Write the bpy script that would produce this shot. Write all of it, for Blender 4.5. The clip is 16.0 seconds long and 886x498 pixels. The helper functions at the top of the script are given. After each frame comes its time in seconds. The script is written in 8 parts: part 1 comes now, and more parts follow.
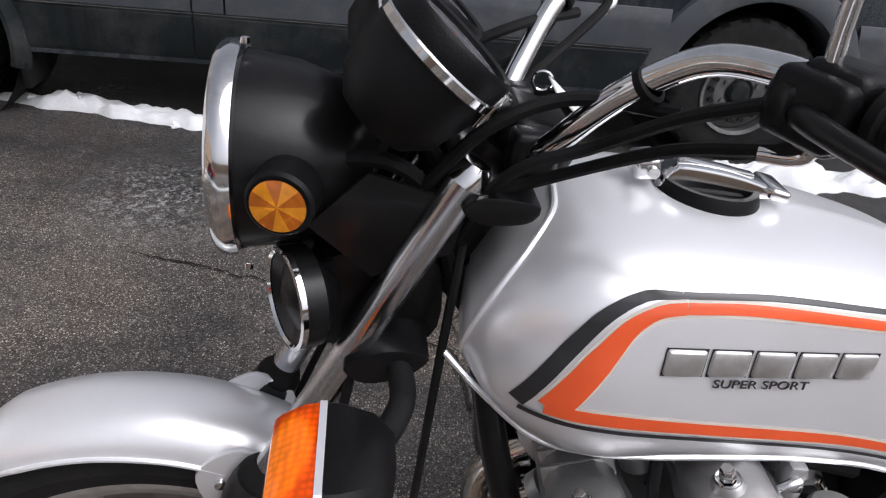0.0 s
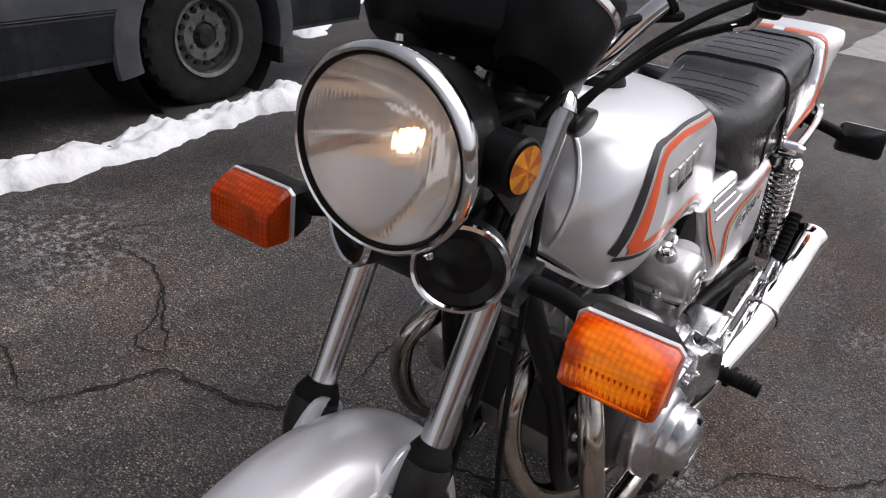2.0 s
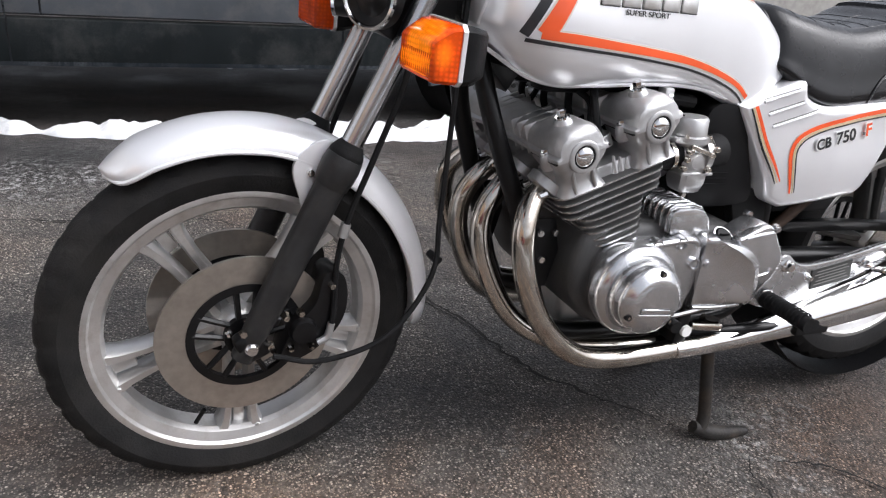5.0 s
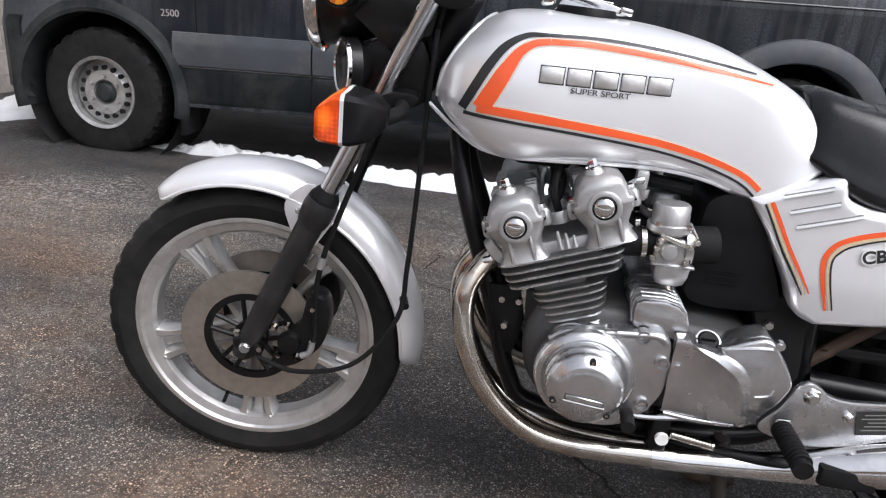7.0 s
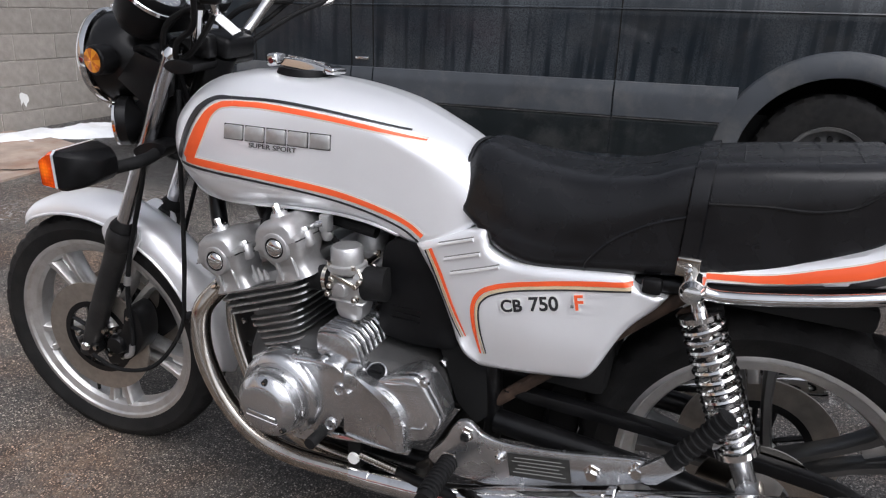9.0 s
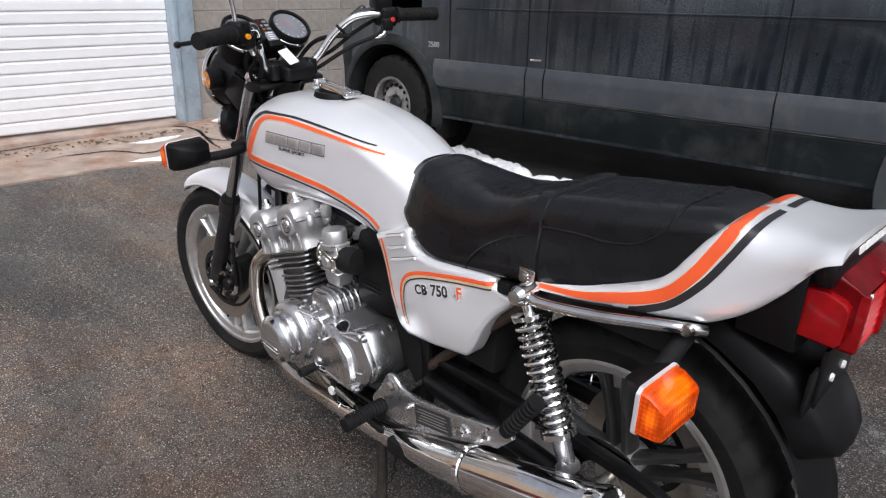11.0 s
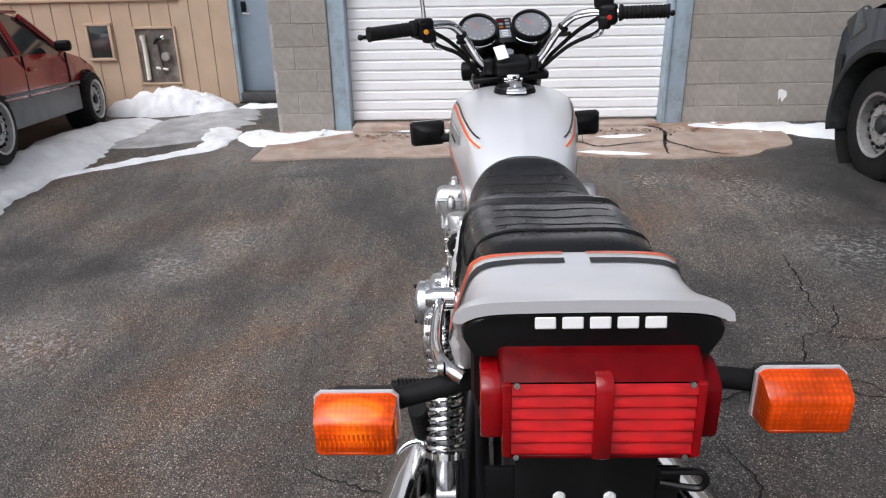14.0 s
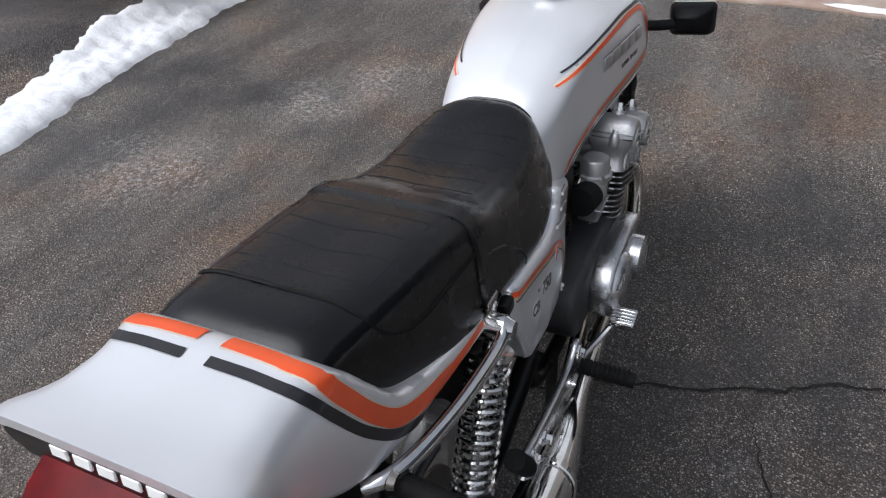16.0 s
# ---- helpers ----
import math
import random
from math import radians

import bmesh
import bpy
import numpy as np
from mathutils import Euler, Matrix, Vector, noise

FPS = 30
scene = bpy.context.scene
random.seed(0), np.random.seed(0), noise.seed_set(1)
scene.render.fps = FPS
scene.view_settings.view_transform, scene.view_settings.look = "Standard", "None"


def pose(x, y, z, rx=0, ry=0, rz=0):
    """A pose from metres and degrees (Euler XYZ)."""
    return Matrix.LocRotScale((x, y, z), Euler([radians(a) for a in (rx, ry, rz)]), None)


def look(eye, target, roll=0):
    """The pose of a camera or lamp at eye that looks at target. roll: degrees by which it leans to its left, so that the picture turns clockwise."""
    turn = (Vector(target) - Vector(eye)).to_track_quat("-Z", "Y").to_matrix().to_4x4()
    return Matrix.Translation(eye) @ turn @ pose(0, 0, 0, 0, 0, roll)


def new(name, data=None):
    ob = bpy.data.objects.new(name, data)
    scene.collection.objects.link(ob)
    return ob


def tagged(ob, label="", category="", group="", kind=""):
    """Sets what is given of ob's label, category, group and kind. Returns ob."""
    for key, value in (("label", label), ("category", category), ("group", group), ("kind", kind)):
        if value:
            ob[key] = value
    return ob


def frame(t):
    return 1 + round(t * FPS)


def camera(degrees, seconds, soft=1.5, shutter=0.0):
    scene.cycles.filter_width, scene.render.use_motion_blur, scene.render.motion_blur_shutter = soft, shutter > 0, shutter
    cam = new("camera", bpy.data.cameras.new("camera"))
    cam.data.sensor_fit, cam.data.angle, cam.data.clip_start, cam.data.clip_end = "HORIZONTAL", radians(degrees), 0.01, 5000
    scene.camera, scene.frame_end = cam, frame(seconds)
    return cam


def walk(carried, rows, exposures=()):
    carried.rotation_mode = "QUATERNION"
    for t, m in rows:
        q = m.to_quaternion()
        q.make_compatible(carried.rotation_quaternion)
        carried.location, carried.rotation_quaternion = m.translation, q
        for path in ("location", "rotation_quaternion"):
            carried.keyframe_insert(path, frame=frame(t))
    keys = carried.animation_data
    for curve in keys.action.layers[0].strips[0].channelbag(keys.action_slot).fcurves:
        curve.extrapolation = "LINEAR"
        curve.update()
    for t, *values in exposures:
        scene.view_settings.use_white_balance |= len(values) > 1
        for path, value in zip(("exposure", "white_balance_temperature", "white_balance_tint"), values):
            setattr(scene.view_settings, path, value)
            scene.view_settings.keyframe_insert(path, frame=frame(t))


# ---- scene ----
cam = camera(64.65, 16.0, 1.2)
PATH = [
    (0, (0.290, -0.641, 1.218), (0.417, 1.106, 0.253), 8.4),
    (0.5, (0.046, -0.606, 1.235), (0.661, 1.011, 0.232), 8.9),
    (1, (-0.132, -0.492, 1.208), (0.906, 0.927, 0.254), 8.2),
    (1.5, (-0.230, -0.420, 1.225), (1.093, 0.770, 0.312), 7.6),
    (2, (-0.334, -0.422, 1.174), (1.136, 0.591, 0.274), 6.4),
    (2.5, (-0.397, -0.510, 1.067), (1.042, 0.547, 0.165), 6.0),
    (3, (-0.422, -0.648, 0.999), (0.900, 0.544, 0.087), 6.6),
    (5.3, (-0.034, -1.147, 0.865), (0.580, 0.630, 0.181), 6.7),
    (5.5, (0.010, -1.158, 0.861), (0.524, 0.662, 0.210), 6.8),
    (6, (0.158, -1.186, 0.869), (0.409, 0.706, 0.273), 6.7),
    (6.5, (0.300, -1.229, 0.876), (0.372, 0.677, 0.274), 6.7),
    (7, (0.528, -1.282, 0.955), (0.321, 0.597, 0.301), 6.2),
    (7.5, (0.755, -1.252, 0.974), (0.393, 0.601, 0.313), 5.7),
    (8, (0.977, -1.207, 0.974), (0.546, 0.635, 0.327), 5.0),
    (8.5, (1.207, -1.185, 1.000), (0.669, 0.628, 0.347), 4.3),
    (8.7, (1.267, -1.181, 1.057), (0.665, 0.606, 0.390), 3.9),
    (10.8, (1.956, -1.069, 1.256), (0.745, 0.334, 0.503), 2.5),
    (11, (2.022, -1.073, 1.283), (0.734, 0.256, 0.525), 2.1),
    (11.5, (2.213, -0.928, 1.288), (0.688, 0.113, 0.519), 0.8),
    (12, (2.295, -0.713, 1.281), (0.623, 0.076, 0.518), 0.2),
    (12.5, (2.318, -0.520, 1.238), (0.585, 0.128, 0.477), -0.1),
    (13, (2.406, -0.363, 1.199), (0.604, 0.071, 0.447), -0.7),
    (13.5, (2.472, -0.251, 1.223), (0.620, -0.128, 0.477), -1.1),
    (14, (2.418, -0.118, 1.267), (0.565, -0.198, 0.519), -1.7),
    (14.5, (2.348, 0.019, 1.329), (0.534, -0.149, 0.503), -1.6),
    (15, (2.285, 0.211, 1.383), (0.661, -0.144, 0.271), -3.2),
    (15.5, (2.192, 0.330, 1.386), (0.698, -0.298, 0.214), -4.0),
    (16, (2.003, 0.419, 1.403), (0.572, -0.312, 0.213), -4.6),
]
EXPOSE = [(0, -0.05, 6150, 14.5), (1.5, -0.15, 6250, 16), (2.5, -0.38, 6250, 16), (3, -0.4, 6200, 15), (5.5, 0.48, 6120, 13), (6.5, 0.44, 6120, 13), (7.5, 0.17, 6100, 13), (8.5, 0.0, 6080, 13), (11, 0.05, 6120, 13), (13, 0.08, 6150, 13), (14, -0.06, 6080, 12.5), (15.5, -0.08, 5950, 11), (16, -0.02, 5950, 11)]
walk(cam, [(t, look(eye, target, roll)) for t, eye, target, roll in PATH], EXPOSE)

# ---- light ----
world = bpy.data.worlds.new("overcast_sky")
scene.world = world
world.use_nodes = True
wn, wl = world.node_tree.nodes, world.node_tree.links
sky = wn.new("ShaderNodeTexSky")
sky.sky_type = "NISHITA"
sky.sun_disc = False
sky.sun_elevation, sky.sun_rotation = radians(52), radians(129)
sky.air_density, sky.dust_density, sky.ozone_density = 1.0, 6.0, 1.0
hsv = wn.new("ShaderNodeHueSaturation")
hsv.inputs["Saturation"].default_value = 0.22
wl.new(sky.outputs[0], hsv.inputs["Color"])
wl.new(hsv.outputs[0], wn["Background"].inputs["Color"])
wn["Background"].inputs["Strength"].default_value = 0.14
sun = new("sun", bpy.data.lights.new("sun", "SUN"))
sun.data.energy, sun.data.angle, sun.data.color = 1.5, radians(60), (1.0, 0.97, 0.93)
sun.matrix_world = look((3.2, -2.6, 6), (0, 0, 0))

# ---- materials ----


def mat(name, col, rough=0.5, metal=0.0, var=0.12, scale=14.0, bump=0.0, bscale=120.0, coat=0.0, rvar=0.1, dirt=None, dscale=5.0, damt=0.5, spec=0.38):
    """A procedural surface: base colour that varies at two scales, uneven gloss and fine relief; dirt: a second colour in blotches."""
    m = bpy.data.materials.new(name)
    m.use_nodes = True
    n, l = m.node_tree.nodes, m.node_tree.links
    b = n["Principled BSDF"]
    co = n.new("ShaderNodeTexCoord")
    n1 = n.new("ShaderNodeTexNoise")
    n1.inputs["Scale"].default_value, n1.inputs["Detail"].default_value = scale, 6.0
    l.new(co.outputs["Object"], n1.inputs["Vector"])
    ramp = n.new("ShaderNodeValToRGB")
    ramp.color_ramp.elements[0].position, ramp.color_ramp.elements[1].position = 0.3, 0.7
    lo = [c * (1 - var) for c in col]
    hi = [min(1.0, c * (1 + var)) for c in col]
    ramp.color_ramp.elements[0].color, ramp.color_ramp.elements[1].color = (*lo, 1), (*hi, 1)
    l.new(n1.outputs["Fac"], ramp.inputs["Fac"])
    out = ramp.outputs["Color"]
    if dirt:
        n2 = n.new("ShaderNodeTexNoise")
        n2.inputs["Scale"].default_value, n2.inputs["Detail"].default_value = dscale, 8.0
        n2.inputs["Roughness"].default_value = 0.7
        l.new(co.outputs["Object"], n2.inputs["Vector"])
        r2 = n.new("ShaderNodeMapRange")
        r2.inputs["From Min"].default_value, r2.inputs["From Max"].default_value = 0.48, 0.68
        r2.inputs["To Max"].default_value = damt
        l.new(n2.outputs["Fac"], r2.inputs["Value"])
        mx = n.new("ShaderNodeMixRGB")
        mx.inputs["Color2"].default_value = (*dirt, 1)
        l.new(r2.outputs["Result"], mx.inputs["Fac"])
        l.new(out, mx.inputs["Color1"])
        out = mx.outputs["Color"]
    l.new(out, b.inputs["Base Color"])
    rr = n.new("ShaderNodeMapRange")
    rr.inputs["To Min"].default_value, rr.inputs["To Max"].default_value = max(0.02, rough - rvar), min(1.0, rough + rvar)
    l.new(n1.outputs["Fac"], rr.inputs["Value"])
    l.new(rr.outputs["Result"], b.inputs["Roughness"])
    b.inputs["Metallic"].default_value = metal
    b.inputs["Coat Weight"].default_value = coat
    b.inputs["Coat Roughness"].default_value = 0.08
    b.inputs["Specular IOR Level"].default_value = spec
    if bump:
        n3 = n.new("ShaderNodeTexNoise")
        n3.inputs["Scale"].default_value, n3.inputs["Detail"].default_value = bscale, 4.0
        l.new(co.outputs["Object"], n3.inputs["Vector"])
        bp = n.new("ShaderNodeBump")
        bp.inputs["Strength"].default_value, bp.inputs["Distance"].default_value = bump, 0.004
        l.new(n3.outputs["Fac"], bp.inputs["Height"])
        l.new(bp.outputs["Normal"], b.inputs["Normal"])
    return m


def lens_mat(name, col, glow=0.0, cells=150.0):
    """Moulded plastic lens: clear coloured skin over a fine prism pattern."""
    m = mat(name, col, 0.16, 0.0, 0.3, 26.0, 0.0, rvar=0.05, coat=0.25, spec=0.25)
    n, l = m.node_tree.nodes, m.node_tree.links
    b = n["Principled BSDF"]
    if cells:
        co = n.new("ShaderNodeTexCoord")
        ck = n.new("ShaderNodeTexVoronoi")
        ck.inputs["Scale"].default_value, ck.inputs["Randomness"].default_value = cells, 0.2
        l.new(co.outputs["Object"], ck.inputs["Vector"])
        rr = n.new("ShaderNodeMapRange")
        rr.inputs["From Max"].default_value, rr.inputs["To Min"].default_value, rr.inputs["To Max"].default_value = 0.6, 1.22, 0.7
        l.new(ck.outputs["Distance"], rr.inputs["Value"])
        hv = n.new("ShaderNodeHueSaturation")
        src_ = b.inputs["Base Color"].links[0].from_socket
        l.new(src_, hv.inputs["Color"])
        l.new(rr.outputs["Result"], hv.inputs["Value"])
        l.new(hv.outputs["Color"], b.inputs["Base Color"])
    if glow:
        b.inputs["Emission Color"].default_value = (*col, 1)
        gc = n.new("ShaderNodeTexCoord")
        gd = n.new("ShaderNodeVectorMath")
        gd.operation = "DISTANCE"
        gd.inputs[1].default_value = (0.5, 0.5, 0.5)
        l.new(gc.outputs["Generated"], gd.inputs[0])
        ge = n.new("ShaderNodeMapRange")
        ge.inputs["From Min"].default_value, ge.inputs["From Max"].default_value = 0.5, 0.59
        ge.inputs["To Min"].default_value, ge.inputs["To Max"].default_value = glow, glow * 0.12
        l.new(gd.outputs["Value"], ge.inputs["Value"])
        if cells:
            gm = n.new("ShaderNodeMath")
            gm.operation = "MULTIPLY"
            l.new(ge.outputs["Result"], gm.inputs[0])
            l.new(rr.outputs["Result"], gm.inputs[1])
            l.new(gm.outputs[0], b.inputs["Emission Strength"])
        else:
            l.new(ge.outputs["Result"], b.inputs["Emission Strength"])
        hot = n.new("ShaderNodeMixRGB")
        hot.inputs["Color1"].default_value = (min(1.0, col[0] * 1.2), min(1.0, col[1] * 3.4), col[2] * 2, 1)
        hot.inputs["Color2"].default_value = (*col, 1)
        gh = n.new("ShaderNodeMapRange")
        gh.inputs["From Min"].default_value, gh.inputs["From Max"].default_value = 0.49, 0.57
        l.new(gd.outputs["Value"], gh.inputs["Value"])
        l.new(gh.outputs["Result"], hot.inputs["Fac"])
        l.new(hot.outputs["Color"], b.inputs["Emission Color"])
    return m


M_SILVER = mat("silver_paint", (0.9, 0.905, 0.92), 0.29, 0.52, 0.03, 6.0, 0.04, 1400.0, coat=0.4, rvar=0.04)
M_ORANGE = mat("orange_decal", (0.86, 0.115, 0.03), 0.3, 0.0, 0.08, 12.0, coat=0.4, rvar=0.05)
M_BLACKD = mat("black_decal", (0.022, 0.022, 0.024), 0.35, 0.0, 0.2, 30.0, coat=0.3, rvar=0.08)
M_GOLD = mat("cream_decal", (0.62, 0.5, 0.32), 0.35, 0.0, 0.1, 20.0, coat=0.3)
M_CREAM = mat("pale_edging", (0.7, 0.66, 0.58), 0.35, 0.0, 0.06, 20.0, coat=0.3)
M_WHITED = mat("white_decal", (0.82, 0.82, 0.8), 0.4, 0.0, 0.05, 20.0)
M_CHROME = mat("chrome", (0.82, 0.82, 0.82), 0.09, 1.0, 0.05, 20.0, rvar=0.05, dirt=(0.42, 0.38, 0.33), dscale=18.0, damt=0.35)
M_STEEL = mat("stained_exhaust_steel", (0.6, 0.57, 0.52), 0.16, 1.0, 0.15, 10.0, rvar=0.08, dirt=(0.3, 0.22, 0.15), dscale=7.0, damt=0.6)
M_ALU = mat("cast_aluminium", (0.52, 0.52, 0.52), 0.42, 0.8, 0.08, 25.0, 0.12, 260.0, rvar=0.1, dirt=(0.3, 0.29, 0.27), dscale=22.0, damt=0.35)
M_CASE = mat("dull_crankcase_alloy", (0.075, 0.075, 0.075), 0.55, 0.45, 0.2, 18.0, 0.2, 200.0, dirt=(0.06, 0.055, 0.05), dscale=9.0, damt=0.7)
# dark for soot and for the shade between the fins, both put into the colour
M_ALUCORE = mat("sooty_gap_shade_alloy", (0.17, 0.17, 0.168), 0.5, 0.6, 0.2, 25.0)
M_POLISH = mat("polished_aluminium", (0.64, 0.645, 0.655), 0.25, 0.95, 0.08, 14.0, 0.03, 320.0, rvar=0.12, dirt=(0.3, 0.3, 0.3), dscale=13.0, damt=0.35)
M_WHEEL = mat("wheel_alloy", (0.66, 0.655, 0.645), 0.36, 0.85, 0.08, 25.0, 0.06, 300.0, rvar=0.08, dirt=(0.34, 0.3, 0.25), dscale=20.0, damt=0.4)
M_SPOKE = mat("dark_spoke_alloy", (0.16, 0.16, 0.158), 0.32, 0.9, 0.1, 25.0, 0.06, 300.0, rvar=0.1)
M_DISC = mat("brake_disc_steel", (0.42, 0.385, 0.34), 0.36, 0.85, 0.12, 60.0, 0.05, 400.0, rvar=0.08)
M_BLACK = mat("black_enamel", (0.006, 0.006, 0.0065), 0.33, 0.0, 0.3, 20.0, 0.05, 150.0, coat=0.1, rvar=0.1, dirt=(0.014, 0.0135, 0.012), dscale=14.0, damt=0.4, spec=0.22)
M_PLASTIC = mat("black_plastic", (0.006, 0.006, 0.0065), 0.42, 0.0, 0.3, 25.0, 0.12, 500.0, rvar=0.1, spec=0.16)
M_RUBBER = mat("rubber", (0.01, 0.01, 0.0105), 0.66, 0.0, 0.3, 40.0, 0.2, 300.0, rvar=0.12, dirt=(0.02, 0.019, 0.017), dscale=9.0, damt=0.5, spec=0.14)
M_TYRE = mat("tyre_rubber", (0.014, 0.0138, 0.0138), 0.66, 0.0, 0.3, 30.0, 0.25, 260.0, rvar=0.1, dirt=(0.03, 0.028, 0.025), dscale=7.0, damt=0.5, spec=0.14)
M_VINYL = mat("black_vinyl", (0.006, 0.006, 0.007), 0.27, 0.0, 0.25, 18.0, 0.035, 420.0, rvar=0.12, coat=0.14, spec=0.36)
M_AMBER = lens_mat("amber_lens", (0.72, 0.068, 0.001), 0.02)
M_AMBERLIT = lens_mat("amber_lens_lit", (0.76, 0.075, 0.001), 0.7)
M_REFLECT = mat("amber_reflector", (0.85, 0.3, 0.01), 0.25, 0.2, 0.3, 60.0, coat=0.8)
M_REFLECTD = mat("amber_reflector_dark", (0.5, 0.13, 0.005), 0.25, 0.2, 0.3, 60.0, coat=0.8)
M_RED = lens_mat("red_lens", (0.12, 0.0016, 0.003), 0.01, 0)
for _s, _v in (("Coat Weight", 0.04), ("Specular IOR Level", 0.1)):
    M_RED.node_tree.nodes["Principled BSDF"].inputs[_s].default_value = _v
M_REDMID = lens_mat("red_lens_ribs", (0.26, 0.003, 0.005), 0.04, 0)
M_REDLIT = lens_mat("red_lens_lit", (0.38, 0.004, 0.006), 0.34, 0)
# pale pink that paints the sky's reflection on the glossy hood edge
M_EDGEGLINT = mat("lens_edge_glint", (0.42, 0.2, 0.2), 0.2, 0.0, 0.2, 40.0, coat=0.5)
M_RUST = mat("rusty_steel", (0.07, 0.045, 0.032), 0.8, 0.2, 0.4, 30.0, 0.5, 140.0, dirt=(0.03, 0.024, 0.02))
M_FORK = mat("dull_fork_chrome", (0.56, 0.57, 0.59), 0.2, 1.0, 0.08, 20.0, rvar=0.08)
M_SLIDER = mat("worn_black_enamel", (0.016, 0.016, 0.0165), 0.42, 0.0, 0.3, 30.0, 0.08, 220.0, rvar=0.14, dirt=(0.045, 0.043, 0.04), dscale=16.0, damt=0.5)
M_STAND = mat("scraped_dark_steel", (0.028, 0.026, 0.024), 0.6, 0.2, 0.4, 26.0, 0.3, 160.0, dirt=(0.1, 0.075, 0.055), dscale=14.0, damt=0.5)
M_SPRING = mat("chrome_spring", (0.78, 0.78, 0.77), 0.14, 1.0, 0.1, 30.0, rvar=0.08)
M_BULB = mat("warm_bulb", (1.0, 0.75, 0.45), 0.3, 0.0, 0.02)
M_BULB.node_tree.nodes["Principled BSDF"].inputs["Emission Color"].default_value = (1.0, 0.55, 0.22, 1)
M_BULB.node_tree.nodes["Principled BSDF"].inputs["Emission Strength"].default_value = 6.0
M_DIAL = mat("dial_face", (0.25, 0.26, 0.29), 0.35, 0.0, 0.1, 30.0)
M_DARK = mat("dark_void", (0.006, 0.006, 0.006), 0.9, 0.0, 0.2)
M_LABEL = mat("warning_label", (0.03, 0.03, 0.028), 0.5, 0.0, 0.3, 90.0)
M_TEXTG = mat("grey_print", (0.2, 0.2, 0.19), 0.6)
M_REDPAINT_DOT = mat("red_button", (0.6, 0.03, 0.02), 0.4)


def glass(name, col=(0.95, 0.95, 0.95), rough=0.03):
    m = bpy.data.materials.new(name)
    m.use_nodes = True
    b = m.node_tree.nodes["Principled BSDF"]
    b.inputs["Base Color"].default_value = (*col, 1)
    b.inputs["Roughness"].default_value = rough
    b.inputs["Transmission Weight"].default_value = 1.0
    b.inputs["IOR"].default_value = 1.45
    return m


M_MIRROR = mat("lamp_mirror", (0.97, 0.96, 0.94), 0.1, 1.0, 0.02, 20.0, rvar=0.03)
M_GLASS = glass("clear_glass", (0.93, 0.92, 0.9), 0.04)
M_FLUTED = glass("fluted_headlight_glass", (0.99, 0.98, 0.97), 0.05)
M_FLUTED.node_tree.nodes["Principled BSDF"].inputs["Transmission Weight"].default_value = 0.92
fn, fl = M_FLUTED.node_tree.nodes, M_FLUTED.node_tree.links
fc = fn.new("ShaderNodeTexCoord")
fw_ = fn.new("ShaderNodeTexWave")
fw_.bands_direction = "Y"
fw_.inputs["Scale"].default_value, fw_.inputs["Distortion"].default_value = 55.0, 1.2
fl.new(fc.outputs["Object"], fw_.inputs["Vector"])
fb = fn.new("ShaderNodeBump")
fb.inputs["Strength"].default_value, fb.inputs["Distance"].default_value = 0.08, 0.001
fl.new(fw_.outputs["Fac"], fb.inputs["Height"])
fl.new(fb.outputs["Normal"], fn["Principled BSDF"].inputs["Normal"])
M_CARGLASS = mat("tinted_glass", (0.03, 0.035, 0.035), 0.06, 0.0, 0.1, rvar=0.03, coat=0.6)
M_VAN = mat("charcoal_van_paint", (0.006, 0.0105, 0.0155), 0.3, 0.1, 0.15, 3.0, 0.02, 300.0, coat=0.5, rvar=0.08, dirt=(0.04, 0.039, 0.037), dscale=4.0, damt=0.4)
def streak(m, dust, amount):
    """Road dust washed into upright streaks."""
    n, l = m.node_tree.nodes, m.node_tree.links
    b = n["Principled BSDF"]
    co = n.new("ShaderNodeTexCoord")
    mp = n.new("ShaderNodeMapping")
    mp.inputs["Scale"].default_value = (22.0, 22.0, 1.3)
    l.new(co.outputs["Object"], mp.inputs["Vector"])
    t = n.new("ShaderNodeTexNoise")
    t.inputs["Scale"].default_value, t.inputs["Detail"].default_value = 1.0, 5.0
    l.new(mp.outputs["Vector"], t.inputs["Vector"])
    f = n.new("ShaderNodeTexNoise")
    f.inputs["Scale"].default_value, f.inputs["Detail"].default_value = 1.7, 8.0
    l.new(co.outputs["Object"], f.inputs["Vector"])
    g = n.new("ShaderNodeTexNoise")
    g.inputs["Scale"].default_value, g.inputs["Detail"].default_value = 160.0, 3.0
    l.new(co.outputs["Object"], g.inputs["Vector"])
    fac = None
    for tex_, a, c_ in ((t, 0.4, 0.52), (f, 0.36, 0.6), (g, 0.3, 0.62)):
        r = n.new("ShaderNodeMapRange")
        r.inputs["From Min"].default_value, r.inputs["From Max"].default_value = a, c_
        l.new(tex_.outputs["Fac"], r.inputs["Value"])
        if fac is None:
            r.inputs["To Max"].default_value = amount
            fac = r.outputs["Result"]
        else:
            mu = n.new("ShaderNodeMath")
            mu.operation = "MULTIPLY"
            l.new(fac, mu.inputs[0])
            l.new(r.outputs["Result"], mu.inputs[1])
            fac = mu.outputs[0]
    mx = n.new("ShaderNodeMixRGB")
    mx.inputs["Color2"].default_value = (*dust, 1)
    src_ = b.inputs["Base Color"].links[0].from_socket
    l.new(src_, mx.inputs["Color1"])
    l.new(fac, mx.inputs["Fac"])
    l.new(mx.outputs["Color"], b.inputs["Base Color"])


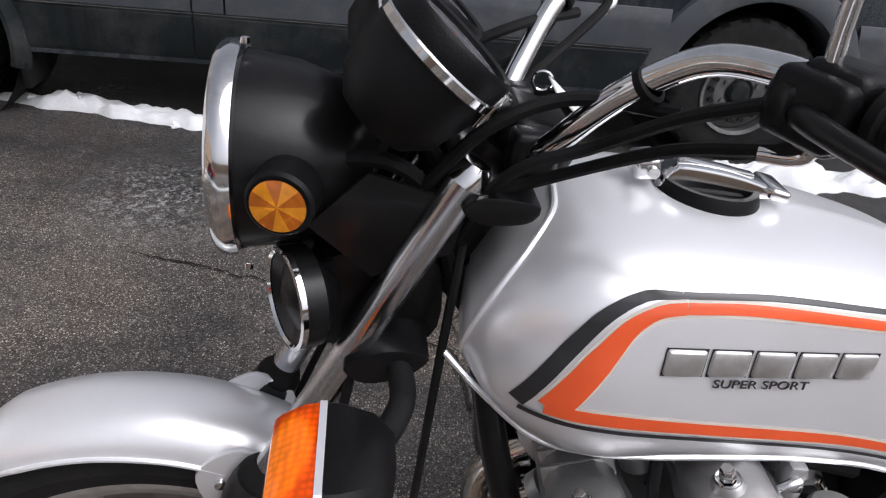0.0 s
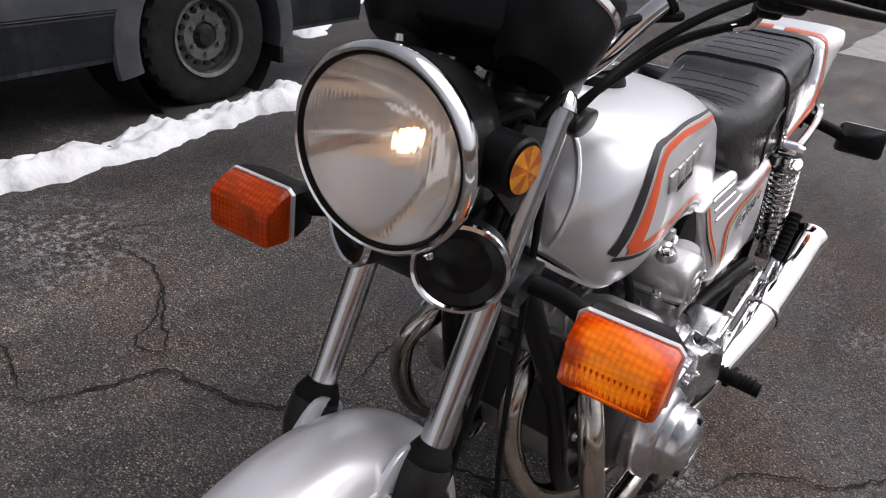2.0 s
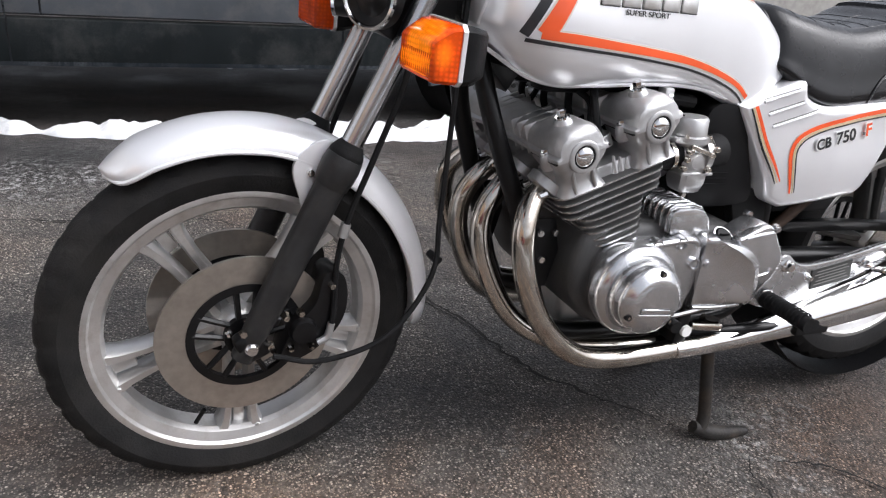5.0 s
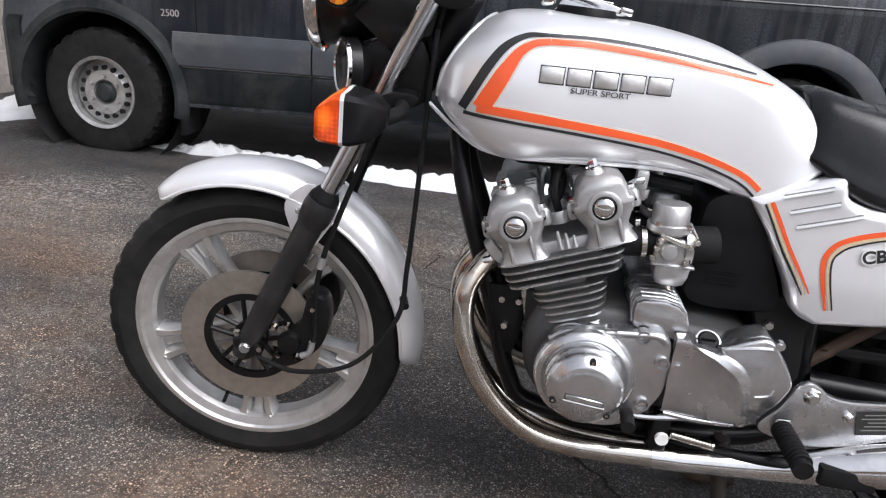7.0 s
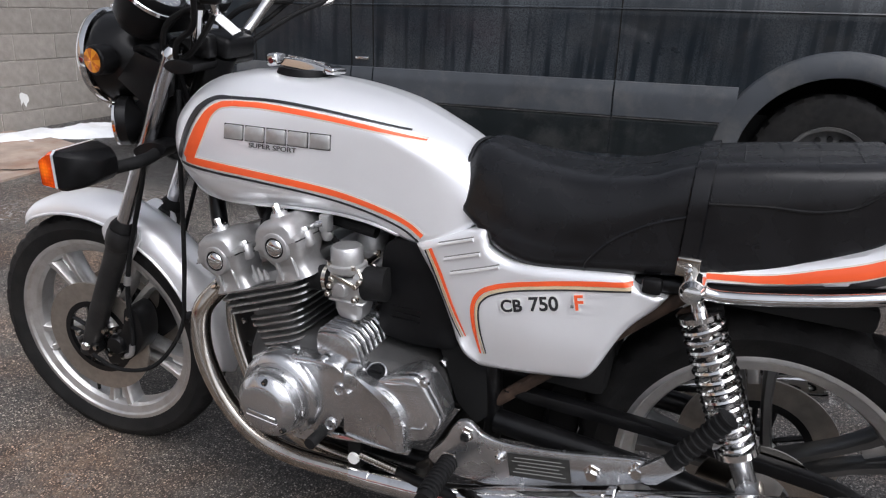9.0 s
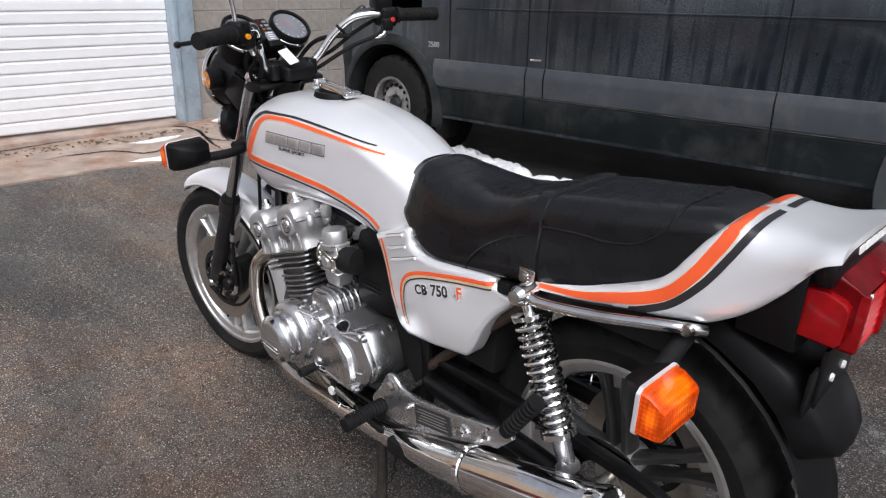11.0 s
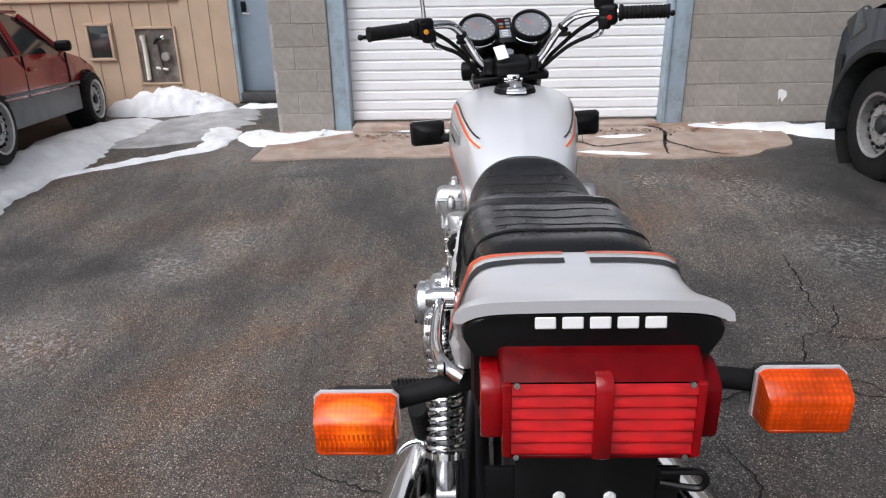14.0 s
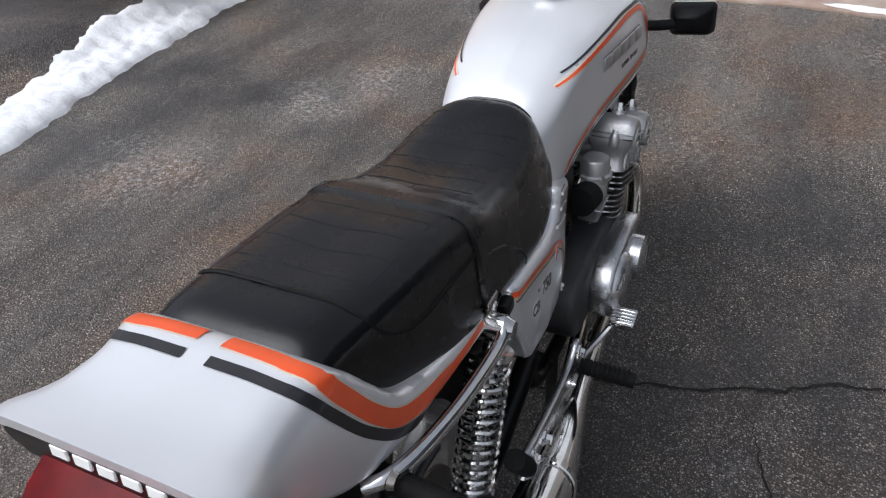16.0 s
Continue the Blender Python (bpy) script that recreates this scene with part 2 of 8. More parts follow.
streak(M_VAN, (0.08, 0.09, 0.1), 0.75)
M_VANDUST = mat("road_dust", (0.16, 0.155, 0.15), 0.9, 0.0, 0.5, 9.0)
M_VANLOW = mat("van_cladding", (0.008, 0.0108, 0.012), 0.5, 0.0, 0.3, 5.0, 0.1, 300.0, rvar=0.16, dirt=(0.06, 0.061, 0.06), dscale=3.2, damt=0.55, spec=0.2)
streak(M_VANLOW, (0.06, 0.06, 0.058), 0.18)
M_VANSTRIP = mat("van_rub_strip", (0.05, 0.056, 0.064), 0.42, 0.0, 0.15, 6.0, 0.1, 300.0, rvar=0.1, dirt=(0.13, 0.125, 0.115), dscale=5.0, damt=0.4)
M_VANRIM = mat("van_steel_rim", (0.42, 0.42, 0.41), 0.42, 0.7, 0.15, 30.0, rvar=0.1, dirt=(0.12, 0.11, 0.1), dscale=16.0, damt=0.6)
M_VANRIMD = mat("van_dirty_rim", (0.1, 0.1, 0.1), 0.55, 0.3, 0.25, 20.0, dirt=(0.2, 0.19, 0.175), dscale=14.0, damt=0.5)
M_SNOW = mat("old_snow", (0.8, 0.815, 0.83), 0.75, 0.0, 0.06, 9.0, 0.9, 46.0, rvar=0.1, dirt=(0.5, 0.49, 0.47), dscale=2.6, damt=0.5)
M_SLUSH = mat("grey_slush", (0.42, 0.425, 0.43), 0.5, 0.0, 0.3, 5.0, 0.8, 40.0, rvar=0.15, dirt=(0.2, 0.195, 0.19), dscale=3.5, damt=0.8)
M_DOORW = mat("white_door_paint", (0.85, 0.86, 0.87), 0.45, 0.0, 0.04, 3.0, 0.05, 200.0, dirt=(0.6, 0.6, 0.58), dscale=3.0, damt=0.3)
M_JAMB = mat("blue_grey_steel", (0.33, 0.41, 0.47), 0.5, 0.0, 0.1, 6.0, 0.08, 120.0, dirt=(0.16, 0.14, 0.12), dscale=8.0, damt=0.5)
M_BLOCK = mat("concrete_block", (0.31, 0.283, 0.255), 0.9, 0.0, 0.14, 20.0, 0.6, 90.0, dirt=(0.25, 0.23, 0.2), dscale=4.0, damt=0.35)
M_MORTAR = mat("mortar", (0.4, 0.37, 0.335), 0.95, 0.0, 0.15, 30.0, 0.5, 120.0)
M_CONC = mat("stained_concrete", (0.36, 0.285, 0.235), 0.75, 0.0, 0.25, 6.0, 0.4, 90.0, dirt=(0.24, 0.115, 0.065), dscale=2.6, damt=0.85)
M_CONC2 = mat("pale_concrete", (0.38, 0.365, 0.34), 0.85, 0.0, 0.15, 5.0, 0.3, 90.0, dirt=(0.22, 0.2, 0.18), dscale=2.0, damt=0.6)
M_BOXIN = mat("box_interior", (0.12, 0.1, 0.085), 0.8, 0.0, 0.3, 12.0, dirt=(0.3, 0.28, 0.25), dscale=7.0, damt=0.6)
M_SIDING = mat("tan_siding", (0.47, 0.345, 0.245), 0.6, 0.0, 0.07, 4.0, 0.08, 100.0, dirt=(0.42, 0.31, 0.2), dscale=3.0, damt=0.4)
M_CARRED = mat("dark_red_paint", (0.3, 0.014, 0.018), 0.22, 0.1, 0.1, 3.0, coat=0.5, rvar=0.06, spec=0.3)
M_CARRIM = mat("silver_hubcap", (0.6, 0.6, 0.6), 0.4, 0.5, 0.1, 30.0, dirt=(0.3, 0.29, 0.27), dscale=12.0, damt=0.4)
M_CARGREY = mat("grey_cladding", (0.2, 0.21, 0.22), 0.5, 0.0, 0.12, 6.0, dirt=(0.13, 0.12, 0.11))
M_LEAF = mat("dead_leaf", (0.13, 0.085, 0.05), 0.8, 0.0, 0.4, 40.0)
M_CRACK = mat("crack_shadow_fill", (0.012, 0.011, 0.01), 0.95, 0.0, 0.3, 60.0, 0.4, 200.0)

# varied blocks: each block a little lighter or darker
bn, bl = M_BLOCK.node_tree.nodes, M_BLOCK.node_tree.links
oi = bn.new("ShaderNodeObjectInfo")
mr = bn.new("ShaderNodeMapRange")
mr.inputs["To Min"].default_value, mr.inputs["To Max"].default_value = 0.93, 1.06
bl.new(oi.outputs["Random"], mr.inputs["Value"])
hs = bn.new("ShaderNodeHueSaturation")
bl.new(mr.outputs["Result"], hs.inputs["Value"])
src = bn["Principled BSDF"].inputs["Base Color"].links[0].from_socket
bl.new(src, hs.inputs["Color"])
bl.new(hs.outputs["Color"], bn["Principled BSDF"].inputs["Base Color"])


def asphalt():
    m = bpy.data.materials.new("worn_asphalt")
    m.use_nodes = True
    n, l = m.node_tree.nodes, m.node_tree.links
    b = n["Principled BSDF"]
    co = n.new("ShaderNodeTexCoord")

    def tex(kind, sc, det=6.0, rg=0.6):
        t = n.new(kind)
        t.inputs["Scale"].default_value = sc
        if "Detail" in t.inputs:
            t.inputs["Detail"].default_value = det
            t.inputs["Roughness"].default_value = rg
        l.new(co.outputs["Object"], t.inputs["Vector"])
        return t

    def rng(src_, a, c, lo=0.0, hi=1.0):
        r = n.new("ShaderNodeMapRange")
        for k, v in (("From Min", a), ("From Max", c), ("To Min", lo), ("To Max", hi)):
            r.inputs[k].default_value = v
        l.new(src_, r.inputs["Value"])
        return r.outputs["Result"]

    def mix(f, a, c):
        x = n.new("ShaderNodeMixRGB")
        l.new(f, x.inputs["Fac"])
        for s, v in (("Color1", a), ("Color2", c)):
            if isinstance(v, tuple):
                x.inputs[s].default_value = (*v, 1)
            else:
                l.new(v, x.inputs[s])
        return x.outputs["Color"]

    def mul(a, c):
        x = n.new("ShaderNodeMath")
        x.operation = "MULTIPLY"
        l.new(a, x.inputs[0])
        l.new(c, x.inputs[1])
        return x.outputs[0]

    big = tex("ShaderNodeTexNoise", 0.55, 5.0)
    mid = tex("ShaderNodeTexNoise", 2.3, 8.0, 0.7)
    fine = tex("ShaderNodeTexNoise", 60.0, 6.0, 0.75)
    stones = tex("ShaderNodeTexVoronoi", 240.0, 0.0)
    stones2 = tex("ShaderNodeTexVoronoi", 150.0, 0.0)
    stones3 = tex("ShaderNodeTexVoronoi", 70.0, 0.0)

    def pick(v, a, c, r0, r1):
        """Some of the cells as rounded stones."""
        sp_ = n.new("ShaderNodeSeparateColor")
        l.new(v.outputs["Color"], sp_.inputs[0])
        return mul(rng(sp_.outputs[0], a, c), rng(v.outputs["Distance"], r1, r0)), sp_.outputs[1]

    col = mix(rng(fine.outputs["Fac"], 0.34, 0.66), (0.016, 0.0152, 0.0145), (0.085, 0.078, 0.071))
    f1, v1 = pick(stones, 0.36, 0.42, 0.36, 0.55)
    col = mix(f1, col, mix(v1, (0.03, 0.027, 0.024), (0.42, 0.38, 0.335)))
    f2, v2 = pick(stones2, 0.7, 0.73, 0.32, 0.42)
    col = mix(f2, col, mix(v2, (0.1, 0.09, 0.08), (0.62, 0.58, 0.52)))
    f3, v3 = pick(stones3, 0.94, 0.945, 0.18, 0.25)
    col = mix(f3, col, (0.55, 0.5, 0.44))
    # pale dust worn into broad zones
    wide = tex("ShaderNodeTexNoise", 0.9, 7.0, 0.65)
    grit = tex("ShaderNodeTexNoise", 26.0, 8.0, 0.75)
    col = mix(mul(rng(wide.outputs["Fac"], 0.44, 0.62, 0.0, 0.85), rng(grit.outputs["Fac"], 0.4, 0.62, 0.0, 0.75)), col, (0.17, 0.155, 0.14))
    dry = n.new("ShaderNodeVectorMath")
    dry.operation = "DISTANCE"
    dry.inputs[1].default_value = (0.2, -1.4, 0)
    l.new(co.outputs["Object"], dry.inputs[0])
    col = mix(mul(rng(dry.outputs["Value"], 1.45, 0.3, 0.0, 0.55), rng(grit.outputs["Fac"], 0.36, 0.64)), col, (0.15, 0.135, 0.12))
    # tyre tracks: long lighter and darker streaks across the yard
    mp = n.new("ShaderNodeMapping")
    mp.inputs["Rotation"].default_value = (0, 0, 0.25)
    mp.inputs["Scale"].default_value = (0.45, 1.9, 1.0)
    l.new(co.outputs["Object"], mp.inputs["Vector"])
    track = n.new("ShaderNodeTexNoise")
    track.inputs["Scale"].default_value, track.inputs["Detail"].default_value, track.inputs["Roughness"].default_value = 1.5, 7.0, 0.62
    l.new(mp.outputs["Vector"], track.inputs["Vector"])
    x_ = n.new("ShaderNodeMixRGB")
    x_.blend_type = "MULTIPLY"
    x_.inputs["Fac"].default_value = 1.0
    l.new(col, x_.inputs["Color1"])
    l.new(mix(rng(track.outputs["Fac"], 0.36, 0.64), (0.64, 0.65, 0.67), (1.4, 1.37, 1.32)), x_.inputs["Color2"])
    col = x_.outputs["Color"]
    # brown stain and darker damp zones
    brown = mul(rng(big.outputs["Fac"], 0.45, 0.6, 0.0, 0.7), rng(mid.outputs["Fac"], 0.38, 0.6))
    x_ = n.new("ShaderNodeMixRGB")
    x_.blend_type = "MULTIPLY"
    x_.inputs["Color2"].default_value = (1.15, 0.78, 0.55, 1)
    l.new(brown, x_.inputs["Fac"])
    l.new(col, x_.inputs["Color1"])
    col = x_.outputs["Color"]
    wet = mul(rng(big.outputs["Fac"], 0.52, 0.4), rng(mid.outputs["Fac"], 0.6, 0.42))
    x_ = n.new("ShaderNodeMixRGB")
    x_.blend_type = "MULTIPLY"
    x_.inputs["Color2"].default_value = (0.42, 0.43, 0.46, 1)
    l.new(wet, x_.inputs["Fac"])
    l.new(col, x_.inputs["Color1"])
    col = x_.outputs["Color"]
    # the van's shade painted into the ground, together with melt water below its snow ridge
    xy = n.new("ShaderNodeSeparateXYZ")
    l.new(co.outputs["Object"], xy.inputs[0])
    sm = n.new("ShaderNodeMath")
    sm.operation = "MULTIPLY_ADD"
    sm.inputs[1].default_value, sm.inputs[2].default_value = 1.6, -0.8
    l.new(mid.outputs["Fac"], sm.inputs[0])
    ys = n.new("ShaderNodeMath")
    ys.operation = "ADD"
    l.new(xy.outputs["Y"], ys.inputs[0])
    l.new(sm.outputs[0], ys.inputs[1])
    melt_shade = rng(ys.outputs[0], 1.35, 2.0)
    x_ = n.new("ShaderNodeMixRGB")
    x_.blend_type = "MULTIPLY"
    x_.inputs["Color2"].default_value = (0.36, 0.37, 0.4, 1)
    l.new(melt_shade, x_.inputs["Fac"])
    l.new(col, x_.inputs["Color1"])
    col = x_.outputs["Color"]
    dmp = n.new("ShaderNodeVectorMath")
    dmp.operation = "DISTANCE"
    dmp.inputs[1].default_value = (2.4, 0.4, 0)
    l.new(co.outputs["Object"], dmp.inputs[0])
    x_ = n.new("ShaderNodeMixRGB")
    x_.blend_type = "MULTIPLY"
    x_.inputs["Color2"].default_value = (0.5, 0.5, 0.52, 1)
    l.new(mul(rng(dmp.outputs["Value"], 2.4, 0.9), rng(wide.outputs["Fac"], 0.25, 0.5, 0.5, 1.0)), x_.inputs["Fac"])
    l.new(col, x_.inputs["Color1"])
    col = x_.outputs["Color"]
    # dried salt, along the apron and in a few drifts
    xyz = n.new("ShaderNodeSeparateXYZ")
    l.new(co.outputs["Object"], xyz.inputs[0])
    near = rng(xyz.outputs["X"], -1.7, -2.5, 0.0, 1.0)
    salt = tex("ShaderNodeTexNoise", 1.3, 9.0, 0.72)
    drift = rng(salt.outputs["Fac"], 0.56, 0.76, 0.0, 0.75)
    for px, py, pr in ((-0.88, -1.32, 0.34), (-0.58, -1.52, 0.34), (0.2, -1.81, 0.4), (0.18, -2.06, 0.3), (-2.1, -1.21, 0.4), (-1.82, 1.03, 0.4), (-1.5, 1.5, 0.55), (-0.5, 1.75, 0.5), (0.5, 1.75, 0.5)):
        dn = n.new("ShaderNodeVectorMath")
        dn.operation = "DISTANCE"
        dn.inputs[1].default_value = (px, py, 0)
        l.new(co.outputs["Object"], dn.inputs[0])
        spot = mul(rng(dn.outputs["Value"], pr, pr * 0.2), rng(mid.outputs["Fac"], 0.34, 0.58, 0.0, 0.9))
        mxm = n.new("ShaderNodeMath")
        mxm.operation = "MAXIMUM"
        l.new(drift, mxm.inputs[0])
        l.new(spot, mxm.inputs[1])
        drift = mxm.outputs[0]
    edge = mul(rng(salt.outputs["Fac"], 0.42, 0.72, 0.0, 0.75), near)
    ad = n.new("ShaderNodeMath")
    ad.operation = "MAXIMUM"
    l.new(drift, ad.inputs[0])
    l.new(edge, ad.inputs[1])
    gr = tex("ShaderNodeTexNoise", 38.0, 8.0, 0.8)
    col = mix(mul(ad.outputs[0], rng(gr.outputs["Fac"], 0.5, 0.6)), col, (0.5, 0.5, 0.49))
    l.new(col, b.inputs["Base Color"])
    l.new(rng(wet, 0.0, 1.0, 0.78, 0.5), b.inputs["Roughness"])
    hgt = n.new("ShaderNodeMath")
    hgt.operation = "ADD"
    l.new(stones2.outputs["Distance"], hgt.inputs[0])
    l.new(fine.outputs["Fac"], hgt.inputs[1])
    bp = n.new("ShaderNodeBump")
    bp.inputs["Strength"].default_value, bp.inputs["Distance"].default_value = 1.0, 0.005
    l.new(hgt.outputs[0], bp.inputs["Height"])
    l.new(bp.outputs["Normal"], b.inputs["Normal"])
    return m


M_ASPHALT = asphalt()

# ---- building blocks of meshes ----


def part(name, bm, material, parent=None, label="", smooth=True, sharp=40.0):
    me = bpy.data.meshes.new(name)
    bmesh.ops.recalc_face_normals(bm, faces=bm.faces)
    for f in bm.faces:
        f.smooth = smooth
    if smooth:
        lim = radians(sharp)
        for e in bm.edges:
            if len(e.link_faces) == 2 and e.calc_face_angle(0.0) > lim:
                e.smooth = False
    bm.to_mesh(me)
    bm.free()
    me.materials.append(material)
    ob = new(name, me)
    if parent is not None:
        ob.parent = parent
        ob.matrix_parent_inverse = parent.matrix_world.inverted()
    if label:
        ob["label"] = label
    return ob


def thing(name, place, label, category, group="", kind=""):
    ob = new(name)
    ob.empty_display_size = 0.1
    ob.location = place
    ob.matrix_world = Matrix.Translation(place)
    return tagged(ob, label, category, group, kind)


def grid_bm(rows, closed_u=False, cap=False):
    """A sheet through rows of points; closed_u joins each row's ends."""
    bm = bmesh.new()
    vs = [[bm.verts.new(p) for p in r] for r in rows]
    for a, b in zip(vs, vs[1:]):
        k = len(a)
        for i in range(k if closed_u else k - 1):
            j = (i + 1) % k
            bm.faces.new((a[i], a[j], b[j], b[i]))
    if cap:
        bm.faces.new(vs[0])
        bm.faces.new(vs[-1])
    return bm


def curve(pts, n):
    """n points on a smooth curve through pts."""
    p = np.array(pts, float)
    if len(p) < 3:
        return [p[0] + (p[-1] - p[0]) * i / (n - 1) for i in range(n)]
    p = np.vstack([2 * p[0] - p[1], p, 2 * p[-1] - p[-2]])
    seg = np.maximum(np.linalg.norm(np.diff(p[1:-1], axis=0), axis=1), 1e-9)
    s = np.concatenate([[0], np.cumsum(seg)])
    out = []
    for q in np.linspace(0, s[-1], n):
        i = min(int(np.searchsorted(s, q, side="right")) - 1, len(seg) - 1)
        u = (q - s[i]) / seg[i]
        a, b, c, d = p[i], p[i + 1], p[i + 2], p[i + 3]
        out.append(0.5 * (2 * b + (c - a) * u + (2 * a - 5 * b + 4 * c - d) * u * u + (3 * b - a - 3 * c + d) * u ** 3))
    return out


def tube(pts, r, n=10, steps=0, caps=True):
    """A round bar along pts; r: a radius, or one for each point."""
    steps = steps or max(2, 6 * (len(pts) - 1)) if len(pts) > 2 else 2
    c = [Vector(p) for p in curve(pts, steps)]
    rr = [r] * steps if not isinstance(r, (list, tuple)) else list(np.interp(np.linspace(0, 1, steps), np.linspace(0, 1, len(r)), r))
    t = [(c[min(i + 1, steps - 1)] - c[max(i - 1, 0)]).normalized() for i in range(steps)]
    u = t[0].orthogonal().normalized()
    rows = []
    for i in range(steps):
        u = (u - t[i] * u.dot(t[i])).normalized()
        v = t[i].cross(u)
        rows.append([c[i] + (u * math.cos(6.2831853 * k / n) + v * math.sin(6.2831853 * k / n)) * rr[i] for k in range(n)])
    return grid_bm(rows, True, caps)


def lathe(profile, origin=(0, 0, 0), axis=(0, 1, 0), n=40, closed=False):
    """A turned form: profile of (radius, height along axis)."""
    ax = Vector(axis).normalized()
    u = ax.orthogonal().normalized()
    v = ax.cross(u)
    o = Vector(origin)
    rows = []
    for r, h in profile + ([profile[0]] if closed else []):
        rows.append([o + ax * h + (u * math.cos(6.2831853 * k / n) + v * math.sin(6.2831853 * k / n)) * max(r, 1e-5) for k in range(n)])
    bm = grid_bm(rows, True)
    bmesh.ops.remove_doubles(bm, verts=bm.verts, dist=2e-5)
    return bm


def box(c, s, bevel=0.0, seg=2, rot=None):
    bm = bmesh.new()
    bmesh.ops.create_cube(bm, size=1.0)
    bmesh.ops.scale(bm, vec=s, verts=bm.verts)
    if bevel:
        bmesh.ops.bevel(bm, geom=list(bm.edges), offset=bevel, segments=seg, profile=0.5, affect="EDGES")
    if rot:
        bmesh.ops.transform(bm, matrix=pose(0, 0, 0, *rot), verts=bm.verts)
    bmesh.ops.translate(bm, vec=c, verts=bm.verts)
    return bm


def add(bm, other):
    me = bpy.data.meshes.new("tmp")
    other.to_mesh(me)
    other.free()
    bm.from_mesh(me)
    bpy.data.meshes.remove(me)
    return bm


def moved(bm, m):
    bmesh.ops.transform(bm, matrix=m, verts=bm.verts)
    return bm


def slab(poly, y0, y1, bevel=0.0, seg=2):
    """A plate whose outline poly lies in x and z, from y0 to y1."""
    bm = bmesh.new()
    a = [bm.verts.new((x, y0, z)) for x, z in poly]
    b = [bm.verts.new((x, y1, z)) for x, z in poly]
    k = len(poly)
    bm.faces.new(a)
    bm.faces.new(b[::-1])
    for i in range(k):
        bm.faces.new((a[i], b[i], b[(i + 1) % k], a[(i + 1) % k]))
    bmesh.ops.recalc_face_normals(bm, faces=bm.faces)
    if bevel:
        bmesh.ops.bevel(bm, geom=[e for e in bm.edges if abs(e.verts[0].co.y - e.verts[1].co.y) < 1e-6], offset=bevel, segments=seg, profile=0.5, affect="EDGES", clamp_overlap=True)
    return bm


def rounded(poly, n):
    """A closed outline with softened corners."""
    p = [poly[-1]] + list(poly) + [poly[0], poly[1]]
    c = curve(p, n + 2 * max(1, n // len(poly)))
    k = max(1, n // len(poly))
    return [tuple(q) for q in c[k:-k]]


def text_bm(body, size, depth, fat=0.0):
    cu = bpy.data.curves.new("letters", "FONT")
    cu.body, cu.size, cu.extrude, cu.align_x, cu.align_y = body, size, depth, "LEFT", "BOTTOM"
    cu.offset = fat
    ob = bpy.data.objects.new("letters", cu)
    scene.collection.objects.link(ob)
    dg = bpy.context.evaluated_depsgraph_get()
    me = bpy.data.meshes.new_from_object(ob.evaluated_get(dg))
    bpy.data.objects.remove(ob)
    bm = bmesh.new()
    bm.from_mesh(me)
    bpy.data.meshes.remove(me)
    return bm



# ---- the ground ----


def smooth01(a):
    a = min(1.0, max(0.0, a))
    return a * a * (3 - 2 * a)


def ground_z(x, y):
    """The yard is level but for a shallow hollow under the front wheel and rises beside the van and under the red car."""
    rise = 0.034 * min(9.0, max(0.0, x + 1.6)) * smooth01((y - 0.8) / 1.5)
    hollow = 0.016 * smooth01((0.5 - x) / 0.4) * smooth01((x + 1.0) / 0.6) * smooth01((1.2 - abs(y)) / 0.6)
    verge = 0.066 * min(3.0, max(0.0, x + 3.7)) * smooth01((-3.02 - y) / 0.3)
    return rise - hollow + verge


def ground_rows():
    xs = [-90, -40, -20, -10] + [-7 + 0.25 * i for i in range(81)] + [16, 25, 45, 90]
    ys = [-90, -40, -20, -10] + [-7 + 0.25 * i for i in range(65)] + [12, 20, 45, 90]
    return [[(x, y, ground_z(x, y) + 0.006 * noise.noise((x * 0.9, y * 0.9, 0))) if abs(x) < 12 and not (-0.9 < x < 2.6 and -1.2 < y < 1.2) else (x, y, ground_z(x, y)) for y in ys] for x in xs]


ground = tagged(part("ground", grid_bm(ground_rows()), M_ASPHALT), "worn dark grey asphalt yard with speckled stones and salt", "ground", kind="structure")


def crack(pts, width):
    p = curve([(x, y, 0) for x, y in pts], 22 * len(pts))
    rows = []
    for i, q in enumerate(p):
        d = Vector(p[min(i + 1, len(p) - 1)]) - Vector(p[max(i - 1, 0)])
        s = Vector((-d.y, d.x, 0)).normalized()
        j = s * 0.02 * noise.noise((q[0] * 9, q[1] * 9, 3.1)) + s * 0.012 * noise.noise((q[0] * 33, q[1] * 33, 1.1)) + s * 0.005 * noise.noise((q[0] * 90, q[1] * 90, 4.1))
        w = 1.45 * width * (0.55 + 0.8 * abs(noise.noise((q[0] * 21, q[1] * 21, 7.7)))) * min(1.0, 4 * min(i + 1, len(p) - i) / len(p))
        z = ground_z(q[0], q[1]) + 0.0075
        rows.append([Vector((q[0], q[1], z)) + j - s * w, Vector((q[0], q[1], z)) + j + s * w])
    return tagged(part("pavement_crack", grid_bm(rows), M_CRACK), "dark crack in the asphalt", "crack", "cracks in the yard", "structure")


